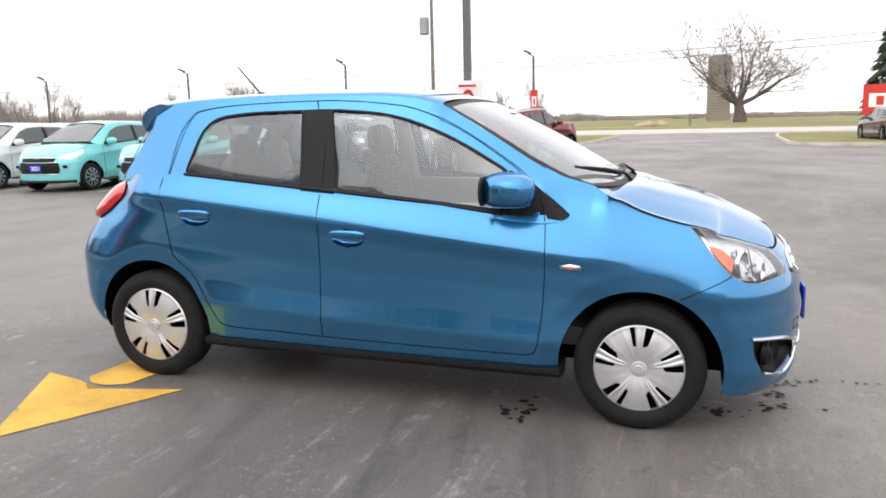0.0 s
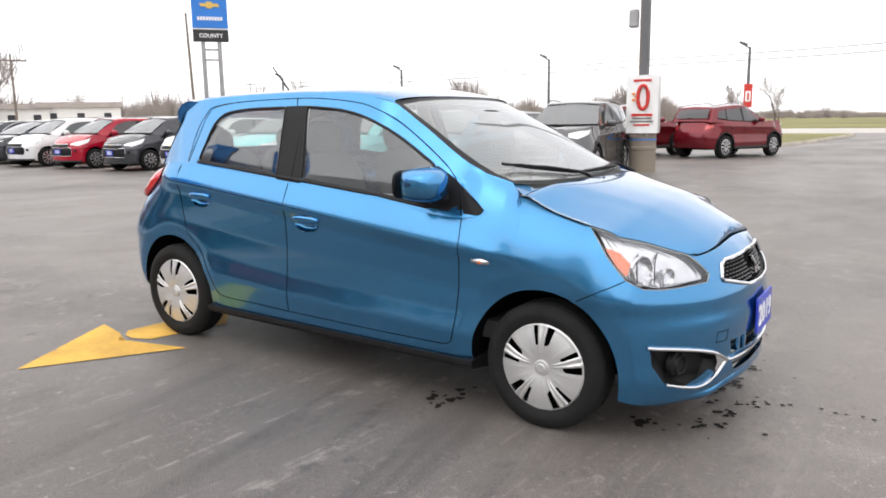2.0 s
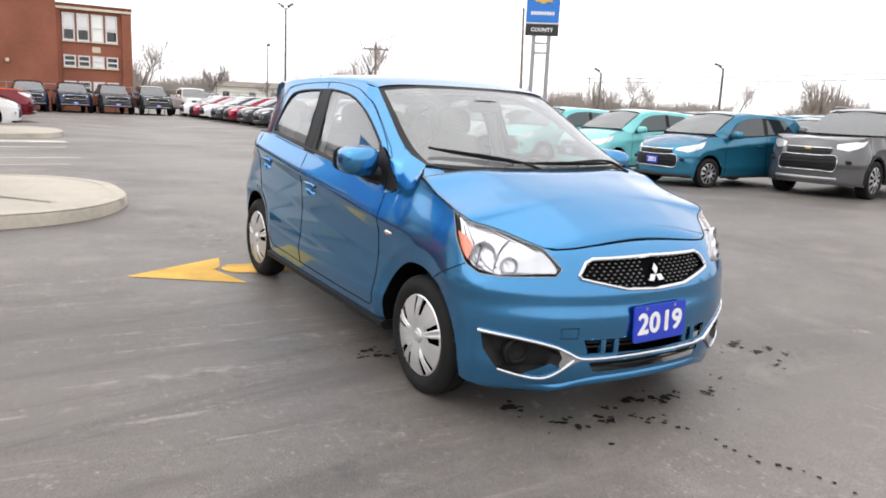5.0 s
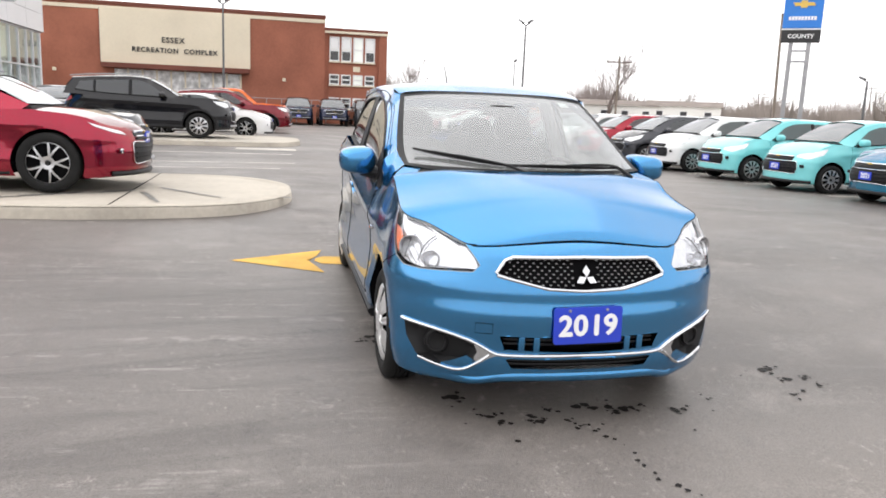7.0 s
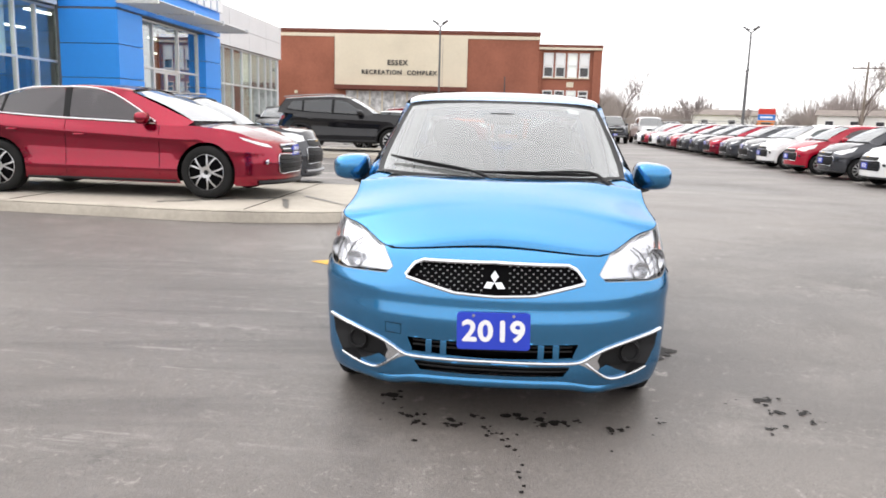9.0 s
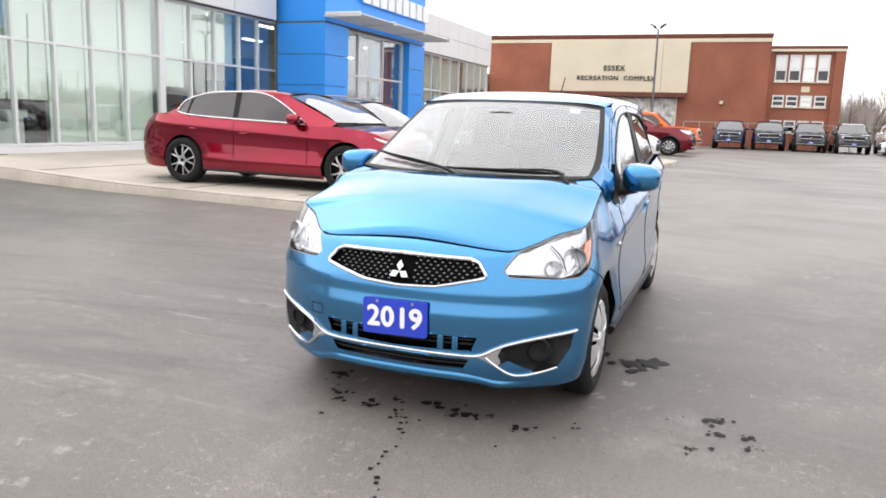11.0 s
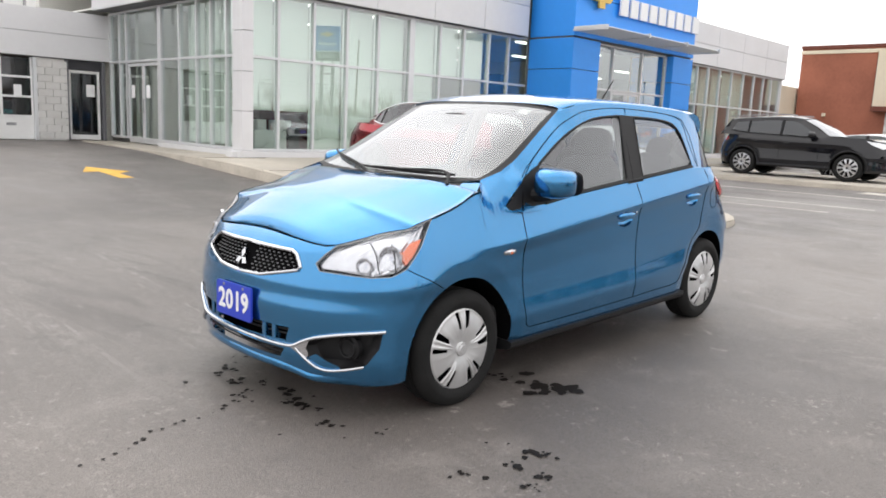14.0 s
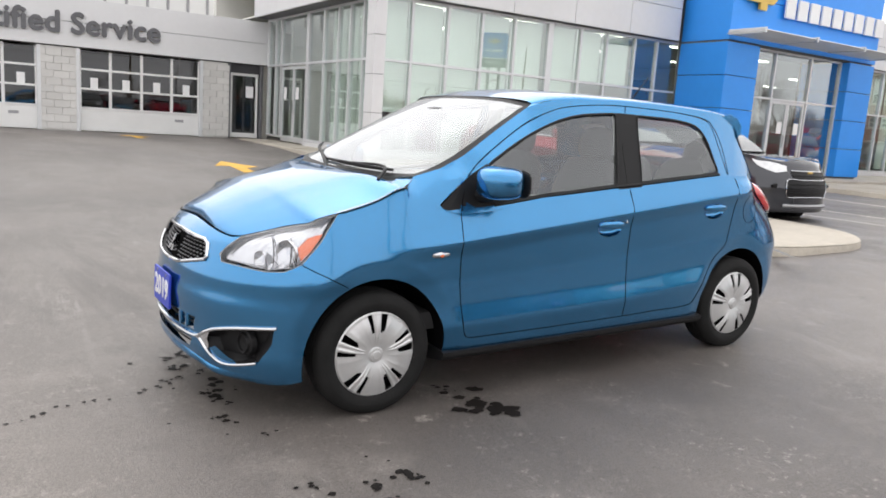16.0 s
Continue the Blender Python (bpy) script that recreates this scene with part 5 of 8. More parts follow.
    for y in (0.21, 0.275):
        q = B.skin(B.invy(y, 0.39), 0.39, -0.006)
        for s in (1, -1):
            link("intake_post", *box(q.x - 0.03, q.x + 0.004, s * q.y - 0.014, s * q.y + 0.014, 0.346, 0.410, 0.004), blue, bp)
    for s in (1, -1):
        S = (lambda g: g) if s > 0 else flipped
        f = link("fog_recess", *S(B.area(fog, lambda u, v: -0.045 * min(1, 6 * u, 6 * (1 - u)) * min(1, 6 * v, 6 * (1 - v)), 18, 26)), M["trim"], bp, "black fog lamp recess")
        q = B.skin(B.invy(0.625, 0.348), 0.348, -0.03)
        rot = Vector((1, 0.25, 0)).to_track_quat("Y", "Z").to_matrix().to_4x4()
        lamp_ring = revolve([(0.001, 0.004), (0.034, 0.008), (0.036, 0.016), (0.042, 0.018), (0.046, 0.006), (0.056, 0.002), (0.060, -0.02)], 28)
        link("fog_cover", *S(moved(lamp_ring, Matrix.Translation(q) @ rot)), M["black"], f, "round black fog lamp cover")
        up = [Y(0.752, 0.447), Y(0.62, 0.427), Y(0.50, 0.398), Y(0.44, 0.372), Y(0.39, 0.345), Y(0.34, 0.338), Y(0.17, 0.340), (B.n - 1, 0.331)]
        lo = [Y(0.685, 0.286), Y(0.61, 0.264), Y(0.545, 0.253), Y(0.50, 0.262), Y(0.45, 0.298), Y(0.405, 0.335)]
        for nm, l, r in (("chrome_trim", up, 0.0085), ("chrome_trim", lo, 0.0075)):
            pts = [B.skin(a, b, 0.004) for a, b in spline(l, 40)]
            link(nm, *S(tube(pts, r, 8)), M["chrome"], bp, "chrome bumper strip")
        fork = [Y(0.475, 0.388), Y(0.43, 0.366), Y(0.385, 0.346), Y(0.36, 0.338), Y(0.40, 0.324), Y(0.45, 0.290), Y(0.470, 0.316), Y(0.455, 0.345)]
        link("chrome_trim", *S(B.area(fork, 0.006, 10, 8)), M["chrome"], bp, "broad chrome fork of the bumper strip")
        fin = [Y(0.465, 0.305), Y(0.50, 0.268), Y(0.545, 0.258), Y(0.61, 0.270), Y(0.56, 0.290), Y(0.50, 0.322)]
        link("corner_fin", *S(B.area(fin, 0.0, 8, 10)), blue, bp)
        tow = [Y(0.40, 0.475), Y(0.47, 0.475), Y(0.47, 0.43), Y(0.40, 0.43)]
        if s < 0:
            pts = [B.skin(a, b, 0.0005) for a, b in dense(tow, 2.0)]
            link("tow_cover_seam", *S(tube(pts + pts[:1], 0.0016, 5)), M["gap"], bp)
        # the lip along the lower edge, ending in a step at each corner
        V = []
        ks = np.linspace(B.invy(0.72, 0.235), B.n - 1, 44)
        for k in ks:
            y = B.skin(k, 0.22).y
            drop = math.exp(-(((y - 0.46) / 0.09) ** 2))
            out = (0.004 + 0.014 * drop + 0.006 * step(0.4, 0.3, y)) * step(0.72, 0.60, y)
            zb = B.bottom(k) - 0.004 - 0.018 * drop
            for o, dz in ((-0.004, 0.050), (out * 0.6, 0.036), (out, 0.026), (out + 0.002, 0.014), (out - 0.004, 0.003), (-0.05, 0.0)):
                V.append(tuple(B.skin(k, zb + dz, o)))
        F = grid_faces(44, 6)
        link("splitter", *S(oriented((V, F), (1.6, 0, 0.22))), blue, bp, "blue lip under the bumper", sharp=40)
    # year plate
    pl = empty("year_plate")
    pl.parent = car
    tilt = Matrix.Translation((1.960, 0.004, 0.472)) @ Matrix.Rotation(radians(-2), 4, "Y") @ Matrix.Rotation(radians(1.2), 4, "X")
    slab = prism(rounded([(-0.155, -0.08), (0.155, -0.08), (0.155, 0.08), (-0.155, 0.08)], 0.016), -0.006, 0.003, "yz")
    link("plate", *moved(slab, tilt), M["plate_blue"], pl, "blue plastic plate", smooth=False)
    face = tilt @ Matrix.Translation((0.0042, 0, 0.0)) @ Matrix.Rotation(radians(90), 4, "Z") @ Matrix.Rotation(radians(90), 4, "X")
    for k, ch in enumerate("2019"):
        at = face @ Matrix.Translation((0.068 * (k - 1.5) + (0.004 if ch == "1" else 0), -0.004, 0)) @ Matrix.Diagonal((1.04, 1, 1, 1))
        link("digit", *moved(bold(text_mesh(ch, 0.126, 0.001), 0.0042), at), M["sign_white"], pl, "white digit of the year", smooth=False)
    for y in (-0.085, 0.085):
        link("screw", *moved(revolve([(0.001, 0.004), (0.006, 0.003), (0.007, 0)], 12, "x"), tilt @ Matrix.Translation((0.003, y, 0.066)) @ Matrix.Rotation(0, 4, "Z")), M["steel"], pl)
    # sills, arches, underbody
    for s in (1, -1):
        S = (lambda g: g) if s > 0 else flipped
        sill = [(0.60, 0.17), (0.79, 0.205), (0.806, 0.225), (0.806, 0.244), (0.78, 0.25), (0.6, 0.25)]
        link("sill", *S(prism(sill, -0.90, 0.89, "yz")), M["trim"], car, "dark grey sill moulding", smooth=False)
        for wx in (B.wb / 2, -B.wb / 2):
            well = revolve([(B.arch + 0.001, 0.800), (B.arch + 0.006, 0.68), (B.arch + 0.01, 0.45), (0.02, 0.45)], 40)
            lip = lambda x, y, z: (x, min(y, B.skin(B.inv(wx + x, 0.275 + z), 0.275 + z).y - 0.004) if y > 0.75 else y, z)
            well = pruned([lip(*p) for p in well[0]], [f for f in well[1] if min(well[0][k][2] for k in f) > -0.06])
            link("wheel_arch_liner", *S(moved(well, Matrix.Translation((wx, 0, 0.275)))), M["gap"], car, smooth=False)
    for wx, wy in ((1.225, 0.7), (-1.225, 0.69)):
        for s in (1, -1):
            wheel(car, wx, s * wy, s)
    link("bumper_backing", *box(1.60, 1.77, -0.44, 0.44, 0.25, 0.73, 0.02), M["gap"], car)
    link("underbody", *box(-1.55, 1.75, -0.5, 0.5, 0.20, 0.30, 0.03), M["gap"], car)
    link("underbody_side", *box(-0.86, 0.86, -0.74, 0.74, 0.20, 0.32, 0.03), M["gap"], car)
    # cabin
    inn = empty("cabin")
    inn.parent = car
    link("cabin_floor", *box(-1.45, 1.0, -0.70, 0.70, 0.33, 0.42, 0.02), M["dash"], inn)
    link("dashboard", *patch([(0.98, -0.66, 0.99), (1.0, 0, 0.985), (0.98, 0.66, 0.99)], [(0.62, -0.68, 0.93), (0.58, 0, 0.95), (0.62, 0.68, 0.93)], 20, 8, 0.03, (0, 0, 1)), M["dash"], inn, "dark grey dashboard top")
    link("dash_front", *box(0.55, 0.95, -0.68, 0.68, 0.5, 0.935, 0.05), M["dash"], inn)
    for s in (1, -1):
        link("door_lining", *box(-0.80, 0.8, s * 0.70 - 0.02, s * 0.70 + 0.02, 0.35, 0.96, 0.015), M["interior"], inn)
        pp = [put(x, z, -0.05) for x, z in ((-0.29, 0.95), (-0.31, 1.2), (-0.34, 1.40))]
        link("pillar_lining", *(tube([(x, s * y, z) for x, y, z in pp], 0.045, 8)), M["interior"], inn)
        pp = [put(x, z, -0.13) for x, z in ((-1.2, 1.0), (-1.2, 1.15), (-1.17, 1.28))]
        link("pillar_lining", *(tube([(x, s * y, z) for x, y, z in pp], 0.09, 8)), M["interior"], inn)
    rl = ([(x, y, z - 0.045) for x, y, z in mirrored(roof)[0]], mirrored(roof)[1])
    link("headliner", *rl, M["interior"], inn, "pale grey headliner")
    for x, y in ((-0.05, 0.36), (-0.05, -0.36), (-0.98, 0.34), (-0.98, -0.34)):
        seat = empty("seat")
        seat.parent = inn
        wd = 0.25 if x > -0.5 else 0.31
        link("cushion", *ellipsoid((x + 0.12, y, 0.55), (0.28, wd, 0.12), 20, 12, 0.5), M["seat"], seat)
        bk = ellipsoid((0, 0, 0.30), (0.085, wd, 0.34), 20, 14, 0.55)
        link("backrest", *moved(bk, Matrix.Translation((x - 0.17, y, 0.50)) @ Matrix.Rotation(radians(-14), 4, "Y")), M["seat"], seat, "dark grey cloth backrest")
        hr = ellipsoid((0, 0, 0), (0.055, 0.13, 0.10), 18, 12, 0.7)
        link("headrest", *moved(hr, Matrix.Translation((x - 0.335, y, 1.20 if x > -0.5 else 1.14)) @ Matrix.Rotation(radians(-10), 4, "Y")), M["seat"], seat)
    sw = empty("steering_wheel")
    sw.parent = inn
    tm = Matrix.Translation((0.46, 0.36, 0.90)) @ Matrix.Rotation(radians(-65), 4, "Y")
    rg = [tuple(tm @ Vector((0.18 * math.cos(a), 0.18 * math.sin(a), 0))) for a in np.linspace(0, 2 * math.pi, 33)]
    link("rim", *tube(rg, 0.015, 8), M["dash"], sw)
    link("hub", *moved(ellipsoid((0, 0, -0.02), (0.07, 0.09, 0.03), 16, 8, 0.7), tm), M["dash"], sw)
    link("spoke", *tube([tuple(tm @ Vector((0, -0.17, 0))), tuple(tm @ Vector((0, 0.17, 0)))], 0.014, 6), M["dash"], sw)
    link("rear_view_mirror", *ellipsoid((0.50, 0, 1.33), (0.02, 0.11, 0.035), 16, 8, 0.6), M["black"], inn)
    # aerial
    ae = empty("aerial")
    ae.parent = car
    link("aerial_base", *ellipsoid((-0.98, 0, 1.468), (0.035, 0.018, 0.018), 14, 8), M["black"], ae)
    link("aerial_rod", *tube([(-0.985, 0, 1.475), (-1.13, 0, 1.63)], [0.006, 0.0035], 8), M["black"], ae)
    return car, B


def grille_c(B, z):
    return tuple(B.skin(B.n - 1, z))


def half_in(poly, B):
    """The half outline of a centred opening, closed on the centre line."""
    return [(min(a, B.n - 1.0), b) for a, b in poly]


C_UP = Vector((0.0215, 0.002, 1)).normalized()
C_X = (Vector((1, 0, 0)) - C_UP * C_UP.x).normalized()
CAR_POSE = Matrix((C_X, C_UP.cross(C_X), C_UP)).transposed().to_4x4()
hero, HB = hero_car(CAR_POSE)


# ---------------------------------------------------------------- the other vehicles
def stretched(plan, wb, xf, xr, w):
    """The small car's outline laid out to another wheelbase, overhang and width."""
    out = []
    for x, y in plan:
        h, g = 2.45 / 2, wb / 2
        if x > h:
            x = g + (x - h) * (xf - g) / (1.945 - h)
        elif x < -h:
            x = -g - (-h - x) * (-xr - g) / (1.87 - h)
        else:
            x *= g / h
        out.append((x, y * w / 0.82))
    return out


KINDS = {
    "city": dict(wb=2.385, xf=1.90, xr=-1.72, w=0.80, R=0.285, arch=0.35, top=[(-1.8, 1.03), (-1.0, 1.03), (0.3, 0.96), (0.66, 0.93), (0.98, 0.98), (1.25, 0.95), (1.5, 0.87), (1.75, 0.79), (1.95, 0.77)], bot=0.2, screen=(1.02, 1.02, 0.36, 1.42), crown=[(-1.45, 1.40), (-0.9, 1.455), (0.0, 1.475), (0.36, 1.43)], tail=(-1.55, 1.02, -1.40, 1.40), glass=[[(-1.2, 1.08), (-0.42, 1.04), (-0.42, 1.36), (-0.95, 1.34)], [(-0.32, 1.03), (0.72, 0.965), (0.35, 1.26), (0.1, 1.34), (-0.32, 1.37)]], crease=[(-1.8, 0.95), (0.8, 0.78), (1.9, 0.7)], low=[(-1.8, 0.46), (1.9, 0.40)], rails=False, wheel="spoke"),
    "sedan": dict(wb=2.83, xf=2.36, xr=-2.53, w=0.925, R=0.338, arch=0.385, top=[(-2.6, 1.03), (-2.0, 1.04), (-1.2, 0.99), (0.4, 0.94), (1.0, 0.92), (1.25, 0.93), (1.7, 0.885), (2.0, 0.82), (2.2, 0.76), (2.4, 0.73)], bot=0.19, screen=(1.22, 0.98, 0.34, 1.385), crown=[(-1.15, 1.375), (-0.8, 1.42), (-0.3, 1.455), (0.1, 1.445), (0.34, 1.40)], tail=(-1.98, 1.06, -1.10, 1.375), glass=[[(-1.62, 1.075), (-1.42, 1.04), (-1.36, 1.27), (-1.5, 1.21)], [(-1.38, 1.035), (-0.50, 0.995), (-0.52, 1.375), (-0.95, 1.36), (-1.30, 1.285)], [(-0.42, 0.99), (0.74, 0.955), (0.50, 1.11), (0.15, 1.30), (-0.1, 1.365), (-0.42, 1.378)]], crease=[(-2.6, 0.92), (0.8, 0.76), (2.4, 0.7)], low=[(-2.6, 0.42), (2.4, 0.38)], rails=False, wheel="star"),
    "suv": dict(wb=2.66, xf=2.24, xr=-2.14, w=0.91, R=0.348, arch=0.405, top=[(-2.2, 1.13), (-1.4, 1.12), (0.4, 1.07), (0.66, 1.08), (0.82, 1.115), (1.5, 1.115), (1.8, 1.095), (2.05, 1.05), (2.3, 1.01)], bot=0.26, screen=(0.80, 1.135, 0.10, 1.56), crown=[(-1.85, 1.56), (-1.2, 1.62), (-0.5, 1.655), (-0.1, 1.645), (0.10, 1.60)], tail=(-2.02, 1.14, -1.80, 1.56), glass=[[(-1.72, 1.22), (-1.28, 1.17), (-1.28, 1.47), (-1.6, 1.44)], [(-1.22, 1.165), (-0.42, 1.13), (-0.42, 1.52), (-1.22, 1.48)], [(-0.34, 1.125), (0.55, 1.10), (0.34, 1.25), (0.04, 1.45), (-0.16, 1.515), (-0.34, 1.525)]], crease=[(-2.2, 1.0), (0.8, 0.92), (2.3, 0.86)], low=[(-2.2, 0.52), (2.3, 0.48)], rails=True, wheel="spoke"),
    "truck": dict(wb=3.7, xf=2.85, xr=-3.0, w=1.02, R=0.41, arch=0.47, top=[(-3.1, 1.40), (-1.0, 1.40), (-0.9, 1.25), (0.6, 1.22), (1.1, 1.24), (1.6, 1.25), (2.4, 1.20), (2.7, 1.17), (2.9, 1.15)], bot=0.42, screen=(1.25, 1.26, 0.62, 1.80), crown=[(-0.95, 1.86), (-0.4, 1.905), (0.3, 1.90), (0.62, 1.83)], tail=(-0.98, 1.30, -0.90, 1.86), glass=[[(-0.82, 1.34), (-0.16, 1.32), (-0.16, 1.74), (-0.80, 1.73)], [(-0.06, 1.315), (1.0, 1.27), (0.62, 1.62), (0.42, 1.74), (-0.06, 1.755)]], crease=[(-3.1, 1.1), (2.9, 1.02)], low=[(-3.1, 0.7), (2.9, 0.66)], rails=False, wheel="spoke"),
}


def vehicle(kind, label, name):
    """A parked car, built once for each kind and then copied."""
    K = KINDS[kind]
    car = tagged(empty(name), label, "truck" if kind == "truck" else "car")
    xf, xr, w, wb, R = K["xf"], K["xr"], K["w"], K["wb"], K["R"]
    hz = K["top"][-1][1]
    k = hz / 0.77
    front = [(z * k, d) for z, d in HATCH["front"]]
    if kind == "truck":
        front = [(0.3, -0.1), (0.5, 0.0), (1.0, 0.0), (1.1, -0.02), (1.2, -0.09)]
    B = Body(stretched(HATCH["plan"], wb, xf, xr, w), front, [(z * k, d) for z, d in HATCH["rear"]] if kind in ("city", "suv") else [(0.2, 0.06), (0.4, 0.0), (0.80, 0.01), (0.92, 0.05), (1.04, 0.17)] if kind == "sedan" else [(0.2, 0.06), (0.4, 0.0), (1.0, 0.02)], K["top"], [(xr, K["bot"] + 0.06), (xr + 0.5, K["bot"] + 0.02), (0, K["bot"]), (xf - 0.5, K["bot"] - 0.02), (xf, K["bot"])], wb, K["arch"], K["crease"], K["low"], [(xr, 0.0), (xf - 1.0, 0.0), (xf - 0.8, 0.05), (xf - 0.4, 0.03), (xf, 0.0)], n=110, axle=R)
    skin = mirrored(B.wrap(30))
    sx, sz, tx = K["screen"][:3]
    nose = B.skin(B.n - 1, B.top(B.n - 1))
    hood = mirrored(B.lid(sx - 0.15, [(sx, sz - 0.015), (sx + (nose.x - sx) * 0.4, sz - 0.035), (sx + (nose.x - sx) * 0.75, sz + (nose.z - sz) * 0.55), (nose.x, nose.z)], 10))
    rx, rz, qx, qz = K["tail"]
    belt = lambda x: soft(x, K["top"], 0.05)
    yb = w * 0.925

    def sy(x, z):
        y = yb - 0.34 * (z - belt(x)) - 0.1 * max(0, z - K["crown"][1][1] + 0.1)
        if x < qx + 0.35:
            y -= 0.15 * (qx + 0.35 - x) ** 2
        return y

    roofl = [(x, z - 0.055) for x, z in reversed(K["crown"])]
    outer = [(rx, belt(rx) - 0.03), ((rx + sx) / 2, belt((rx + sx) / 2) - 0.03), (sx - 0.1, belt(sx - 0.1) - 0.03), (sx, sz), (tx, roofl[0][1])] + roofl[1:] + [(qx, qz - 0.055)]

    def put(x, z, d=0.0):
        y = sy(x, z)
        if tx <= x <= sx:
            wz = sz + (roofl[0][1] - sz) * (sx - x) / (sx - tx)
            t = step(0.10, 0.0, wz - z) if wz > z - 0.01 else 0
            y -= 0.07 * t
        return (x, y + d, z)

    flank = oriented(filled([dense(outer, 0.12)], put), (0, -4, 1))
    rows, xs = [], np.linspace(tx, qx, 16)
    gx, gz = zip(*sorted(roofl + [(qx, qz - 0.055)]))
    for x in xs:
        ze = float(np.interp(x, gx, gz))
        ye = put(x, ze)[1]
        for u in np.linspace(0, 1, 9):
            rows.append((x, ye * math.cos(u * math.pi / 2), ze + (lerp(x, K["crown"]) - ze) * math.sin(u * math.pi / 2)))
    roof = oriented(mirrored((rows, grid_faces(len(xs), 9))), (0, 0, 0.5))
    ty, by = put(qx, qz - 0.055)[1], put(rx, belt(rx) - 0.03)[1]
    back = oriented(mirrored(patch([(rx, 0, rz - 0.01), (rx + 0.02, by * 0.6, rz - 0.01), (rx + 0.03, by, rz - 0.05)], [(qx, 0, qz), (qx, ty * 0.6, qz - 0.01), (qx, ty, qz - 0.055)], 8, 5)), (rx + 2, 0, rz - 1))
    parts = [skin, hood, mirrored(flank), roof, back]
    if kind in ("sedan", "truck"):
        i1 = B.at(x=rx + 0.06)
        rows = []
        idx = np.linspace(0, i1, 24)
        for q in idx:
            p = B.skin(q, B.top(q))
            cx = max(p.x, xr + 0.04) if kind == "sedan" else p.x
            for u in np.linspace(0, 1, 6):
                rows.append((p.x + (cx - p.x) * u, p.y * (1 - u), p.z + (0.025 * (1 - (1 - u) ** 2) if kind == "sedan" else -0.30 * step(0.0, 0.15, u))))
        parts.append(oriented(mirrored((rows, grid_faces(24, 6))), (-1.5, 0, -3)))
    link("body", *join(*parts), PAINT["white"], car, sharp=38)
    # glass lies in the flank
    for s in (1, -1):
        S = (lambda g: g) if s > 0 else flipped
        for gl in K["glass"]:
            pane = oriented(filled([dense(rounded(gl, 0.05, 3), 0.2)], lambda x, z: put(x, z, 0.004)), (0, -4, 1))
            link("side_window", *S(pane), M["dark_glass"], car, smooth=False)
        lo = [put(x, z - 0.004, 0.012) for x, z in spline([gl[0] for gl in K["glass"]] + [K["glass"][-1][1]], 24)]
        for a, b in zip(K["glass"], K["glass"][1:]):
            cover = filled([dense([a[1], b[0], b[-1], a[2]], 0.15)], lambda x, z: put(x, z, 0.007))
            link("pillar_cover", *S(oriented(cover, (0, -4, 1))), M["trim"], car, smooth=False)
        hi = [put(x, z + 0.012, 0.010) for x, z in spline([K["glass"][0][0]] + ([K["glass"][0][3]] if kind == "sedan" else []) + [p for gl in K["glass"] for p in reversed(gl[2:])][(2 if kind == "sedan" else 0):] + [K["glass"][-1][1]], 40)] if kind == "sedan" else None
        link("window_trim", *S(tube(lo, 0.012, 6)), M["chrome"] if kind in ("sedan",) else M["trim"], car)
        if hi:
            link("window_trim", *S(tube(hi, 0.012, 6)), M["chrome"], car)
        mx, mz = K["glass"][-1][1][0] - 0.12, K["glass"][-1][1][1] + 0.06
        mir = empty("door_mirror")
        mir.parent = car
        link("mirror_cap", *S(ellipsoid((mx, yb + 0.12, mz), (0.085, 0.11, 0.075), 14, 8, 0.7)), PAINT["white"], mir)
        link("mirror_arm", *S(tube([(mx + 0.04, yb - 0.03, mz - 0.06), (mx, yb + 0.06, mz - 0.04)], 0.03, 6)), M["black"], mir)
        for dx in (K["glass"][-1][0][0] + 0.16, K["glass"][-2][0][0] + 0.2):
            zc = lerp(dx, K["crease"]) - 0.03
            p = B.skin(B.inv(dx, zc), zc)
            link("door_handle", *S(ellipsoid((dx, p.y + 0.015, zc), (0.09, 0.018, 0.017), 10, 6, 0.7)), PAINT["white"], car)
        for dx in (K["glass"][-1][0][0] - 0.04, K["glass"][-1][1][0] + 0.06):
            pts = [B.skin(B.inv(dx, z), z, 0.001) for z in np.linspace(K["bot"] + 0.1, belt(dx) - 0.01, 7)]
            link("shut_line", *S(tube(pts, 0.004, 4)), M["gap"], car)
        # lamps
        if kind == "truck":
            lamp = [(B.invy(0.62, 0.98), 0.98), (B.invy(0.62, 1.12), 1.12), (B.inv(xf - 0.25, 1.13), 1.13), (B.inv(xf - 0.25, 1.0), 1.0)]
        elif kind == "suv":
            lamp = [(B.invy(0.47, hz - 0.13), hz - 0.13), (B.invy(0.45, hz - 0.035), hz - 0.035), (B.inv(xf - 0.40, hz + 0.03), hz + 0.03), (B.inv(xf - 0.56, hz + 0.04), hz + 0.04), (B.inv(xf - 0.46, hz - 0.05), hz - 0.05), (B.inv(xf - 0.24, hz - 0.15), hz - 0.15)]
        elif kind == "sedan":
            lamp = [(B.invy(0.56, hz - 0.065), hz - 0.065), (B.invy(0.60, hz - 0.02), hz - 0.02), (B.inv(xf - 0.52, hz + 0.075), hz + 0.075), (B.inv(xf - 0.46, hz + 0.035), hz + 0.035), (B.inv(xf - 0.22, hz - 0.06), hz - 0.06)]
        else:
            lamp = [(B.invy(0.44, hz - 0.085), hz - 0.085), (B.invy(0.46, hz - 0.02), hz - 0.02), (B.inv(xf - 0.40, hz + 0.085), hz + 0.085), (B.inv(xf - 0.62, hz + 0.115), hz + 0.115), (B.inv(xf - 0.50, hz - 0.005), hz - 0.005), (B.inv(xf - 0.24, hz - 0.10), hz - 0.10)]
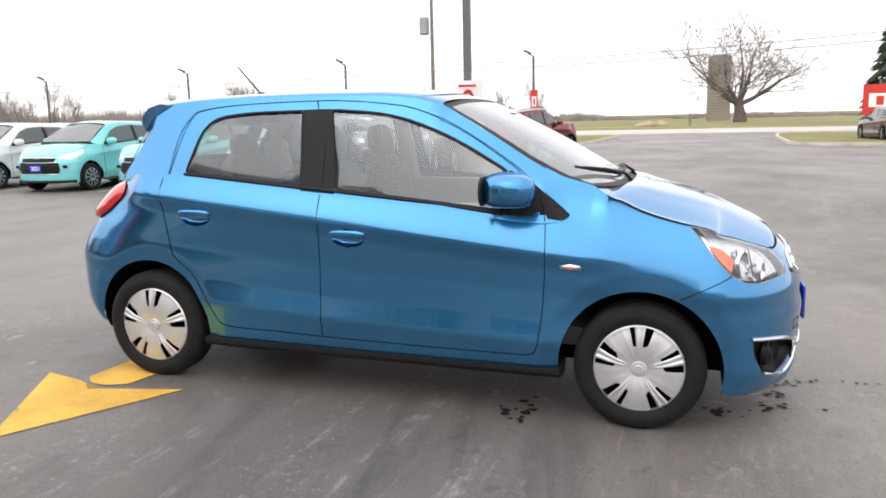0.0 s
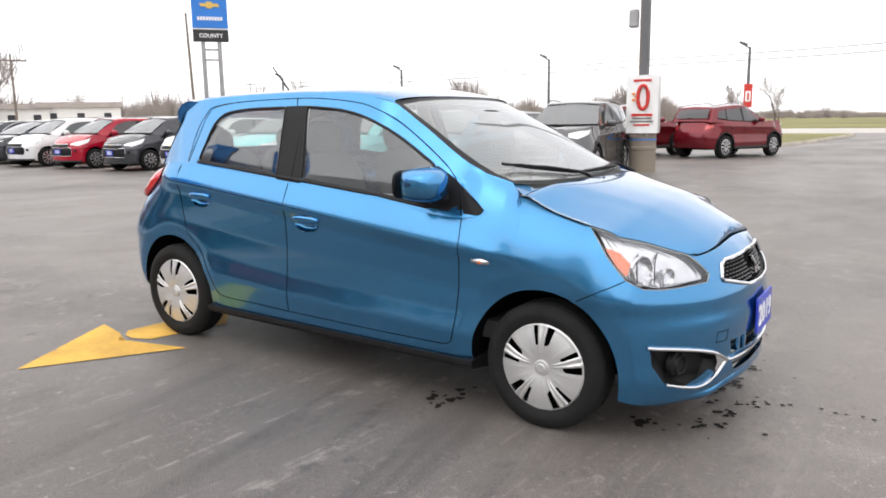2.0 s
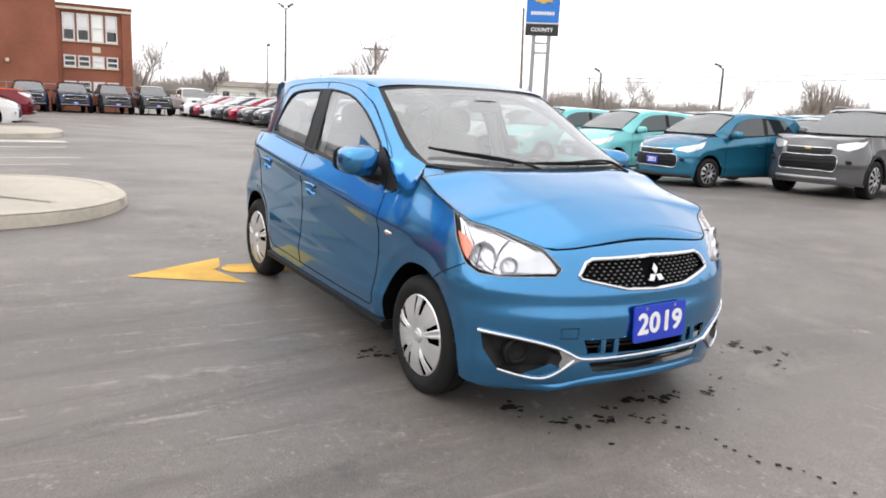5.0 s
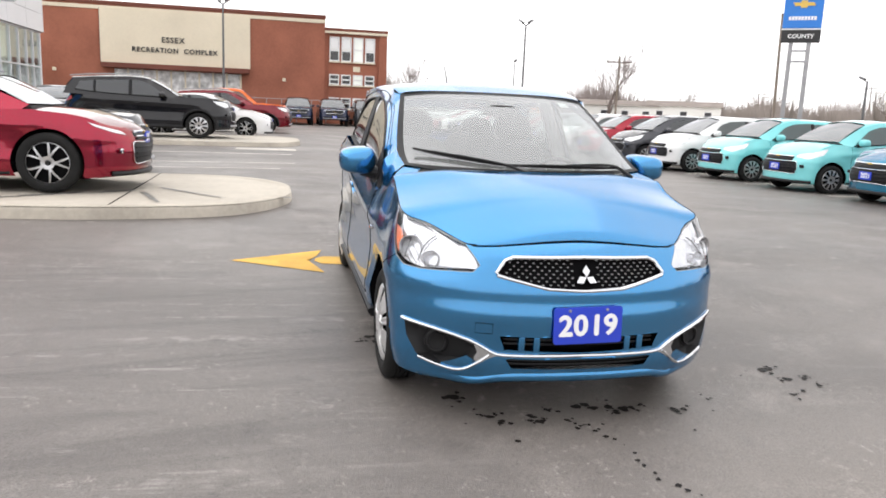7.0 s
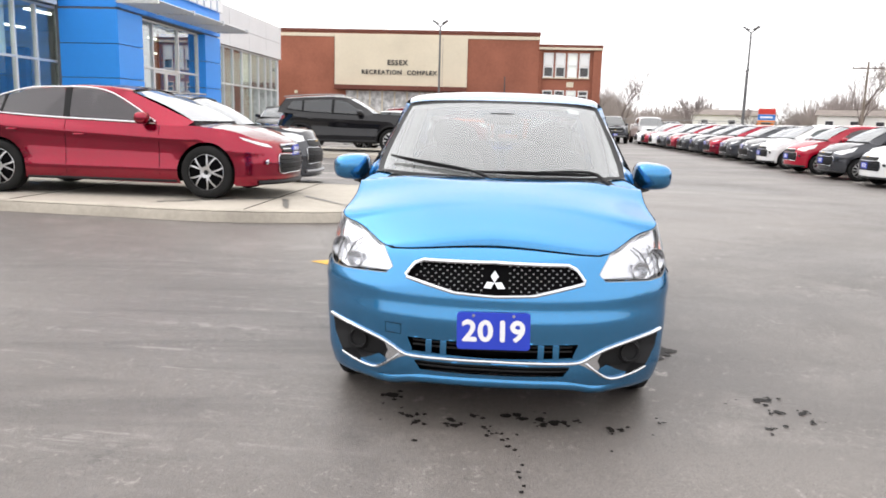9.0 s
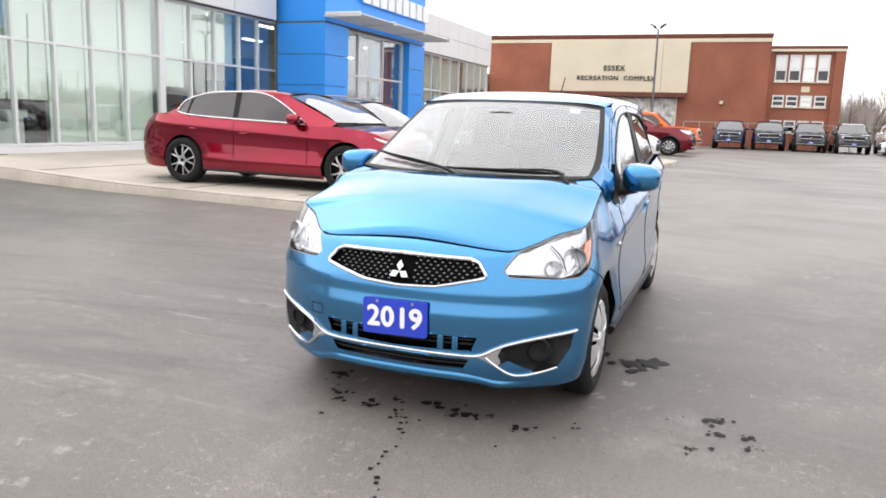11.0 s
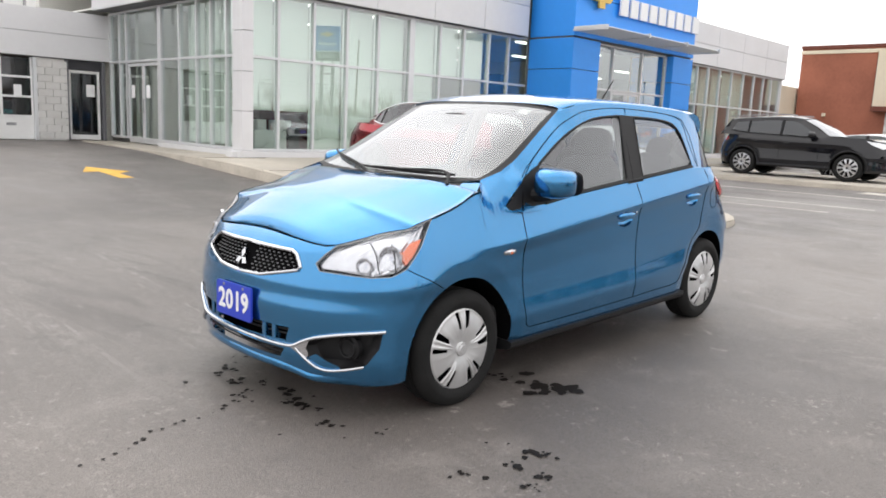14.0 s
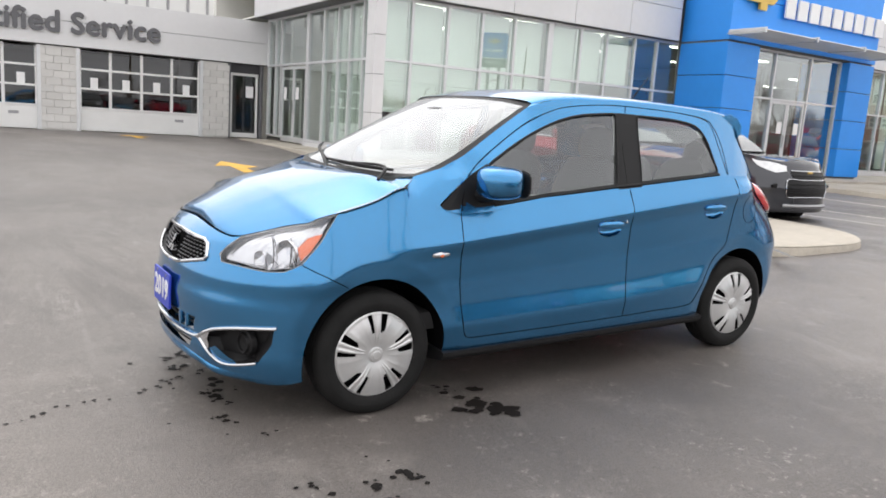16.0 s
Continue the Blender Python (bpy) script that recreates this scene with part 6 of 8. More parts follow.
        lamp = [(a, min(b, B.top(a) - 0.012)) for a, b in lamp]
        link("headlight", *S(B.area(lamp, 0.006, 8, 14)), M["car_lamp"], car, "clear headlight")
        tz0 = belt(xr) - 0.28
        tl = [(B.at(y=w * 0.62, front=False), tz0 + 0.02), (B.inv(xr + 0.34, tz0 + 0.1), tz0 + 0.1), (B.inv(xr + 0.32, tz0 + 0.2), tz0 + 0.2), (B.at(y=w * 0.62, front=False), tz0 + 0.17)]
        link("tail_light", *S(B.area(tl, 0.008, 6, 12)), M["red_lens"], car, "red tail light")
        for wx in (wb / 2, -wb / 2):
            well = revolve([(K["arch"] - 0.006, w * 0.95), (K["arch"] + 0.004, w * 0.86), (K["arch"] + 0.01, w * 0.55), (0.02, w * 0.55)], 24)
            well = pruned(well[0], [f for f in well[1] if min(well[0][q][2] for q in f) > -0.06])
            link("wheel_arch_liner", *S(moved(well, Matrix.Translation((wx, 0, R)))), M["gap"], car, smooth=False)
        if K["rails"]:
            rp = [(x, s * (put(x, z - 0.055)[1] - 0.05), z + 0.02) for x, z in spline(K["crown"][:-1], 14)]
            link("roof_rail", *tube(rp, 0.018, 6), M["steel"], car)
        if kind in ("suv", "truck"):
            pts = [B.skin(B.inv(x, K["bot"] + 0.05), K["bot"] + 0.05, 0.004) for x in np.linspace(-wb / 2 + K["arch"] + 0.02, wb / 2 - K["arch"] - 0.02, 12)]
            link("sill", *S(tube(pts, 0.05, 6)), M["trim"], car)
            for wx in (wb / 2, -wb / 2):
                arc = [(wx + (K["arch"] + 0.022) * math.cos(a), R + (K["arch"] + 0.022) * math.sin(a)) for a in np.linspace(-0.15, math.pi + 0.15, 26)]
                link("arch_moulding", *S(tube([B.skin(B.inv(x, z), z, 0.0) for x, z in arc], 0.03, 6)), M["trim"], car)
    # windscreen and rear window
    cy = put(sx, sz)[1] - 0.01
    cy2 = put(tx, roofl[0][1])[1] - 0.01
    scr = patch([(sx - 0.02, -cy, sz + 0.01), (sx + 0.03, 0, sz + 0.005), (sx - 0.02, cy, sz + 0.01)], [(tx, -cy2, roofl[0][1]), (tx - 0.03, 0, K["crown"][-1][1]), (tx, cy2, roofl[0][1])], 15, 8, 0.03, (0.5, 0, 0.85))
    link("windscreen", *scr, M["dark_screen"], car)
    link("cowl", *box(sx - 0.12, sx + 0.02, -cy, cy, sz - 0.12, sz - 0.015, 0.01), M["black"], car)
    rwn = patch([(rx + 0.005, -by * 0.8, rz + 0.08), (rx - 0.005, 0, rz + 0.08), (rx + 0.005, by * 0.8, rz + 0.08)], [(qx + (rx - qx) * 0.12 - 0.008, -ty * 0.85, qz - 0.07), (qx + (rx - qx) * 0.12 - 0.012, 0, qz - 0.06), (qx + (rx - qx) * 0.12 - 0.008, ty * 0.85, qz - 0.07)], 10, 4, 0.02, (-1, 0, 0.5))
    link("rear_window", *oriented(rwn, (0, 0, rz - 1)), M["dark_glass"], car)
    # grille, intake, plate
    g0, g1 = {"truck": (0.74, 1.08), "sedan": (0.615, 0.70), "suv": (0.80, 0.90), "city": (0.645, 0.715)}.get(kind, (hz - 0.20 * k, hz - 0.045 * k))
    gy = 0.60 if kind == "truck" else 0.42
    shape = [(B.invy(gy * 0.9, g0), g0), (B.invy(gy, (g0 + g1) / 2), (g0 + g1) / 2), (B.invy(gy * 0.95, g1), g1), (B.n - 1.0, g1), (B.n - 1.0, g0)]
    gr = link("grille", *mirrored(B.area(shape, 0.006, 8, 14)), M["black"], car, "black front grille")
    for z in (g0, (g0 * 2 + g1) / 3, g1):
        bar = [B.skin(q, z, 0.01) for q in np.linspace(B.invy(gy * 0.95, z), B.n - 1, 10)]
        link("grille_bar", *mirrored(tube(bar, 0.009 if kind == "suv" else 0.016, 6)), M["chrome"] if z == (g0 * 2 + g1) / 3 and kind not in ("city", "suv") or z == g1 else M["trim"], gr)
    pb = B.skin(B.n - 1, (g0 + g1) / 2 + 0.03)
    link("badge", *box(pb.x + 0.005, pb.x + 0.024, -0.055, 0.055, pb.z - 0.014, pb.z + 0.014, 0.006), M["sign_gold"], gr, "plain gold badge")
    i0, i1 = {"truck": (0.50, 0.64), "sedan": (0.33, 0.575), "suv": (0.50, 0.765), "city": (0.385, 0.615)}.get(kind, (K["bot"] + 0.05 * k, g0 - 0.10 * k))
    low = [(B.invy(gy * 1.15, i0), i0), (B.invy(gy * 1.25, (i0 + i1) / 2), (i0 + i1) / 2), (B.invy(gy * 1.15, i1), i1), (B.n - 1.0, i1), (B.n - 1.0, i0)]
    link("lower_intake", *mirrored(B.area(low, 0.005, 6, 14)), M["black"] if kind != "truck" else M["trim"], car)
    if kind != "truck":
        # bright frame round the main grille, and the bars in it
        rim = [B.skin(a, z, 0.010) for a, z in ((B.n - 1, i1), (B.invy(gy * 0.6, i1), i1)) + tuple((low[2], low[1], low[0])) + ((B.invy(gy * 0.6, i0), i0), (B.n - 1, i0))]
        rim = spline([tuple(p) for p in rim], 40)
        link("grille_frame", *mirrored(tube([tuple(p) for p in rim], 0.006, 6)), M["chrome"], car)
        for z in np.linspace(i0, i1, 5)[1:-1]:
            bar = [B.skin(q, z, 0.012) for q in np.linspace(B.invy(gy * 1.12, z), B.n - 1, 10)]
            link("grille_slat", *mirrored(tube(bar, 0.008, 5)), M["trim"], car)
    if kind in ("sedan", "city"):
        zb = K["bot"] + 0.025
        lip = [B.skin(q, zb, 0.006) for q in np.linspace(B.inv(xf - 0.30, zb), B.n - 1, 18)]
        link("lower_lip", *mirrored(tube(lip, 0.032, 6)), M["trim"], car, "black lower bumper lip")
        for s in (1, -1):
            sill = [B.skin(B.inv(x, zb), zb, -0.004) for x in np.linspace(-wb / 2 + K["arch"] + 0.02, wb / 2 - K["arch"] - 0.02, 10)]
            link("sill", *(tube(sill, 0.022, 6) if s > 0 else flipped(tube(sill, 0.022, 6))), M["trim"], car)
    if kind in ("suv", "truck"):
        zs = 0.36 if kind == "suv" else i0 + 0.02
        bar = [B.skin(q, zs, 0.012) for q in np.linspace(B.invy(gy * 1.3, zs), B.n - 1, 12)]
        link("skid_bar", *mirrored(tube(bar, 0.03, 6)), M["steel"], car)
    for s in (1, -1):
        q = B.skin(B.invy(w * 0.74, (i0 + i1) / 2 + 0.03), (i0 + i1) / 2 + 0.03, 0.004)
        link("fog_lamp", *ellipsoid((q.x, s * q.y, q.z), (0.02, 0.075, 0.035), 12, 6, 0.7), M["chrome"] if kind == "sedan" else M["trim"], car)
    pz = (i0 + i1) / 2 if kind == "city" else (g0 + i1) / 2 + (0.03 if kind != "truck" else -0.08)
    p = B.skin(B.n - 1, pz)
    pl = link("year_plate", *box(p.x + 0.012, p.x + 0.022, -0.15, 0.15, pz - 0.07, pz + 0.07, 0.004), M["plate_blue"], car, "blue plate with white digits", smooth=False)
    face = Matrix.Translation((p.x + 0.024, 0, pz)) @ Matrix.Rotation(radians(90), 4, "Z") @ Matrix.Rotation(radians(90), 4, "X")
    lettering("2021", 0.115, 0.001, 1.0, 0.004, face, M["sign_white"], pl)
    link("underbody", *box(xr + 0.3, xf - 0.25, -w * 0.58, w * 0.58, K["bot"], K["bot"] + 0.15, 0.03), M["gap"], car)
    link("underbody_side", *box(-wb / 2 + K["arch"], wb / 2 - K["arch"], -w * 0.88, w * 0.88, K["bot"] + 0.01, K["bot"] + 0.13, 0.03), M["gap"], car)
    tw = 0.175 if kind == "city" else 0.24
    for wx in (wb / 2, -wb / 2):
        for s in (1, -1):
            wheel(car, wx, s * (w - tw / 2 - 0.012), s, R, R * 0.71 if kind != "truck" else R * 0.6, tw, K["wheel"], R)
    return car


# here the film stands in for sky reflected in parked windscreens
M["dark_screen"] = glass("parked_windscreen", (0.22, 0.24, 0.235), 0.14, power=5.0, dust=0.14)
BASE = {}


def park(kind, x, y, turn, colour, label, group="", size=(1, 1, 1), name=None, z=None, plate=True):
    """Set a car of a kind down at a place, in its colour, facing the turn (degrees; 0: along x)."""
    name = name or {"city": "hatchback_car", "sedan": "sedan_car", "suv": "suv_car", "truck": "pickup_truck"}[kind]
    m = Matrix.Translation((x, y, height(x, y) if z is None else z)) @ Matrix.Rotation(radians(turn), 4, "Z")
    if kind not in BASE:
        BASE[kind] = ob = vehicle(kind, label, name)
        ob.matrix_basis = m
        ob.scale = size
    else:
        ob = copy_thing(BASE[kind], m)
        ob.name = name
        ob.scale = size
    tagged(ob, label, "truck" if kind == "truck" else "car", group)
    if not plate:
        for o in [o for o in ob.children_recursive if o.name.split(".")[0] in ("year_plate", "letter")]:
            bpy.data.objects.remove(o)
    for o in ob.children_recursive:
        if o.name.split(".")[0] in ("body", "mirror_cap", "door_handle"):
            o.material_slots[0].link = "OBJECT"
            o.material_slots[0].material = PAINT[colour]
    return ob


WORD = {"aqua": "pale aqua", "teal": "dark teal blue", "white": "white", "charcoal": "charcoal grey", "red": "deep red", "brightred": "bright red", "black": "black", "silver": "silver grey", "midblue": "mid blue", "navy": "dark navy", "darkred": "dark red", "bronze": "bronze brown"}
row = ["teal", "aqua", "aqua", "white", "charcoal", "brightred", "white"]
for i, c in enumerate(row):
    park("city", -6.15 - 2.55 * i, 10.55, -90 - (3 if i == 0 else 0), c, f"{WORD[c]} hatchback with blue year plate in the sales row", "front row of cars for sale")
for i, c in enumerate(["charcoal", "charcoal", "red", "charcoal", "charcoal", "red", "charcoal", "white", "red", "white"]):
    park("sedan", -24.1 - 2.6 * i, 11.2, -90, c, f"{WORD[c]} sedan with blue year plate in the sales row", "front row of cars for sale")
rnd = random.Random(4)
for r, (y, x0, n, kinds) in enumerate(((17.5, -8.5, 16, ("city", "city", "sedan")), (25.5, -11, 16, ("suv", "city", "sedan")), (36.0, -16, 14, ("suv", "suv", "sedan")))):
    for i in range(n):
        c = rnd.choice(["white", "white", "white", "silver", "charcoal", "aqua", "white", "red", "teal", "black"])
        kd = rnd.choice(kinds)
        park(kd, x0 - 2.6 * i + rnd.uniform(-0.1, 0.1), y + rnd.uniform(-0.2, 0.2), -90 if r != 1 else 90, c, f"{WORD[c]} {'sedan' if kd == 'sedan' else 'hatchback' if kd == 'city' else 'SUV'} parked in a rear sales row", "rear rows of cars for sale")
park("suv", -4.42, 12.45, -82, "silver", "silver grey compact SUV parked at the row's end", size=(0.99, 0.99, 1.0), plate=False)
park("suv", -3.1, 21.4, 66, "darkred", "dark red compact SUV seen from behind beside the banner", size=(0.88, 0.93, 0.98))
park("suv", -6.0, 20.6, 68, "darkred", "dark red SUV half hidden behind the banner pole", size=(0.98, 0.98, 1.0))
park("sedan", 10.35, 32.0, 95, "bronze", "bronze brown car parked by the grass island at the exit", size=(0.9, 0.95, 1.0))
park("sedan", -5.32, -5.22, 90, "red", "deep red sedan with chrome window trim on the concrete apron", z=0.215, size=(1.0, 1.0, 1.0))
park("suv", -8.5, -5.55, 90, "charcoal", "charcoal SUV with a chrome grille in a marked stall", size=(1.0, 1.0, 1.0), z=-0.01, plate=False)
park("suv", -18.9, -4.85, 90, "black", "black SUV with bright wheels on the second apron", z=0.26, size=(1.07, 1.04, 1.03))
park("sedan", -22.3, -3.6, 90, "white", "white sedan parked behind the black SUV", size=(0.95, 0.97, 1.0))
park("suv", -28.9, -3.1, 90, "darkred", "dark red minivan parked before the recreation hall", size=(1.12, 1.05, 1.04), name="minivan")
park("truck", -34.5, -3.4, 90, "orange", "bright orange lifted pickup truck with black wheels", size=(0.97, 0.98, 1.03))
park("sedan", -26.3, -9.2, 8, "black", "black sedan parked beside the grey wing", z=0.25)
for i, (y, c) in enumerate(((0.3, "navy"), (2.75, "navy"), (5.2, "charcoal"), (7.65, "charcoal"), (10.4, "white"))):
    park("truck", -51.2, y, 0, c, f"{WORD[c]} pickup truck parked nose out in the far row", "far row of pickup trucks")
for i, (x, y, c) in enumerate(((-58, 13.5, "charcoal"), (-60, 17, "black"), (-60, 20, "silver"))):
    park("suv", x, y, 0, c, f"{WORD[c]} SUV parked at the far end of the lot", "cars at the far end")


# ---------------------------------------------------------------- aprons, kerbs and paint on the ground
def slab(name, outline, z, drop, mat, kerb_mat, label, tilt=None):
    """A raised concrete apron with a rounded kerb along its edge."""
    out = dense(rounded(outline, 0.9, 6), 0.6)
    top = tilt or (lambda x, y: z)
    ob = link(name, *filled([out], lambda x, y: (x, y, top(x, y))), mat, smooth=False)
    tagged(ob, label, "pavement", kind="structure")
    n = len(out)
    V = []
    prof = [(0.16, 0.004), (0.03, 0.004), (0.0, -0.012), (-0.012, -0.04), (-0.03, -0.3)]
    for i, (x, y) in enumerate(out):
        a, b = np.array(out[i - 1]), np.array(out[(i + 1) % n])
        t = (b - a) / np.linalg.norm(b - a)
        nn = np.array((-t[1], t[0]))
        V += [(x + nn[0] * d, y + nn[1] * d, top(x, y) + h) for d, h in prof]
    k = len(prof)
    F = [(i * k + j, ((i + 1) % n) * k + j, ((i + 1) % n) * k + j + 1, i * k + j + 1) for i in range(n) for j in range(k - 1)]
    link("kerb", V, F, kerb_mat, ob, "tan concrete kerb")
    return ob, out


# outlines run anticlockwise, so that the kerb's inside lies to their left
APRON_1 = [(-3.25, -3.2), (-3.6, -1.7), (-4.55, -1.1), (-6.2, -1.1), (-7.2, -1.9), (-7.45, -9.4), (-16.2, -9.6), (-38.0, -9.6), (-38.0, -12.6), (-5.6, -12.6), (-5.6, -20.15), (-4.45, -20.15), (-3.85, -9.0)]
APRON_2 = [(-16.4, -2.4), (-16.9, -1.0), (-18.2, -0.55), (-20.6, -0.6), (-21.5, -1.6), (-21.6, -9.2), (-16.3, -9.2)]


def apron_height(x, y):
    return 0.205 + 0.14 * step(-6.5, -12.0, y)


slab("apron_1", APRON_1, 0.2, 0.2, M["concrete"], M["kerb"], "pale concrete apron before the showroom with a rounded kerb", apron_height)
slab("apron_2", APRON_2, 0.13, 0.2, M["concrete"], M["kerb"], "pale concrete parking island with a rounded kerb", lambda x, y: 0.255)
# saw cuts in the concrete
for y in (-3.0, -6.0, -9.2, -12.0, -15.0, -18.0):
    x1 = -7.3 if y > -9.4 else -5.7
    x0 = -3.5 + (y + 3) * 0.06
    link("joint", *join(*[box(x0 - (x0 - x1) * k / 6, x0 - (x0 - x1) * (k + 1) / 6 - 0.0, y - 0.008, y + 0.008, apron_height(0, y) - 0.01, apron_height(0, y) + 0.004) for k in range(6)]), M["oil"], bpy.data.objects["apron_1"], smooth=False)


def painted(name, outline, mat, label, lift=0.004, cat="road marking", d=0.25):
    """A thin sheet of paint that follows the ground."""
    bm = bmesh.new()
    vs = [bm.verts.new((x, y, 0)) for x, y in dense(outline, d)]
    bm.faces.new(vs)
    bmesh.ops.triangulate(bm, faces=bm.faces[:])
    bm.verts.index_update()
    g = [(v.co.x, v.co.y, height(v.co.x, v.co.y) + lift) for v in bm.verts], [tuple(v.index for v in f.verts) for f in bm.faces]
    bm.free()
    ob = link(name, *oriented(g, (outline[0][0], outline[0][1], -50)), mat, smooth=False)
    return tagged(ob, label, cat)


ARROW = painted("yellow_arrow", [(-1.40, -1.66), (-0.96, -0.92), (-1.27, -1.0), (-1.38, -1.03), (-1.42, -1.06), (-1.49, -0.985), (-1.55, -0.955), (-1.80, -0.90)], M["yellow"], "worn yellow arrow head painted on the asphalt")
stem = painted("stem", [(-1.55, -0.90), (-1.47, -0.97), (-1.38, -0.98), (-1.28, -0.93), (-1.17, -0.45), (-1.42, -0.2), (-1.52, -0.6)], M["yellow"], "worn yellow arrow stem running under the blue car", cat="")
stem.parent = ARROW
for x, y, s in ((-1.75, -11.1, 1.0), (-1.2, -18.4, 1.0)):
    painted("yellow_arrow", [(x + 0.1, y - 0.7), (x + 0.45, y + 0.1), (x + 0.15, y + 0.05), (x + 0.15, y + 1.0), (x - 0.1, y + 1.0), (x - 0.1, y + 0.05), (x - 0.4, y + 0.1)], M["yellow"], "yellow arrow painted on the asphalt before the showroom")
for x, y0, y1 in ((-9.9, -8.5, -1.2), (-11.4, -8.5, -0.9), (-13.9, -8.5, -0.9), (-23.0, -8.5, -1.0), (-25.6, -8.5, -1.0)):
    painted("stall_line", [(x - 0.06, y0), (x + 0.06, y0), (x + 0.06, y1), (x - 0.06, y1)], M["white_line"], "worn pale stall line painted on the asphalt", 0.005)
painted("white_block_marking", [(-15.9, -2.3), (-15.2, -2.3), (-15.2, -0.75), (-15.9, -0.75)], M["white_line"], "worn white block painted beside the island", 0.006)
for i in range(14):
    x = -7.4 - 2.55 * i
    painted("stall_line", [(x - 0.05, 8.9), (x + 0.05, 8.9), (x + 0.05, 13.5), (x - 0.05, 13.5)], M["white_line"], "worn pale stall line between the sales row cars", 0.005, d=1.5)


def blot(x, y, r, rnd, n=11):
    return [(x + r * (0.55 + 0.6 * rnd.random()) * math.cos(a), y + r * (0.5 + 0.6 * rnd.random()) * math.sin(a)) for a in np.linspace(0, 2 * math.pi, n, endpoint=False)]


def stains():
    """Oil drips round the car's nose and a wet patch by its front wheel."""
    rnd = random.Random(7)
    spots = [(1.77, -0.07, 0.035), (1.77, 0.13, 0.05), (1.78, 0.31, 0.05), (1.87, -0.19, 0.035), (1.57, -0.49, 0.05), (1.82, 0.58, 0.035), (1.8, -0.38, 0.03), (1.88, -0.32, 0.03), (1.9, -0.01, 0.025), (0.73, 0.88, 0.10), (0.78, 0.67, 0.05), (0.63, 1.02, 0.07), (0.66, 0.93, 0.08), (0.80, 0.96, 0.06), (1.71, 1.29, 0.022), (1.36, 1.32, 0.045), (1.33, 1.39, 0.025), (1.85, 0.55, 0.03), (1.81, 0.25, 0.035), (1.72, 0.79, 0.02), (0.64, -0.73, 0.045), (0.74, -0.64, 0.06), (0.70, -0.80, 0.03), (1.59, -0.48, 0.04), (1.79, -0.33, 0.03), (1.88, -0.14, 0.03)]
    for k in range(15):
        spots.append((1.65 + rnd.random() * 0.5, -0.6 + rnd.random() * 1.6, 0.006 + 0.016 * rnd.random()))
    for k in range(15):
        t = k / 14
        spots.append((2.0 + 0.75 * t + rnd.uniform(-0.02, 0.02), 0.06 + 0.2 * t + 0.03 * math.sin(9 * t) + rnd.uniform(-0.015, 0.015), 0.005 + 0.012 * rnd.random()))
    for k in range(8):
        spots.append((1.3 + rnd.random() * 0.55, 1.15 + rnd.random() * 0.4, 0.006 + 0.03 * rnd.random() ** 2))
    V, F = [], []
    for x, y, r in spots:
        many = 1 if r < 0.02 else 7
        for q in range(many):
            b = blot(x + rnd.gauss(0, 0.55) * r * (q > 0), y + rnd.gauss(0, 0.8) * r * (q > 0), r * (1 if many == 1 else rnd.uniform(0.12, 0.62)), rnd)
            k = len(V)
            V += [(a, c, height(a, c) + 0.004 + 0.0002 * q) for a, c in b]
            F.append(tuple(range(k, k + len(b))))
    ob = link("oil_drips", V, F, M["oil"], smooth=False)
    tagged(ob, "dark oil drips and wet spots on the asphalt", "stain", kind="stuff")
    # damp streaks run from under the red sedan towards the kerb
    V, F = [], []
    for x0, y0, x1, y1, r in ((-4.55, -3.55, -3.95, -4.25, 0.075), (-4.7, -2.85, -3.75, -2.55, 0.05), (-5.2, -2.7, -4.2, -1.9, 0.045), (-4.5, -6.5, -4.1, -6.9, 0.07), (-4.9, -3.0, -4.6, -3.3, 0.10), (-4.4, -1.2, -4.0, -0.6, 0.05)):
        n = int(math.hypot(x1 - x0, y1 - y0) / r * 3)
        for k in range(n):
            t = k / (n - 1)
            b = blot(x0 + (x1 - x0) * t + rnd.gauss(0, 0.25) * r, y0 + (y1 - y0) * t + rnd.gauss(0, 0.25) * r, r * rnd.uniform(0.5, 1.0) * (1 - 0.4 * t), rnd)
            q = len(V)
            V += [(a, c, apron_height(a, c) + 0.0045 + 0.0001 * k) for a, c in b]
            F.append(tuple(range(q, q + len(b))))
    tagged(link("damp_streaks", V, F, M["damp"], smooth=False), "dark damp streaks on the pale concrete apron", "stain", kind="stuff")
    V, F = [], []
    for k in range(170):
        a, r = rnd.random() * 6.28, 1.5 + 9 * rnd.random() ** 0.8
        x, y = r * math.cos(a) + 1.0, r * math.sin(a) - 0.5
        b = blot(x, y, 0.005 + 0.014 * rnd.random() ** 3, rnd, 7)
        q = len(V)
        V += [(c, d, height(c, d) + 0.004) for c, d in b]
        F.append(tuple(range(q, q + len(b))))
    tagged(link("asphalt_chips", V, F, M["dust"], smooth=False), "pale scuffs and grit on the asphalt", "grit", kind="stuff")


stains()


# ---------------------------------------------------------------- showroom
def wallbox(name, x0, x1, y0, y1, z0, z1, mat, parent, label=""):
    return link(name, *box(x0, x1, y0, y1, z0, z1, 0.012), mat, parent, label, smooth=False)


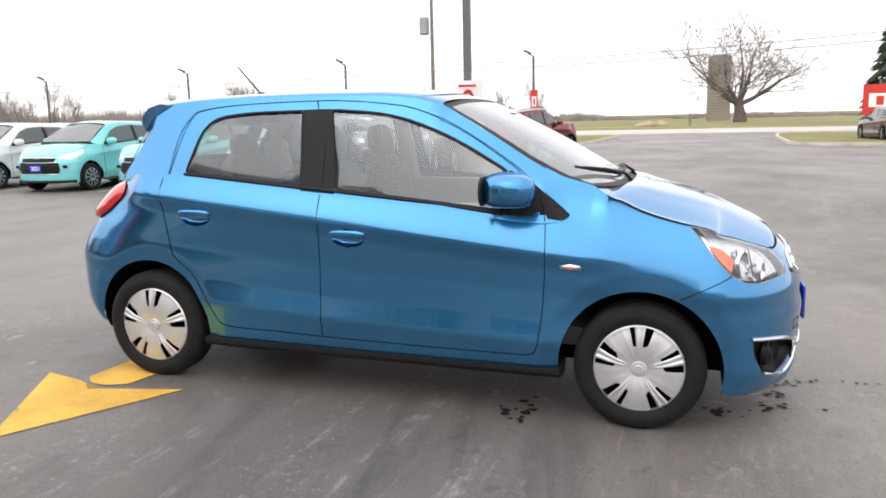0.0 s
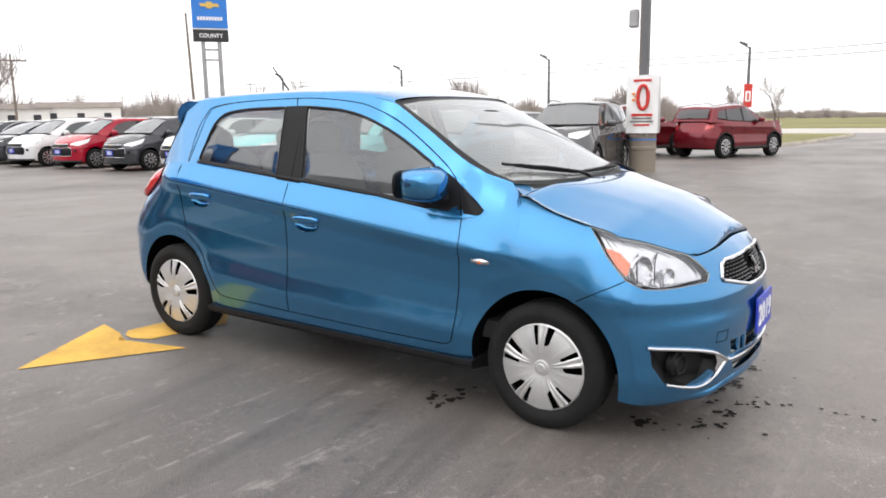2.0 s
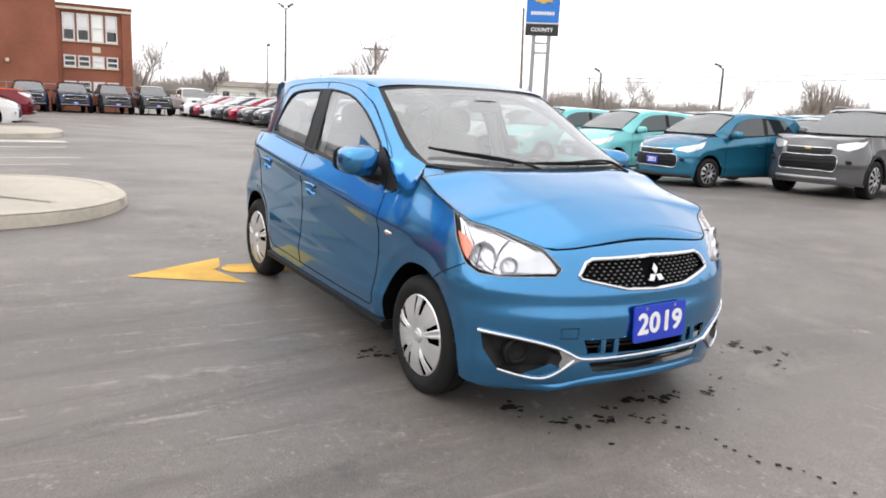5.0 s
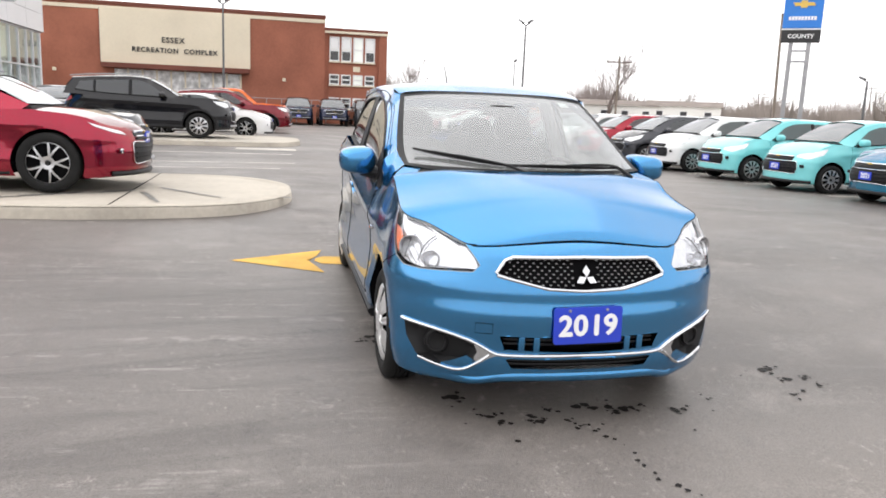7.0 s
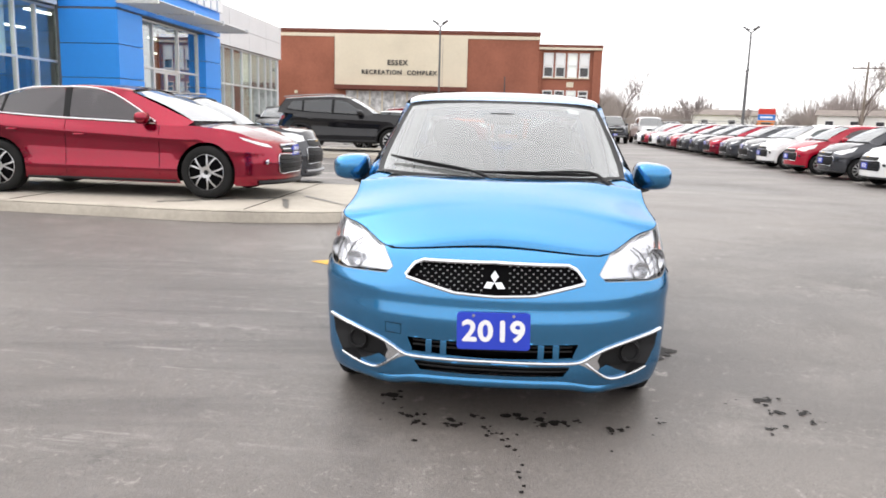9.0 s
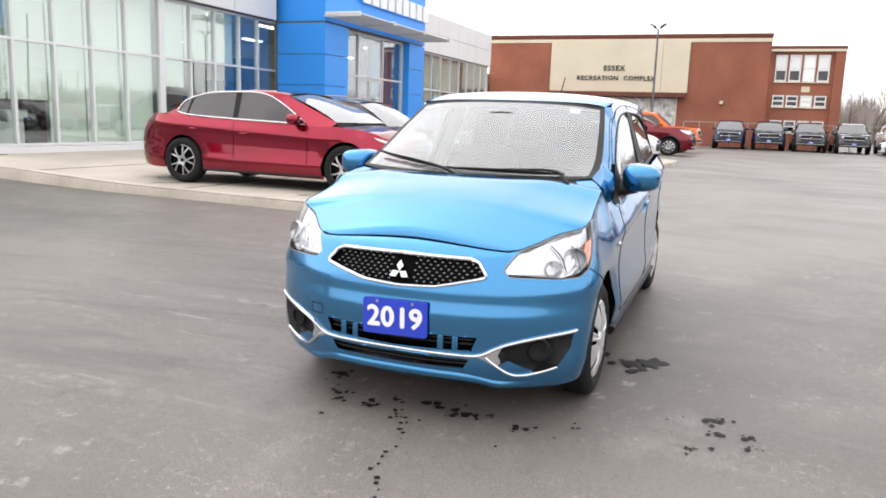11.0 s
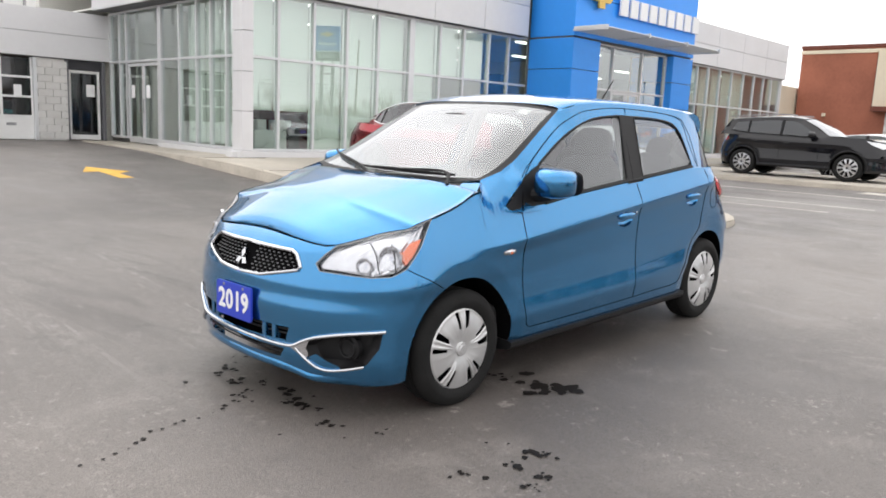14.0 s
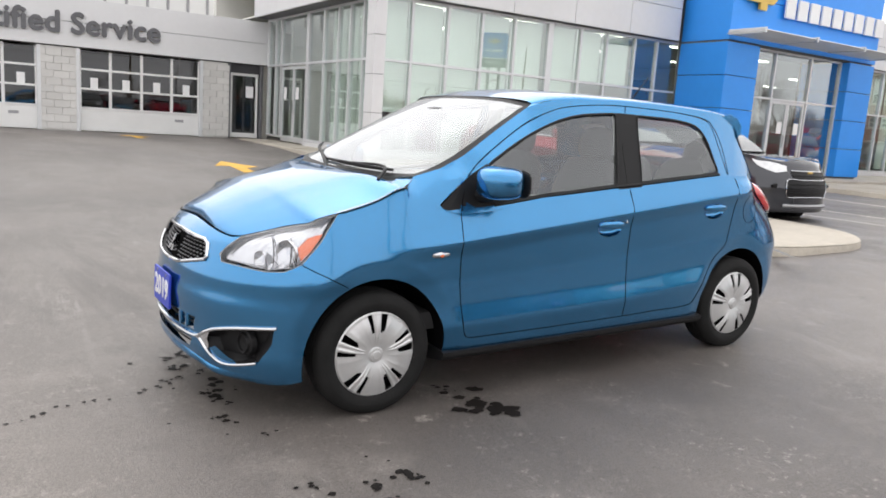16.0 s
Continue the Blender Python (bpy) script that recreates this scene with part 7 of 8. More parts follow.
def panels(parent, axis, a0, a1, fixed, z0, z1, na, nz, mat, thick=0.05, gap=0.012, name="panel"):
    """Cladding panels with open joints over a wall, facing +y or +x."""
    for i in range(na):
        for j in range(nz):
            u0, u1 = a0 + (a1 - a0) * i / na + gap / 2, a0 + (a1 - a0) * (i + 1) / na - gap / 2
            v0, v1 = z0 + (z1 - z0) * j / nz + gap / 2, z0 + (z1 - z0) * (j + 1) / nz - gap / 2
            lo, hi = min(u0, u1), max(u0, u1)
            if axis == "y":
                link(name, *box(lo, hi, fixed, fixed + thick, v0, v1, 0.006), mat, parent, smooth=False)
            else:
                link(name, *box(fixed, fixed + thick, lo, hi, v0, v1, 0.006), mat, parent, smooth=False)


def curtain(parent, axis, us, zs, fixed, thick=None, door=None):
    """A glazed wall: mullions at us, rails at zs, and one pane in each field."""
    lo, hi = min(us), max(us)

    def bx(name, u0, u1, z0, z1, d0, d1, mat, lab=""):
        g = box(u0, u1, fixed + d0, fixed + d1, z0, z1, 0.006) if axis == "y" else box(fixed + d0, fixed + d1, u0, u1, z0, z1, 0.006)
        return link(name, *g, mat, parent, lab, smooth=False)

    for u in us:
        w = 0.09 if thick and any(abs(u - t) < 0.01 for t in thick) else 0.032
        bx("mullion", u - w, u + w, zs[0], zs[-1], -0.06, 0.06, M["alu"], "aluminium mullion")
    for z in zs:
        bx("rail", lo + 0.033, hi - 0.033, z - 0.03, z + 0.03, -0.05, 0.05, M["alu"], "aluminium rail")
    su = sorted(us)
    for a, b in zip(su, su[1:]):
        for c, d in zip(zs, zs[1:]):
            if door and door[0] - 0.01 < a and b < door[1] + 0.01 and d < door[2] + 0.05:
                continue
            p = bx("pane", a + 0.033, b - 0.033, c + 0.031, d - 0.031, -0.006, 0.006, M["shop_glass"])
            p.visible_shadow = False


def glazed_door(parent, axis, u0, u1, z0, z1, fixed, leaves=2, name="glass_door", sheet="shop_glass", metal="alu"):
    d = empty(name)
    d.parent = parent

    def bx(nm, a, b, c, e, d0, d1, mat, lab=""):
        g = box(a, b, fixed + d0, fixed + d1, c, e, 0.005) if axis == "y" else box(fixed + d0, fixed + d1, a, b, c, e, 0.005)
        return link(nm, *g, mat, d, lab, smooth=False)

    w = (u1 - u0) / leaves
    for k in range(leaves):
        a, b = u0 + w * k + 0.01, u0 + w * (k + 1) - 0.01
        bx("stile", a, a + 0.07, z0, z1, -0.03, 0.03, M[metal])
        bx("stile", b - 0.07, b, z0, z1, -0.03, 0.03, M[metal])
        bx("rail", a + 0.071, b - 0.071, z0, z0 + 0.14, -0.03, 0.03, M[metal])
        bx("rail", a + 0.071, b - 0.071, z1 - 0.08, z1, -0.03, 0.03, M[metal])
        p = bx("pane", a + 0.071, b - 0.071, z0 + 0.141, z1 - 0.081, -0.005, 0.005, M[sheet])
        p.visible_shadow = False
        hx = b - 0.11 if k == 0 and leaves > 1 else a + 0.11
        pts = [(hx, 0.04), (hx, 0.09), (hx, 0.09), (hx, 0.04)]
        zz = [z0 + 0.85, z0 + 0.85, z0 + 1.2, z0 + 1.2]
        t = [(h, fixed + o, z) if axis == "y" else (fixed + o, h, z) for (h, o), z in zip(pts, zz)]
        link("pull_handle", *tube(t, 0.014, 8), M["steel"], d)
        bx("notice", a + 0.14, a + 0.38, z0 + 1.25, z0 + 1.6, 0.007, 0.009, M["sign_white"], "white paper notice")
    return d


def showroom():
    sh = tagged(empty("showroom_building"), "glass-fronted car showroom with grey cladding and a blue portal", "building")
    F0 = 0.34
    # floor, back walls, roof
    wallbox("interior_floor", -35.3, -5.62, -26, -12.42, 0.2, F0, M["floor_in"], sh)
    wallbox("back_wall", -35.4, -5.4, -26.3, -26, 0.2, 5.8, M["wall_in"], sh, "pale interior wall")
    wallbox("end_wall", -35.5, -35.4, -26.3, -12.2, 0.2, 5.8, M["grey_panel"], sh)
    wallbox("roof_deck", -35.4, -5.42, -26.3, -12.35, 5.55, 5.75, M["grey_panel"], sh)
    wallbox("ceiling", -35.3, -5.62, -25.9, -12.5, 4.3, 4.36, M["wall_in"], sh)
    wallbox("partition", -13.2, -13.0, -26, -15.5, F0, 4.28, M["wall_in"], sh)
    wallbox("partition", -24.0, -23.8, -26, -15.5, F0, 4.28, M["wall_in"], sh)
    wallbox("partition", -12.8, -5.9, -19.4, -19.2, F0, 4.28, M["wall_in"], sh)
    for x in (-8, -11, -14.5, -18, -22, -26, -30, -33.5):
        for y in (-14.5, -18, -22):
            link("strip_light", *box(x - 0.6, x + 0.6, y - 0.08, y + 0.08, 4.24, 4.29, 0.01), M["striplight"], sh, "lit ceiling strip light", smooth=False)
    # corner column
    panels(sh, "y", -5.42, -5.12, -12.50, 0.5, 4.0, 1, 4, M["grey_panel"], 0.42, 0.014, "column_panel")
    wallbox("column_core", -5.40, -5.15, -12.48, -12.12, 0.36, 5.5, M["dark_panel"], sh)
    wallbox("plinth", -5.5, -5.06, -12.68, -12.04, 0.2, 0.5, M["grey_panel"], sh)
    # facade
    us = [-5.46, -6.21, -7.2, -8.2, -9.21, -10.38, -11.45, -12.41, -13.5, -14.4, -15.4]
    curtain(sh, "y", us, [0.50, 2.60, 4.02], -12.35, thick=[-10.38])
    wallbox("plinth", -15.5, -4.95, -12.45, -12.2, 0.2, 0.46, M["grey_panel"], sh, "grey stone plinth")
    wallbox("fascia_core", -15.0, -5.0, -12.6, -12.14, 4.06, 5.78, M["dark_panel"], sh)
    panels(sh, "y", -15.0, -4.9, -12.12, 4.06, 5.85, 5, 2, M["grey_panel"], 0.06, 0.014, "fascia_panel")
    wallbox("fascia_core", -5.5, -5.05, -20.1, -12.65, 4.06, 5.78, M["dark_panel"], sh)
    panels(sh, "x", -20.15, -12.1, -5.03, 4.06, 5.85, 4, 2, M["grey_panel"], 0.06, 0.014, "fascia_panel")
    # side wall with the entrance
    us = [-12.54, -13.35, -14.1, -14.82, -15.74, -16.86, -18.98, -19.45, -20.12]
    curtain(sh, "x", us, [0.50, 2.64, 4.02], -5.5, thick=[-16.86], door=(-18.98, -16.86, 2.64))
    wallbox("plinth", -5.62, -5.35, -16.8, -12.7, 0.2, 0.46, M["grey_panel"], sh)
    glazed_door(sh, "x", -18.9, -16.95, 0.38, 2.58, -5.5, 2, "entrance_door")
    # roller blinds hang behind the first bays
    for a, b, z0 in ((-5.62, -6.19, 1.42), (-6.23, -7.18, 1.42), (-7.22, -8.18, 0.52), (-8.22, -9.19, 0.52), (-9.23, -10.28, 0.52), (-10.48, -11.43, 1.9), (-11.47, -12.39, 2.66), (-12.43, -13.48, 2.66)):
        link("roller_blind", *box(b, a, -12.56, -12.55, z0, 3.98, 0.002), M["blind"], sh, "pale roller blind", smooth=False)
    # added pale sheets imitate the sky reflected in the right wing's glass
    for k in range(8):
        a = -22.9 - 1.05 * k
        link("roller_blind", *box(a - 1.0, a - 0.05, -12.42, -12.41, 0.6 if k % 3 else 2.66, 4.1, 0.002), M["blind"], sh, smooth=False)
    for a, b in ((-12.75, -13.33), (-13.37, -14.08), (-14.12, -14.80), (-14.84, -15.72)):
        link("roller_blind", *box(-5.72, -5.71, b, a, 0.55, 3.98, 0.002), M["blind"], sh, smooth=False)
    # things in the bays
    for x, y, w, h, mt in ((-6.3, -13.05, 0.9, 0.62, "white_paint"), (-7.0, -13.1, 0.3, 0.7, "dark_in"), (-7.15, -13.75, 1.5, 1.15, "maroon"), (-14.6, -13.8, 0.9, 1.9, "dark_in"), (-13.9, -14.2, 0.5, 1.4, "sign_blue"), (-11.4, -15.0, 0.8, 2.1, "wall_in"), (-14.9, -13.2, 0.25, 2.6, "dark_in")):
        tagged(link("display_unit", *box(x - w / 2, x + w / 2, y - 0.3, y + 0.3, F0, F0 + h, 0.03), M[mt]), "showroom display unit standing behind the glass", "furniture")
    for x in (-6.15, -6.6, -6.85):
        tagged(link("paper_stack", *box(x - 0.12, x + 0.12, -13.15, -12.9, F0 + 0.622, F0 + 0.86, 0.02), M["sign_white"]), "white papers stacked on the counter behind the glass", "paper")
    # right wing
    us = [-22.8, -24.0, -25.2, -26.4, -27.4, -28.5, -29.7, -30.9, -32.05, -33.15, -34.1, -35.1]
    curtain(sh, "y", us, [0.50, 2.60, 4.18], -12.2)
    wallbox("plinth", -35.5, -22.75, -12.35, -12.1, 0.2, 0.46, M["grey_panel"], sh)
    wallbox("fascia_core", -35.5, -22.72, -12.5, -12.1, 4.22, 5.78, M["dark_panel"], sh)
    panels(sh, "y", -35.4, -22.74, -12.08, 4.22, 5.88, 5, 2, M["grey_panel"], 0.06, 0.014, "fascia_panel")
    # blue portal
    po = empty("portal")
    po.parent = sh
    PF = -10.55
    for x0, x1 in ((-16.65, -15.25), (-22.70, -21.30)):
        wallbox("pier", x0 + 0.03, x1 - 0.03, -12.3, PF - 0.05, 0.3, 7.4, M["dark_panel"], po)
        panels(po, "y", x1, x0, PF - 0.03, 0.36, 4.02, 1, 4, M["blue_panel"], 0.06, 0.02, "blue_panel")
        panels(po, "x", -12.2, PF, x1 - 0.03, 0.36, 4.02, 1, 4, M["blue_panel"], 0.045, 0.02, "blue_panel")
        panels(po, "x", -12.2, PF, x0 - 0.02, 0.36, 4.02, 1, 4, M["blue_panel"], 0.045, 0.02, "blue_panel")
    wallbox("lintel", -22.65, -15.3, -12.3, PF - 0.07, 4.04, 7.6, M["dark_panel"], po)
    panels(po, "y", -15.25, -22.70, PF - 0.05, 4.06, 7.65, 3, 3, M["blue_panel"], 0.08, 0.02, "blue_panel")
    panels(po, "x", -12.2, PF, -15.30, 4.06, 7.65, 1, 3, M["blue_panel"], 0.05, 0.02, "blue_panel")
    panels(po, "x", -12.2, PF, -22.71, 4.06, 7.65, 1, 3, M["blue_panel"], 0.05, 0.02, "blue_panel")
    curtain(sh, "y", [-16.70, -17.85, -19.65, -21.25], [0.36, 2.62, 4.0], PF - 0.28, door=(-19.65, -17.85, 2.62))
    glazed_door(sh, "y", -19.6, -17.9, 0.36, 2.58, PF - 0.28, 2, "portal_door")
    # louvred canopy
    ca = empty("canopy")
    ca.parent = sh
    for k in range(7):
        y = -10.42 + 0.17 * k
        link("louvre", *moved(box(-22.3, -15.1, -0.07, 0.07, -0.012, 0.012, 0.004), Matrix.Translation((0, y, 4.22)) @ Matrix.Rotation(radians(25), 4, "X")), M["alu"], ca, smooth=False)
    for x in (-15.15, -17.5, -19.9, -22.25):
        link("canopy_bracket", *box(x - 0.03, x + 0.03, -10.46, -9.3, 4.16, 4.30, 0.005), M["alu"], ca, smooth=False)
    # brand name and badge as plain shapes
    sg = tagged(empty("portal_sign"), "white raised sign blocks with a gold badge on the portal", "sign")
    for k in range(9):
        x = -17.42 - 0.596 * k
        link("sign_block", *box(x - 0.456, x, -10.44, -10.37, 4.90, 5.47, 0.02), M["sign_white"], sg, smooth=False)
    bd = prism(rounded([(a * 1.036 - 0.098, c * 1.036 - 0.046) for a, c in ((-15.0, 5.02), (-15.3, 5.22), (-15.55, 5.22), (-15.55, 5.4), (-15.85, 5.4), (-15.85, 5.22), (-16.3, 5.22), (-16.1, 5.02), (-15.85, 5.02), (-15.85, 4.84), (-15.55, 4.84), (-15.55, 5.02))], 0.02, 2), -10.44, -10.36, "xz")
    link("sign_badge", *bd, M["sign_gold"], sg, "plain gold badge", smooth=False)
    return sh


showroom()


def service_wing():
    sv = tagged(empty("service_wing"), "white block service wing with two glazed garage doors", "building")
    Y, G = -20.2, 0.34
    doors = [(-3.4, 0.0), (0.98, 4.4), (5.4, 8.8)]
    wallbox("back_wall", -5.4, 14.0, -32.0, -31.7, 0.2, 4.0, M["wall_in"], sv)
    wallbox("end_wall", 13.8, 14.0, -31.7, -20.5, 0.2, 3.9, M["white_block"], sv)
    wallbox("side_wall", -5.6, -5.4, -31.7, -20.5, 0.2, 3.9, M["wall_in"], sv)
    wallbox("bay_floor", -5.4, 13.8, -31.7, -20.4, 0.2, 0.33, M["concrete"], sv)
    wallbox("roof_deck", -5.6, 14.0, -32, -20.45, 3.85, 3.97, M["dark_panel"], sv)
    # painted blocks on the piers, laid in courses
    for x0, x1 in ((-4.25, -3.42), (0.02, 0.96), (4.42, 5.38), (8.82, 12.0)):
        wallbox("pier", x0, x1, Y - 0.3, Y - 0.02, 0.2, 2.62, M["white_block"], sv)
        z = 0.36
        r = 0
        while z < 2.55:
            w = 0.40
            u = x0 - (w / 2 if r % 2 else 0)
            while u < x1 - 0.02:
                a, b = max(u, x0), min(u + w - 0.012, x1)
                if b - a > 0.05:
                    link("block", *box(a, b, Y - 0.02, Y + 0.012, z, z + 0.188, 0.006), M["white_block"], sv, smooth=False)
                u += w
            z += 0.2
            r += 1
    wallbox("fascia_core", -5.4, 14.0, Y - 0.3, Y - 0.02, 2.63, 3.95, M["dark_panel"], sv)
    panels(sv, "y", 14.0, -5.45, Y, 2.64, 3.97, 7, 2, M["grey_panel"], 0.06, 0.014, "fascia_panel")
    for x0, x1 in doors:
        d = empty("garage_door")
        d.parent = sv
        link("bottom_panel", *box(x0 + 0.02, x1 - 0.02, Y - 0.14, Y - 0.09, G, 0.98, 0.01), M["white_paint"], d, "white lower panel", smooth=False)
        cols = 4
        for r, (z0, z1) in enumerate(((0.98, 1.52), (1.52, 2.06), (2.06, 2.60))):
            for c in range(cols):
                a, b = x0 + (x1 - x0) * c / cols, x0 + (x1 - x0) * (c + 1) / cols
                link("pane", *box(a + 0.04, b - 0.04, Y - 0.12, Y - 0.11, z0 + 0.03, z1 - 0.03), M["shop_dark"], d, smooth=False)
                if r == 1:
                    link("notice", *box((a + b) / 2 - 0.1, (a + b) / 2 + 0.1, Y - 0.108, Y - 0.106, z0 + 0.02, z0 + 0.32), M["sign_white"], d, "white paper notice", smooth=False)
            link("rail", *box(x0 + 0.02, x1 - 0.02, Y - 0.14, Y - 0.09, z0 - 0.03, z0 + 0.03, 0.008), M["white_paint"], d, smooth=False)
        for c in range(cols + 1):
            a = x0 + (x1 - x0) * c / cols
            a = min(max(a, x0 + 0.05), x1 - 0.05)
            link("stile", *box(a - 0.04, a + 0.04, Y - 0.145, Y - 0.092, 1.0, 2.6, 0.008), M["white_paint"], d, smooth=False)
        for a in (x0, x1):
            link("door_jamb", *box(a - 0.05, a + 0.05, Y - 0.2, Y + 0.02, G - 0.05, 2.62, 0.008), M["alu"], d, smooth=False)
        link("vent", *box(x0 + 0.5, x0 + 0.75, Y - 0.09, Y - 0.08, 0.72, 0.80, 0.004), M["steel"], d, smooth=False)
    # service door
    glazed_door(sv, "y", -5.2, -4.3, G + 0.02, 2.35, Y - 0.12, 1, "service_door", "shop_dark", "white_paint")
    wallbox("door_void", -5.25, -4.26, -20.9, -20.6, G, 2.6, M["dark_in"], sv)
    wallbox("transom", -5.28, -4.25, Y - 0.2, Y - 0.05, 2.36, 2.62, M["dark_in"], sv)
    for x in (-5.28, -4.25):
        wallbox("door_jamb", x - 0.05, x + 0.05, Y - 0.2, Y + 0.0, G, 2.62, M["dark_panel"], sv)
    sg = tagged(empty("service_sign"), "dark grey raised letters reading Certified Service", "sign")
    lettering("Certified Service", 0.80, 0.03, 1.02, 0.026, Matrix.Translation((0.62, Y + 0.10, 3.24)) @ Matrix.Rotation(radians(180), 4, "Z") @ Matrix.Rotation(radians(90), 4, "X"), M["letter_grey"], sg)
    # a taller ribbed wall stands behind
    up = tagged(empty("upper_building"), "taller white ribbed wall behind the service wing", "building")
    link("wall", *box(-12, 3.5, -30.2, -29.9, 3.9, 7.4, 0.01), M["white_paint"], up, smooth=False)
    for k in range(20):
        x = -11.7 + 0.8 * k
        link("rib", *box(x - 0.05, x + 0.05, -29.9, -29.84, 3.9, 7.4, 0.01), M["steel"], up, smooth=False)


M["shop_dark"] = glass("garage_glass", (0.30, 0.28, 0.26), 0.07)
service_wing()


# ---------------------------------------------------------------- recreation hall
def recreation_hall():
    rc = tagged(empty("recreation_hall"), "red brick recreation hall with a large cream sign panel", "building")
    X = -56.0
    wallbox("wall", X - 16, X, -18.95, 2.5, -0.1, 8.05, M["brick"], rc, "red brick wall")
    wallbox("cornice", X - 0.05, X + 0.06, -19.0, 2.52, 7.62, 7.88, M["cream"], rc, "cream stone band")
    wallbox("parapet", X - 0.3, X + 0.10, -19.0, 2.55, 8.0, 8.22, M["brick_dark"], rc)
    wallbox("sign_panel", X, X + 0.16, -13.74, -3.12, 3.88, 7.74, M["cream"], rc, "cream sign panel")
    for k in range(1, 3):
        y = -13.74 + (10.62) * (0.0 if k == 1 else 0.815)
        wallbox("panel_joint", X + 0.16, X + 0.165, y - 0.01, y + 0.01, 3.9, 7.72, M["letter_grey"], rc)
    for body, y, z, s in (("ESSEX", -8.69, 5.66, 0.55), ("RECREATION  COMPLEX", -8.55, 4.90, 0.475)):
        sg = tagged(empty("hall_sign"), f"black letters reading {' '.join(body.split())} on a cream panel", "sign")
        lettering(body, s, 0.03, 1.18, 0.012, Matrix.Translation((X + 0.19, y, z)) @ Matrix.Rotation(radians(90), 4, "Z") @ Matrix.Rotation(radians(90), 4, "X"), M["sign_black"], sg)
    # the papered shop front below
    n = 9
    for k in range(n):
        y0, y1 = -12.9 + 9.06 * k / n, -12.9 + 9.06 * (k + 1) / n
        link("window", *box(X - 0.02, X + 0.03, y0 + 0.06, y1 - 0.06, 0.5, 3.45, 0.01), M["paper"], rc, "window covered in black and white drawings", smooth=False)
        link("mullion", *box(X, X + 0.07, y1 - 0.06, y1 + 0.06, 0.3, 3.5, 0.01), M["cream"], rc, smooth=False)
    wallbox("canopy", X, X + 0.9, -13.6, -3.2, 3.52, 3.86, M["brick_dark"], rc)
    for y in (-16.9, -0.6):
        link("wall_lamp", *box(X, X + 0.2, y - 0.12, y + 0.12, 3.1, 3.35, 0.03), M["cream"], rc, smooth=False)
    # school wing
    sc = tagged(empty("school_wing"), "three-storey red brick school wing with white windows", "building")
    wallbox("wall", X - 14, X - 0.4, 2.5, 7.4, -0.1, 7.2, M["brick"], sc, "red brick wall")
    wallbox("pilaster", X - 0.4, X - 0.2, 6.75, 7.4, -0.1, 6.95, M["brick"], sc)
    wallbox("pilaster", X - 0.4, X - 0.2, 2.5, 2.72, -0.1, 6.95, M["brick"], sc)
    wallbox("cornice", X - 0.42, X - 0.1, 2.45, 7.45, 6.95, 7.12, M["cream"], sc, "cream stone cornice")
    wallbox("parapet", X - 0.6, X - 0.2, 2.45, 7.45, 7.12, 7.35, M["brick_dark"], sc)
    for z0, z1, blind in ((4.85, 6.72, 0.55), (3.05, 3.85, 0.0), (1.2, 2.05, 0.0)):
        for k in range(4):
            y0 = 2.88 + 0.93 * k
            wn = empty("window")
            wn.parent = sc
            link("window_frame", *join(box(X - 0.40, X - 0.32, y0, y0 + 0.08, z0, z1, 0.01), box(X - 0.40, X - 0.32, y0 + 0.70, y0 + 0.78, z0, z1, 0.01), box(X - 0.40, X - 0.32, y0 + 0.08, y0 + 0.70, z1 - 0.09, z1, 0.01), box(X - 0.40, X - 0.32, y0 + 0.08, y0 + 0.70, z0, z0 + 0.09, 0.01), box(X - 0.40, X - 0.33, y0 + 0.08, y0 + 0.70, (z0 + z1) / 2 - 0.05, (z0 + z1) / 2 + 0.05, 0.01)), M["white_paint"], wn, "white sash frame", smooth=False)
            link("pane", *box(X - 0.395, X - 0.385, y0 + 0.08, y0 + 0.70, z0 + 0.09, z1 - 0.09), M["shop_dark"] if k != 2 else M["blind"], wn, smooth=False)
            if blind and k != 2:
                link("blind", *box(X - 0.38, X - 0.37, y0 + 0.09, y0 + 0.69, z1 - 0.09 - (z1 - z0) * blind, z1 - 0.1), M["sign_white"], wn, "white blind", smooth=False)
            link("window_sill", *box(X - 0.40, X - 0.26, y0 - 0.05, y0 + 0.83, z0 - 0.1, z0 - 0.01, 0.01), M["cream"], wn, smooth=False)
    link("plaque", *box(X - 0.40, X - 0.36, 4.75, 5.3, 4.1, 4.5, 0.01), M["cream"], sc, smooth=False)
    # chain-link fence and the low annex beside the hall
    fe = tagged(empty("fence"), "low wire fence before the recreation hall", "fence")
    for k in range(22):
        y = -3.0 + 1.1 * k
        link("post", *tube([(X + 2.2, y, 0), (X + 2.2, y, 1.75)], 0.03, 6), M["steel"], fe)
    link("top_rail", *tube([(X + 2.2, -3, 1.75), (X + 2.2, 20.1, 1.75)], 0.025, 6), M["steel"], fe)
    tagged(link("annex", *box(X - 3, X + 5.5, -26.5, -19.1, -0.1, 5.2, 0.05), M["cream"], smooth=False), "low tan annex between showroom and hall", "building")


M["brick_dark"] = material("dark_brick_band", (0.15, 0.05, 0.035), 0.9, 0, 0.2, 0.5, 0.3, 12)
M["paper"] = material("papered_glass", (0.62, 0.62, 0.60), 0.7, 0, 0.75, 2.2)
recreation_hall()


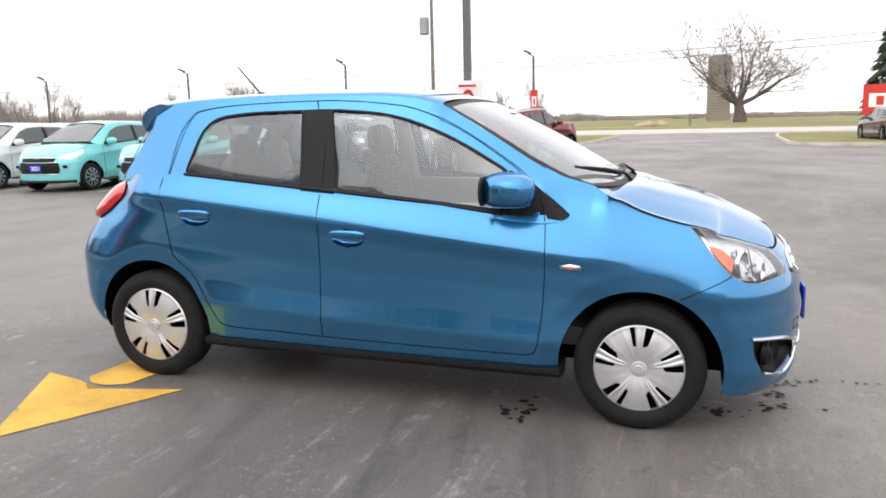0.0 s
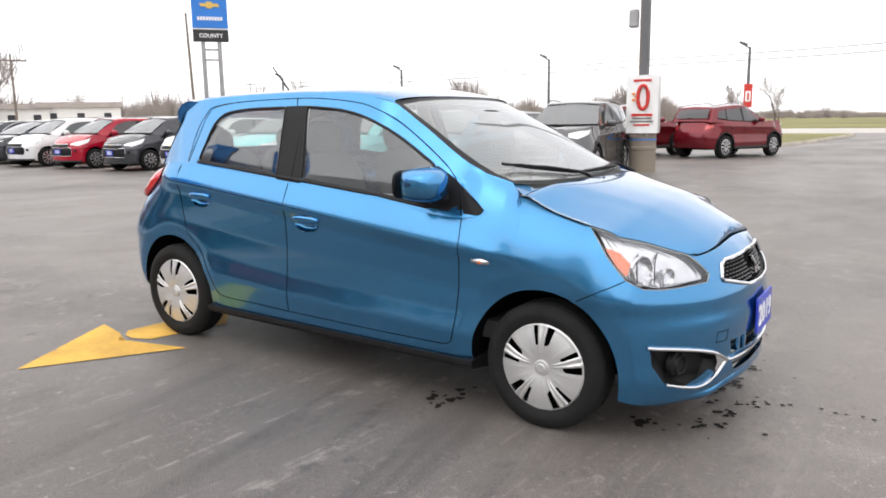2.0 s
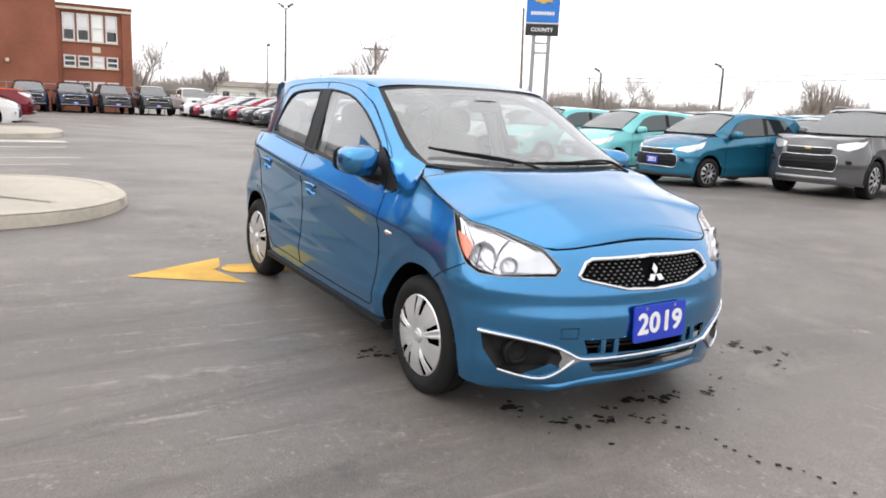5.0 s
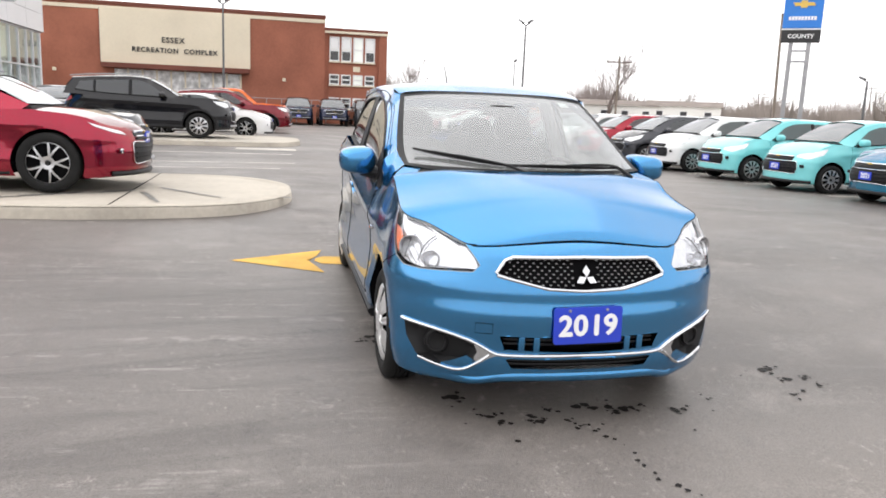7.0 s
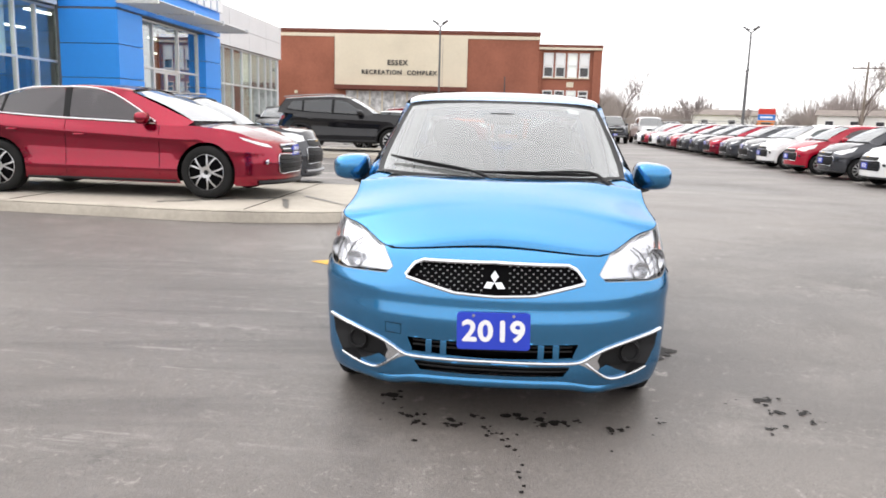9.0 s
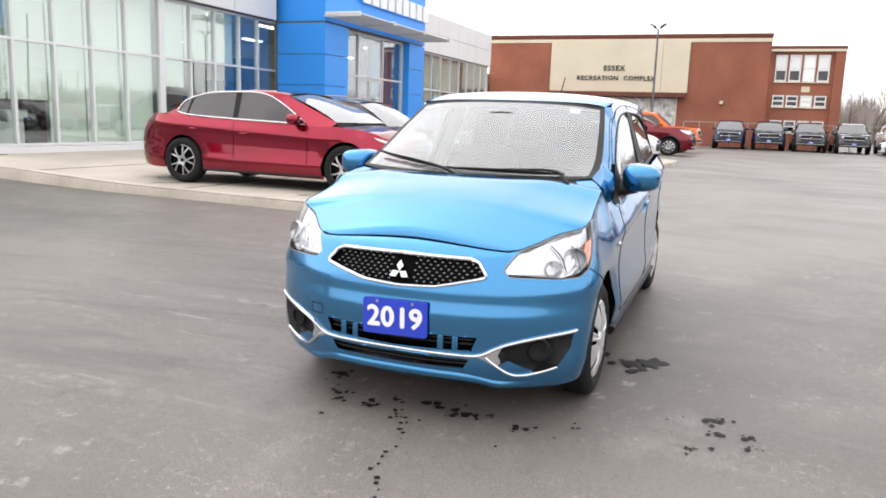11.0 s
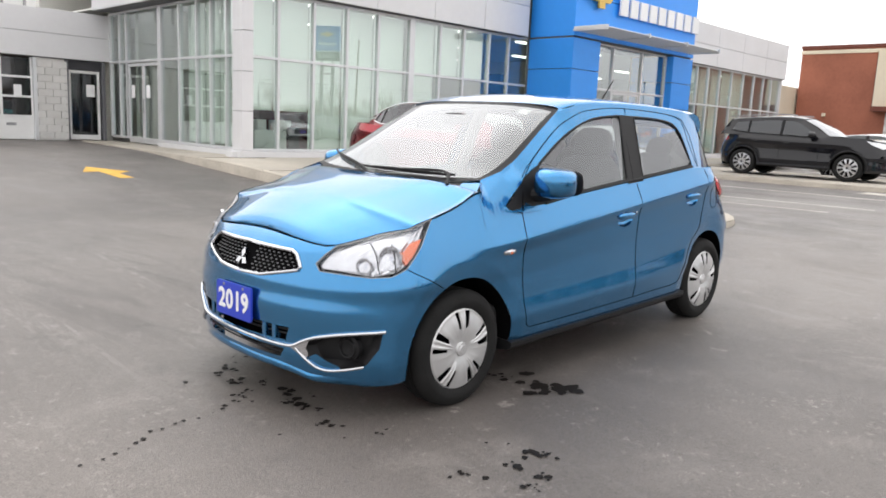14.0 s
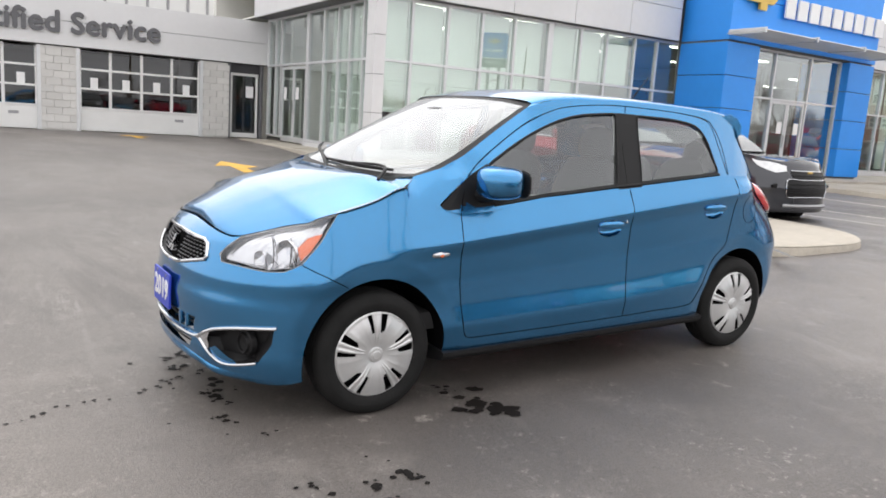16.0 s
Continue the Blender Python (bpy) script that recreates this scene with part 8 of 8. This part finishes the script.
# ---------------------------------------------------------------- poles, signs and wires
def lamp_post(x, y, h, heads, label, z=0.0, turn=0.0, size=1.0):
    """A parking-lot lamp: a slim post on a concrete foot with one or two angled flood heads."""
    lp = tagged(empty("street_lamp", Matrix.Translation((x, y, z)) @ Matrix.Rotation(radians(turn), 4, "Z")), label, "lamp post")
    link("foot", *revolve([(0.001, 0.5), (0.24, 0.5), (0.27, 0.46), (0.27, -0.2)], 16, "z"), M["concrete"], lp)
    link("post", *tube([(0, 0, 0.45), (0, 0, h - 0.15)], [0.085, 0.055], 10), M["pole"], lp)
    for s in ((1, -1) if heads == 2 else (1,)):
        hd = Matrix.Translation((0, 0, h - 0.12)) @ Matrix.Rotation(radians(-28 * s if heads == 2 else -22), 4, "Y") @ Matrix.Scale(size, 4)
        link("arm", *tube([(0, 0, h - 0.2), (0.3 * s, 0, h - 0.02)], 0.035, 6), M["pole"], lp)
        link("lamp_head", *moved(box(0.22 * s - (0.0 if s > 0 else 0.6), 0.22 * s + (0.6 if s > 0 else 0.0), -0.17, 0.17, -0.05, 0.11, 0.03), hd), M["pole"], lp, "dark flood lamp head", smooth=False)
        link("lamp_glass", *moved(box(0.27 * s - (0.0 if s > 0 else 0.5), 0.27 * s + (0.5 if s > 0 else 0.0), -0.13, 0.13, -0.06, -0.049), hd), M["lens_glass"], lp, smooth=False)
    return lp


lamp_post(-46.8, 15.7, 7.6, 2, "dark twin-headed lot lamp on a slim post", turn=60, size=0.72)
lamp_post(-46.5, -4.5, 7.6, 2, "dark twin-headed lot lamp before the recreation hall", turn=80, size=0.72)
for x, y, h in ((-5.1, 33.55, 4.45), (-14.6, 32.45, 4.35), (-23.5, 31.8, 4.2), (-32.4, 31.3, 4.1)):
    lamp_post(x, y, h, 1, "dark single-headed lot lamp behind the sales rows", turn=200, size=0.62)
lamp_post(-84.3, 26.9, 7.6, 1, "pale single-headed lamp beyond the lot", turn=150)


def banner_pole():
    """The tall steel pole on a round concrete foot, wrapped in a printed price banner."""
    x, y = -3.35, 14.0
    bp = tagged(empty("banner_pole", Matrix.Translation((x, y, height(x, y)))), "tall dark steel pole on a round concrete foot", "pole")
    link("foot", *revolve([(0.001, 0.86), (0.27, 0.86), (0.31, 0.82), (0.31, 0.60), (0.325, 0.58), (0.325, 0.52), (0.31, 0.50), (0.315, -0.1)], 28, "z"), M["silo"], bp, "beige round concrete foot", sharp=30)
    link("foot_band", *revolve([(0.318, 0.74), (0.322, 0.74), (0.322, 0.77), (0.318, 0.77)], 28, "z", True), M["sign_blue"], bp)
    link("post", *box(-0.085, 0.085, -0.085, 0.085, 0.84, 11.5, 0.01), M["pole"], bp, "dark square steel post", smooth=False)
    bn = tagged(empty("price_banner", Matrix.Translation((x, y, height(x, y))) @ Matrix.Rotation(radians(-78), 4, "Z")), "white banner with a large red zero wrapped round the pole", "banner")
    W = 0.36
    V = []
    for i in range(17):
        a = -W + 2 * W * i / 16
        for z in np.linspace(0.90, 2.22, 10):
            V.append((0.34 - 0.55 * a * a + 0.008 * math.sin(z * 9 + i), a, z))
    link("sheet", V, grid_faces(17, 10), M["sign_white"], bn)
    V2 = [(-(p[0]) + 0.0, p[1], p[2]) for p in V]
    link("sheet", V2, grid_faces(17, 10, True), M["sign_white"], bn)
    ring = [(0.365 - 0.55 * (0.115 * math.cos(t)) ** 2, 0.02 + 0.115 * math.cos(t), 1.72 + 0.27 * math.sin(t)) for t in np.linspace(0, 2 * math.pi, 33)]
    link("zero", *tube(ring, 0.042, 6), M["sign_red"], bn, "large red zero")
    for y0, y1, z, hgt, mt in ((-0.2, 0.2, 2.10, 0.025, "sign_red"), (-0.24, 0.24, 1.32, 0.03, "sign_red"), (-0.22, 0.22, 1.24, 0.02, "dust"), (-0.26, 0.26, 1.17, 0.02, "dust"), (-0.18, 0.18, 1.09, 0.02, "sign_red")):
        link("print_bar", *box(0.338 - 0.55 * 0.05, 0.350, y0, y1, z - hgt, z + hgt, 0.002), M[mt], bn, smooth=False)
    for k in range(3):
        link("leaf_print", *ellipsoid((0.352, -0.19 + 0.06 * (k % 2), 1.66 + 0.07 * k), (0.006, 0.045, 0.03), 10, 6), M["sign_orange"], bn)
    # grey pleats under the banner
    for k in range(9):
        a = -1.2 + 0.3 * k
        link("pleat", *tube([(0.325 * math.cos(a), 0.325 * math.sin(a), 0.89), (0.33 * math.cos(a), 0.33 * math.sin(a), 0.83)], 0.02, 5), M["dust"], bn)


banner_pole()


def utility_pole(x, y, h, label, box_at=None, cross=True, turn=0.0, lean=0.0):
    up = tagged(empty("utility_pole", Matrix.Translation((x, y, 0)) @ Matrix.Rotation(radians(turn), 4, "Z")), label, "pole")
    link("post", *tube([(0, 0, -0.3), (lean * 0.5, 0, h / 2), (lean, 0, h)], [0.115, 0.10, 0.08], 10), M["wood"], up)
    if cross:
        link("crossarm", *box(lean - 1.2, lean + 1.2, -0.05, 0.05, h - 0.6, h - 0.48, 0.01), M["wood"], up, smooth=False)
        for k in (-1.1, -0.5, 0.5, 1.1):
            link("insulator", *revolve([(0.001, 0.16), (0.04, 0.14), (0.05, 0.06), (0.03, 0.0)], 8, "z"), M["steel"], up).matrix_basis = Matrix.Translation((lean + k, 0, h - 0.48))
    if box_at:
        link("transformer", *revolve([(0.001, 0.95), (0.2, 0.93), (0.27, 0.85), (0.27, 0.05), (0.2, 0.0), (0.001, 0.0)], 16, "z"), M["steel"], up, "grey transformer can").matrix_basis = Matrix.Translation((-0.42, 0, box_at))
    return up


utility_pole(-11.2, 36.6, 9.6, "wooden utility pole with a grey transformer", box_at=5.9, turn=8)
utility_pole(-46.8, 36.0, 9.6, "wooden utility pole beside the tall sign", cross=False, lean=-0.4)
utility_pole(-63.0, 30.5, 7.1, "wooden utility pole far beyond the lot", turn=70)
LINE = [(-230.0, 121.0), (-121.0, 110.0), (-30.0, 101.0), (22.6, 81.0), (75.0, 61.0), (140.0, 36.0)]
for dz in (8.9, 8.1):
    run = []
    for p, q in zip(LINE, LINE[1:]):
        run += [(p[0] + (q[0] - p[0]) * t, p[1] + (q[1] - p[1]) * t, dz - 1.6 * t * (1 - t)) for t in np.linspace(0, 1, 10, endpoint=False)]
    tagged(link("power_line", *tube(run, 0.05, 4), M["steel"]), "thin overhead power line strung along the road", "cable")
for x, y in LINE[1:2] + LINE[3:]:
    utility_pole(x, y, 9.4, "wooden utility pole along the far road", turn=10)


def pylon_sign():
    c = (Vector((-41.9, 32.3, 0)) + Vector((-40.45, 34.2, 0))) / 2
    ps = tagged(empty("pylon_sign", Matrix.Translation(c) @ Matrix.Rotation(radians(-37), 4, "Z")), "tall blue dealership sign on two grey posts", "sign")
    link("cabinet", *box(-0.25, 0.25, -1.2, 1.2, 7.75, 10.1, 0.06), M["sign_blue"], ps, "blue sign face", smooth=False)
    link("cabinet_trim", *box(-0.27, 0.27, -1.23, 1.23, 7.66, 7.74, 0.02), M["sign_white"], ps, smooth=False)
    link("name_strip", *box(-0.25, 0.25, -1.2, 1.2, 6.85, 7.65, 0.04), M["sign_black"], ps, "black name strip", smooth=False)
    t = moved(bold(text_mesh("COUNTY", 0.37, 0.01, 1.05), 0.012), Matrix.Translation((0.262, 0, 7.23)) @ Matrix.Rotation(radians(90), 4, "Z") @ Matrix.Rotation(radians(90), 4, "X"))
    link("name_letters", *t, M["sign_white"], ps, "white letters", smooth=False)
    bd = prism(rounded([(-0.55, 9.2), (-0.2, 9.2), (-0.2, 9.08), (0.2, 9.08), (0.2, 9.2), (0.7, 9.2), (0.58, 9.42), (0.2, 9.42), (0.2, 9.54), (-0.2, 9.54), (-0.2, 9.42), (-0.68, 9.42)], 0.02, 2), 0.25, 0.29, "yz")
    link("badge", *bd, M["sign_gold"], ps, "plain gold badge", smooth=False)
    for k in range(9):
        link("name_block", *box(0.25, 0.275, -0.85 + 0.192 * k, -0.85 + 0.192 * k + 0.15, 8.28, 8.52, 0.01), M["sign_white"], ps, smooth=False)
    for y in (-0.55, 0.55):
        link("post", *box(-0.14, 0.14, y - 0.14, y + 0.14, -0.2, 6.85, 0.02), M["steel"], ps, "grey steel post", smooth=False)
    for z in (5.6, 6.3):
        link("crossbar", *box(-0.06, 0.06, -0.41, 0.41, z - 0.06, z + 0.06, 0.01), M["steel"], ps, smooth=False)


pylon_sign()


def board_sign():
    bs = tagged(empty("board_sign", Matrix.Translation((-80.4, 28.3, 0)) @ Matrix.Rotation(radians(-12), 4, "Z") @ Matrix.Diagonal((0.58, 0.58, 0.8, 1))), "roadside board sign in red, blue and orange", "sign")
    for z0, z1, m in ((3.55, 4.3, "sign_red"), (2.75, 3.5, "sign_blue"), (1.9, 2.7, "sign_orange")):
        link("board", *box(-0.1, 0.1, -1.5, 1.5, z0, z1, 0.03), M[m], bs, smooth=False)
    link("print_bar", *box(0.1, 0.13, -1.1, 1.1, 3.0, 3.25, 0.01), M["sign_white"], bs, smooth=False)
    link("print_bar", *box(0.1, 0.13, -0.9, 0.9, 2.15, 2.45, 0.01), M["sign_black"], bs, smooth=False)
    for y in (-1.1, 1.1):
        link("post", *tube([(0, y, -0.2), (0, y, 1.95)], 0.09, 8), M["steel"], bs)


board_sign()


def red_banner(x, y, z0, z1, w, turn, label):
    rb = tagged(empty("red_banner", Matrix.Translation((x, y, 0)) @ Matrix.Rotation(radians(turn), 4, "Z")), label, "banner")
    link("sheet", *box(-0.04, 0.04, -w / 2, w / 2, z0, z1, 0.01), M["sign_red"], rb, smooth=False)
    link("panel", *box(0.04, 0.06, -w * 0.32, w * 0.32, z0 + (z1 - z0) * 0.25, z0 + (z1 - z0) * 0.7, 0.01), M["sign_white"], rb, smooth=False)
    link("print_bar", *box(0.06, 0.07, -w * 0.1, w * 0.12, z0 + (z1 - z0) * 0.32, z0 + (z1 - z0) * 0.62, 0.01), M["sign_red"], rb, smooth=False)
    link("post", *tube([(-0.1, 0, -0.2), (-0.1, 0, z1 + 0.3)], 0.06, 8), M["pole"], rb)


red_banner(-5.05, 33.40, 1.60, 2.65, 0.36, -75, "red and white banner hung on a lamp post by the road")
red_banner(12.75, 44.7, 1.05, 2.75, 1.7, -95, "red and white framed banner standing by the exit")


# ---------------------------------------------------------------- grass islands, road edge, trees, far things
def grass_island(outline, label):
    out = dense(rounded(outline, 1.2, 5), 0.7)
    ob = link("grass_island", *filled([out], lambda x, y: (x, y, 0.12)), M["grass"], smooth=False)
    tagged(ob, label, "grass", kind="structure")
    n = len(out)
    V = []
    for i, (x, y) in enumerate(out):
        a, b = np.array(out[i - 1]), np.array(out[(i + 1) % n])
        t = (b - a) / np.linalg.norm(b - a)
        nn = np.array((-t[1], t[0]))
        V += [(x + nn[0] * d, y + nn[1] * d, z) for d, z in ((0.02, 0.125), (-0.14, 0.14), (-0.16, 0.11), (-0.17, -0.1))]
    F = [(i * 4 + j, ((i + 1) % n) * 4 + j, ((i + 1) % n) * 4 + j + 1, i * 4 + j + 1) for i in range(n) for j in range(3)]
    link("kerb", V, F, M["kerb"], ob, "pale concrete kerb")


grass_island([(-3.0, 28.5), (-2.4, 33), (-1.6, 45.5), (-60, 47), (-60, 42.5), (-9, 41.5), (-6, 28.0)], "grass strip with a kerb beside the exit")
grass_island([(6.1, 29.0), (8.5, 27.5), (60, 26.0), (60, 46), (7.6, 44.5), (6.7, 38)], "grass island with a kerb at the exit")


def bare_tree(x, y, h, label, seed, spread=1.0, levels=6, z=0.0, lean=0.0, trunk=0.0, fork=0.22, low=0.018, stout=0.022, limbs0=()):
    """A leafless tree: a forked trunk and limbs that divide down to twigs."""
    rnd = random.Random(seed)
    tr = tagged(empty("bare_tree", Matrix.Translation((x, y, z))), label, "tree")
    limbs, fine = [], []

    def grow(p, d, length, r, lv):
        pts, q, dd = [p], p.copy(), d.copy()
        n = 4
        for k in range(n):
            dd = (dd + Vector((rnd.uniform(-1, 1), rnd.uniform(-1, 1), rnd.uniform(-0.6, 0.8))) * 0.16).normalized()
            q = q + dd * length / n
            pts.append(q.copy())
        rr = [max(low, r * (1 - 0.42 * k / n)) for k in range(n + 1)]
        bold_lv = 3 + bool(limbs0)
        (limbs if lv < bold_lv else fine).append(tube(pts, rr, 7 if lv < 2 else 4 if lv < 4 else 3, ends=False))
        if lv >= levels:
            return
        if lv == 0 and limbs0:
            for az, tilt, ln in limbs0:
                nd = Vector((math.cos(radians(az)) * math.sin(radians(tilt)), math.sin(radians(az)) * math.sin(radians(tilt)), math.cos(radians(tilt))))
                grow(pts[-1] - Vector((0, 0, rnd.uniform(0.0, 0.5))), nd, ln, rr[-1] * rnd.uniform(0.5, 0.68), 1)
            return
        m = 3 if lv > 0 else 2 + (spread > 1)
        for k in range(m):
            side = Vector((rnd.uniform(-1, 1), rnd.uniform(-1, 1), rnd.uniform(-0.25, 0.75))).normalized()
            nd = (dd * (0.85 if k else 1.0) + side * (0.75 * spread if k else 0.40) + Vector((0, 0, -0.16 if limbs0 and lv > 1 else 0.10))).normalized()
            start = pts[-1] if k < 1 else pts[rnd.choice((1, 2, 3))]
            grow(start.copy(), nd, length * rnd.uniform(0.64, 0.88), rr[-1] * (0.85 if k == 0 else 0.62), lv + 1)

    grow(Vector((0, 0, -0.2)), Vector((lean, 0, 1)).normalized(), h * (fork + trunk), h * stout, 0)
    link("trunk", *join(*limbs), M["bark"], tr, "dark bare trunk and limbs")
    if fine:
        link("crown", *join(*fine), M["twigs"], tr, "fine bare twigs")
    return tr


bare_tree(10.9, 111.0, 22, "large old bare tree with spreading limbs in the field", 12, 1.3, 6, lean=0.03, fork=0.13, low=0.030, stout=0.046, limbs0=((180, 48, 5.0), (172, 24, 3.6), (4, 30, 4.6), (-8, 62, 4.2), (70, 8, 4.4), (200, 64, 3.4)))
TREES = [bare_tree(-108, 50.4, 18.0, "bare leafless tree behind the parked cars", 3, 0.8, 6, fork=0.25), bare_tree(-60, 96, 9, "bare leafless tree along the road", 5, 0.75, 6, fork=0.25), bare_tree(-104, 26, 8, "bare leafless tree beyond the lot", 8, 0.8, 6, fork=0.25), bare_tree(-25, 120, 8, "bare leafless tree at the field's edge", 14, 0.85, 6, fork=0.25)]
rnd = random.Random(21)
for k in range(44):
    a = radians(rnd.uniform(96, 176))
    r = rnd.uniform(100, 190)
    s = rnd.uniform(0.35, 0.8)
    m = Matrix.Translation((r * math.cos(a), r * math.sin(a), -0.1)) @ Matrix.Rotation(rnd.uniform(0, 6.28), 4, "Z")
    t = copy_thing(rnd.choice(TREES), m)
    t.scale = (s * rnd.uniform(0.85, 1.25), s * rnd.uniform(0.85, 1.25), s)
    tagged(t, "bare leafless tree in the far tree line", "tree", "far trees")


def far_woods():
    """A hazy belt of leafless woods on the horizon: clumps of many thin stems and twigs."""
    rnd = random.Random(9)
    V, F = [], []
    for k in range(1700):
        a = radians(rnd.uniform(58, 186))
        far = rnd.random() < 0.6
        r = rnd.uniform(200, 300) if far else rnd.uniform(125, 190)
        lo = 0.46 + 0.9 * max(0.0, noise.noise(Vector((math.degrees(a) * 0.17, 0, 3))) + 0.35)
        lo *= min(1.0, 0.30 + 0.70 * max(0.0, (math.degrees(a) - 97) / 16))
        if not far and (a < radians(100) or lo < 0.6):
            continue
        h = rnd.uniform(4.5, 9.5) * min(1.15, lo) * (1.1 if far else 1.0)
        w = rnd.uniform(1.6, 3.8)
        c = Vector((r * math.cos(a), r * math.sin(a), -0.3))
        t = Vector((-math.sin(a), math.cos(a), 0))
        for j in range(80):
            u, v = rnd.gauss(0, 0.6), rnd.random() ** 0.6
            foot = c + t * w * u * 0.35 + Vector((0, 0, h * 0.5 * v * rnd.random()))
            tip = c + t * w * u * (0.5 + v) + Vector((0, 0, h * (0.25 + 0.75 * v) * max(0.25, 1 - 0.30 * u * u)))
            q, b = len(V), rnd.uniform(0.05, 0.15)
            V += [tuple(foot - t * b), tuple(foot + t * b), tuple(tip + t * b * 0.25)]
            F.append((q, q + 1, q + 2))
    tagged(link("far_woods", V, F, M["hedge"], smooth=False), "hazy brown belt of leafless woods on the horizon", "woods", kind="stuff")


far_woods()


def house(x, y, w, d, h, turn, label, roof="grey"):
    hs = tagged(empty("house", Matrix.Translation((x, y, 0)) @ Matrix.Rotation(radians(turn), 4, "Z")), label, "house")
    link("wall", *box(-d / 2, d / 2, -w / 2, w / 2, -0.1, h, 0.02), M["house_wall"], hs, "pale siding wall", smooth=False)
    V = [(-d / 2 - 0.4, -w / 2 - 0.4, h), (d / 2 + 0.4, -w / 2 - 0.4, h), (d / 2 + 0.4, w / 2 + 0.4, h), (-d / 2 - 0.4, w / 2 + 0.4, h), (0, -w / 2 - 0.4, h + 0.9), (0, w / 2 + 0.4, h + 0.9)]
    link("roof", V, [(0, 1, 4), (2, 3, 5), (1, 2, 5, 4), (3, 0, 4, 5), (3, 2, 1, 0)], M["house_roof"], hs, "brown-grey pitched roof", smooth=False)
    n = max(2, int(w / 3.2))
    for k in range(n):
        yy = -w / 2 + (k + 0.5) * w / n
        wn = link("window", *box(d / 2, d / 2 + 0.06, yy - 0.6, yy + 0.6, h - 1.7, h - 0.7, 0.02), M["white_paint"], hs, smooth=False)
        link("pane", *box(d / 2 + 0.06, d / 2 + 0.07, yy - 0.5, yy + 0.5, h - 1.6, h - 0.8), M["dark_in"], wn, smooth=False)


M["house_wall"] = material("pale_siding", (0.74, 0.73, 0.70), 0.8, 0, 0.08, 0.5)
M["house_roof"] = material("brown_shingles", (0.20, 0.17, 0.15), 0.9, 0, 0.25, 0.8)
house(-108.0, 63.5, 11, 8, 3.6, -30, "pale low house with a brown roof beyond the lot")
house(-112.5, 53.5, 13, 8, 3.4, -25, "pale low house with a brown roof beyond the lot")
house(-120, 36, 12, 8, 3.2, -15, "pale low house with a brown roof beyond the lot")


def silo(x, y):
    s = tagged(empty("silo", Matrix.Translation((x, y, 0))), "old grey-brown concrete silo standing in the field", "silo")
    link("wall", *revolve([(2.08, -0.3), (2.05, 11.6), (1.8, 11.6), (1.8, 11.2)], 32, "z"), M["silo"], s, "weathered concrete stave wall", sharp=40)
    for k in range(22):
        z = 0.3 + 0.52 * k
        link("hoop", *revolve([(2.07, z), (2.10, z + 0.015), (2.10, z + 0.045), (2.07, z + 0.06)], 28, "z"), M["steel"], s)


silo(10.0, 145.6)
tagged(link("brush_pile", *join(*[ellipsoid((-1.6 + 0.7 * k, 84 + (k % 3) * 0.6, 0.05), (0.8, 0.8, 0.4 + 0.25 * (k % 2)), 9, 6) for k in range(4)]), M["straw"]), "pale heap of cut brush beside the road", "brush", kind="stuff")
tagged(link("field_post", *tube([(3.6, 86, -0.1), (3.6, 86, 1.3)], 0.12, 8), M["wood"]), "dark wooden post standing in the grass", "post")


def evergreen(x, y, h):
    ev = tagged(empty("evergreen_tree", Matrix.Translation((x, y, 0))), "dark tall evergreen tree by the exit", "tree")
    link("trunk", *tube([(0, 0, -0.1), (0, 0, h * 0.95)], [0.2, 0.04], 8), M["bark"], ev)
    rnd = random.Random(2)
    V, F = [], []
    for k in range(900):
        t = rnd.random() ** 0.8
        z = 0.8 + (h - 0.8) * t
        r = (1 - t) * h * 0.2 * rnd.uniform(0.5, 1.15) + 0.1
        a = rnd.random() * 6.28
        c = Vector((r * math.cos(a), r * math.sin(a), z))
        o = Vector((math.cos(a), math.sin(a), -0.35))
        s = Vector((-math.sin(a), math.cos(a), 0)) * 0.22
        q = len(V)
        V += [tuple(c - s), tuple(c + o * 0.5 - s * 0.3), tuple(c + o * 0.55), tuple(c + s), tuple(c + Vector((0, 0, 0.2)))]
        F += [(q, q + 1, q + 2, q + 3, q + 4)]
    link("crown", V, F, M["evergreen"], ev, "dark needle clumps", smooth=False)


evergreen(14.6, 49.5, 7.5)
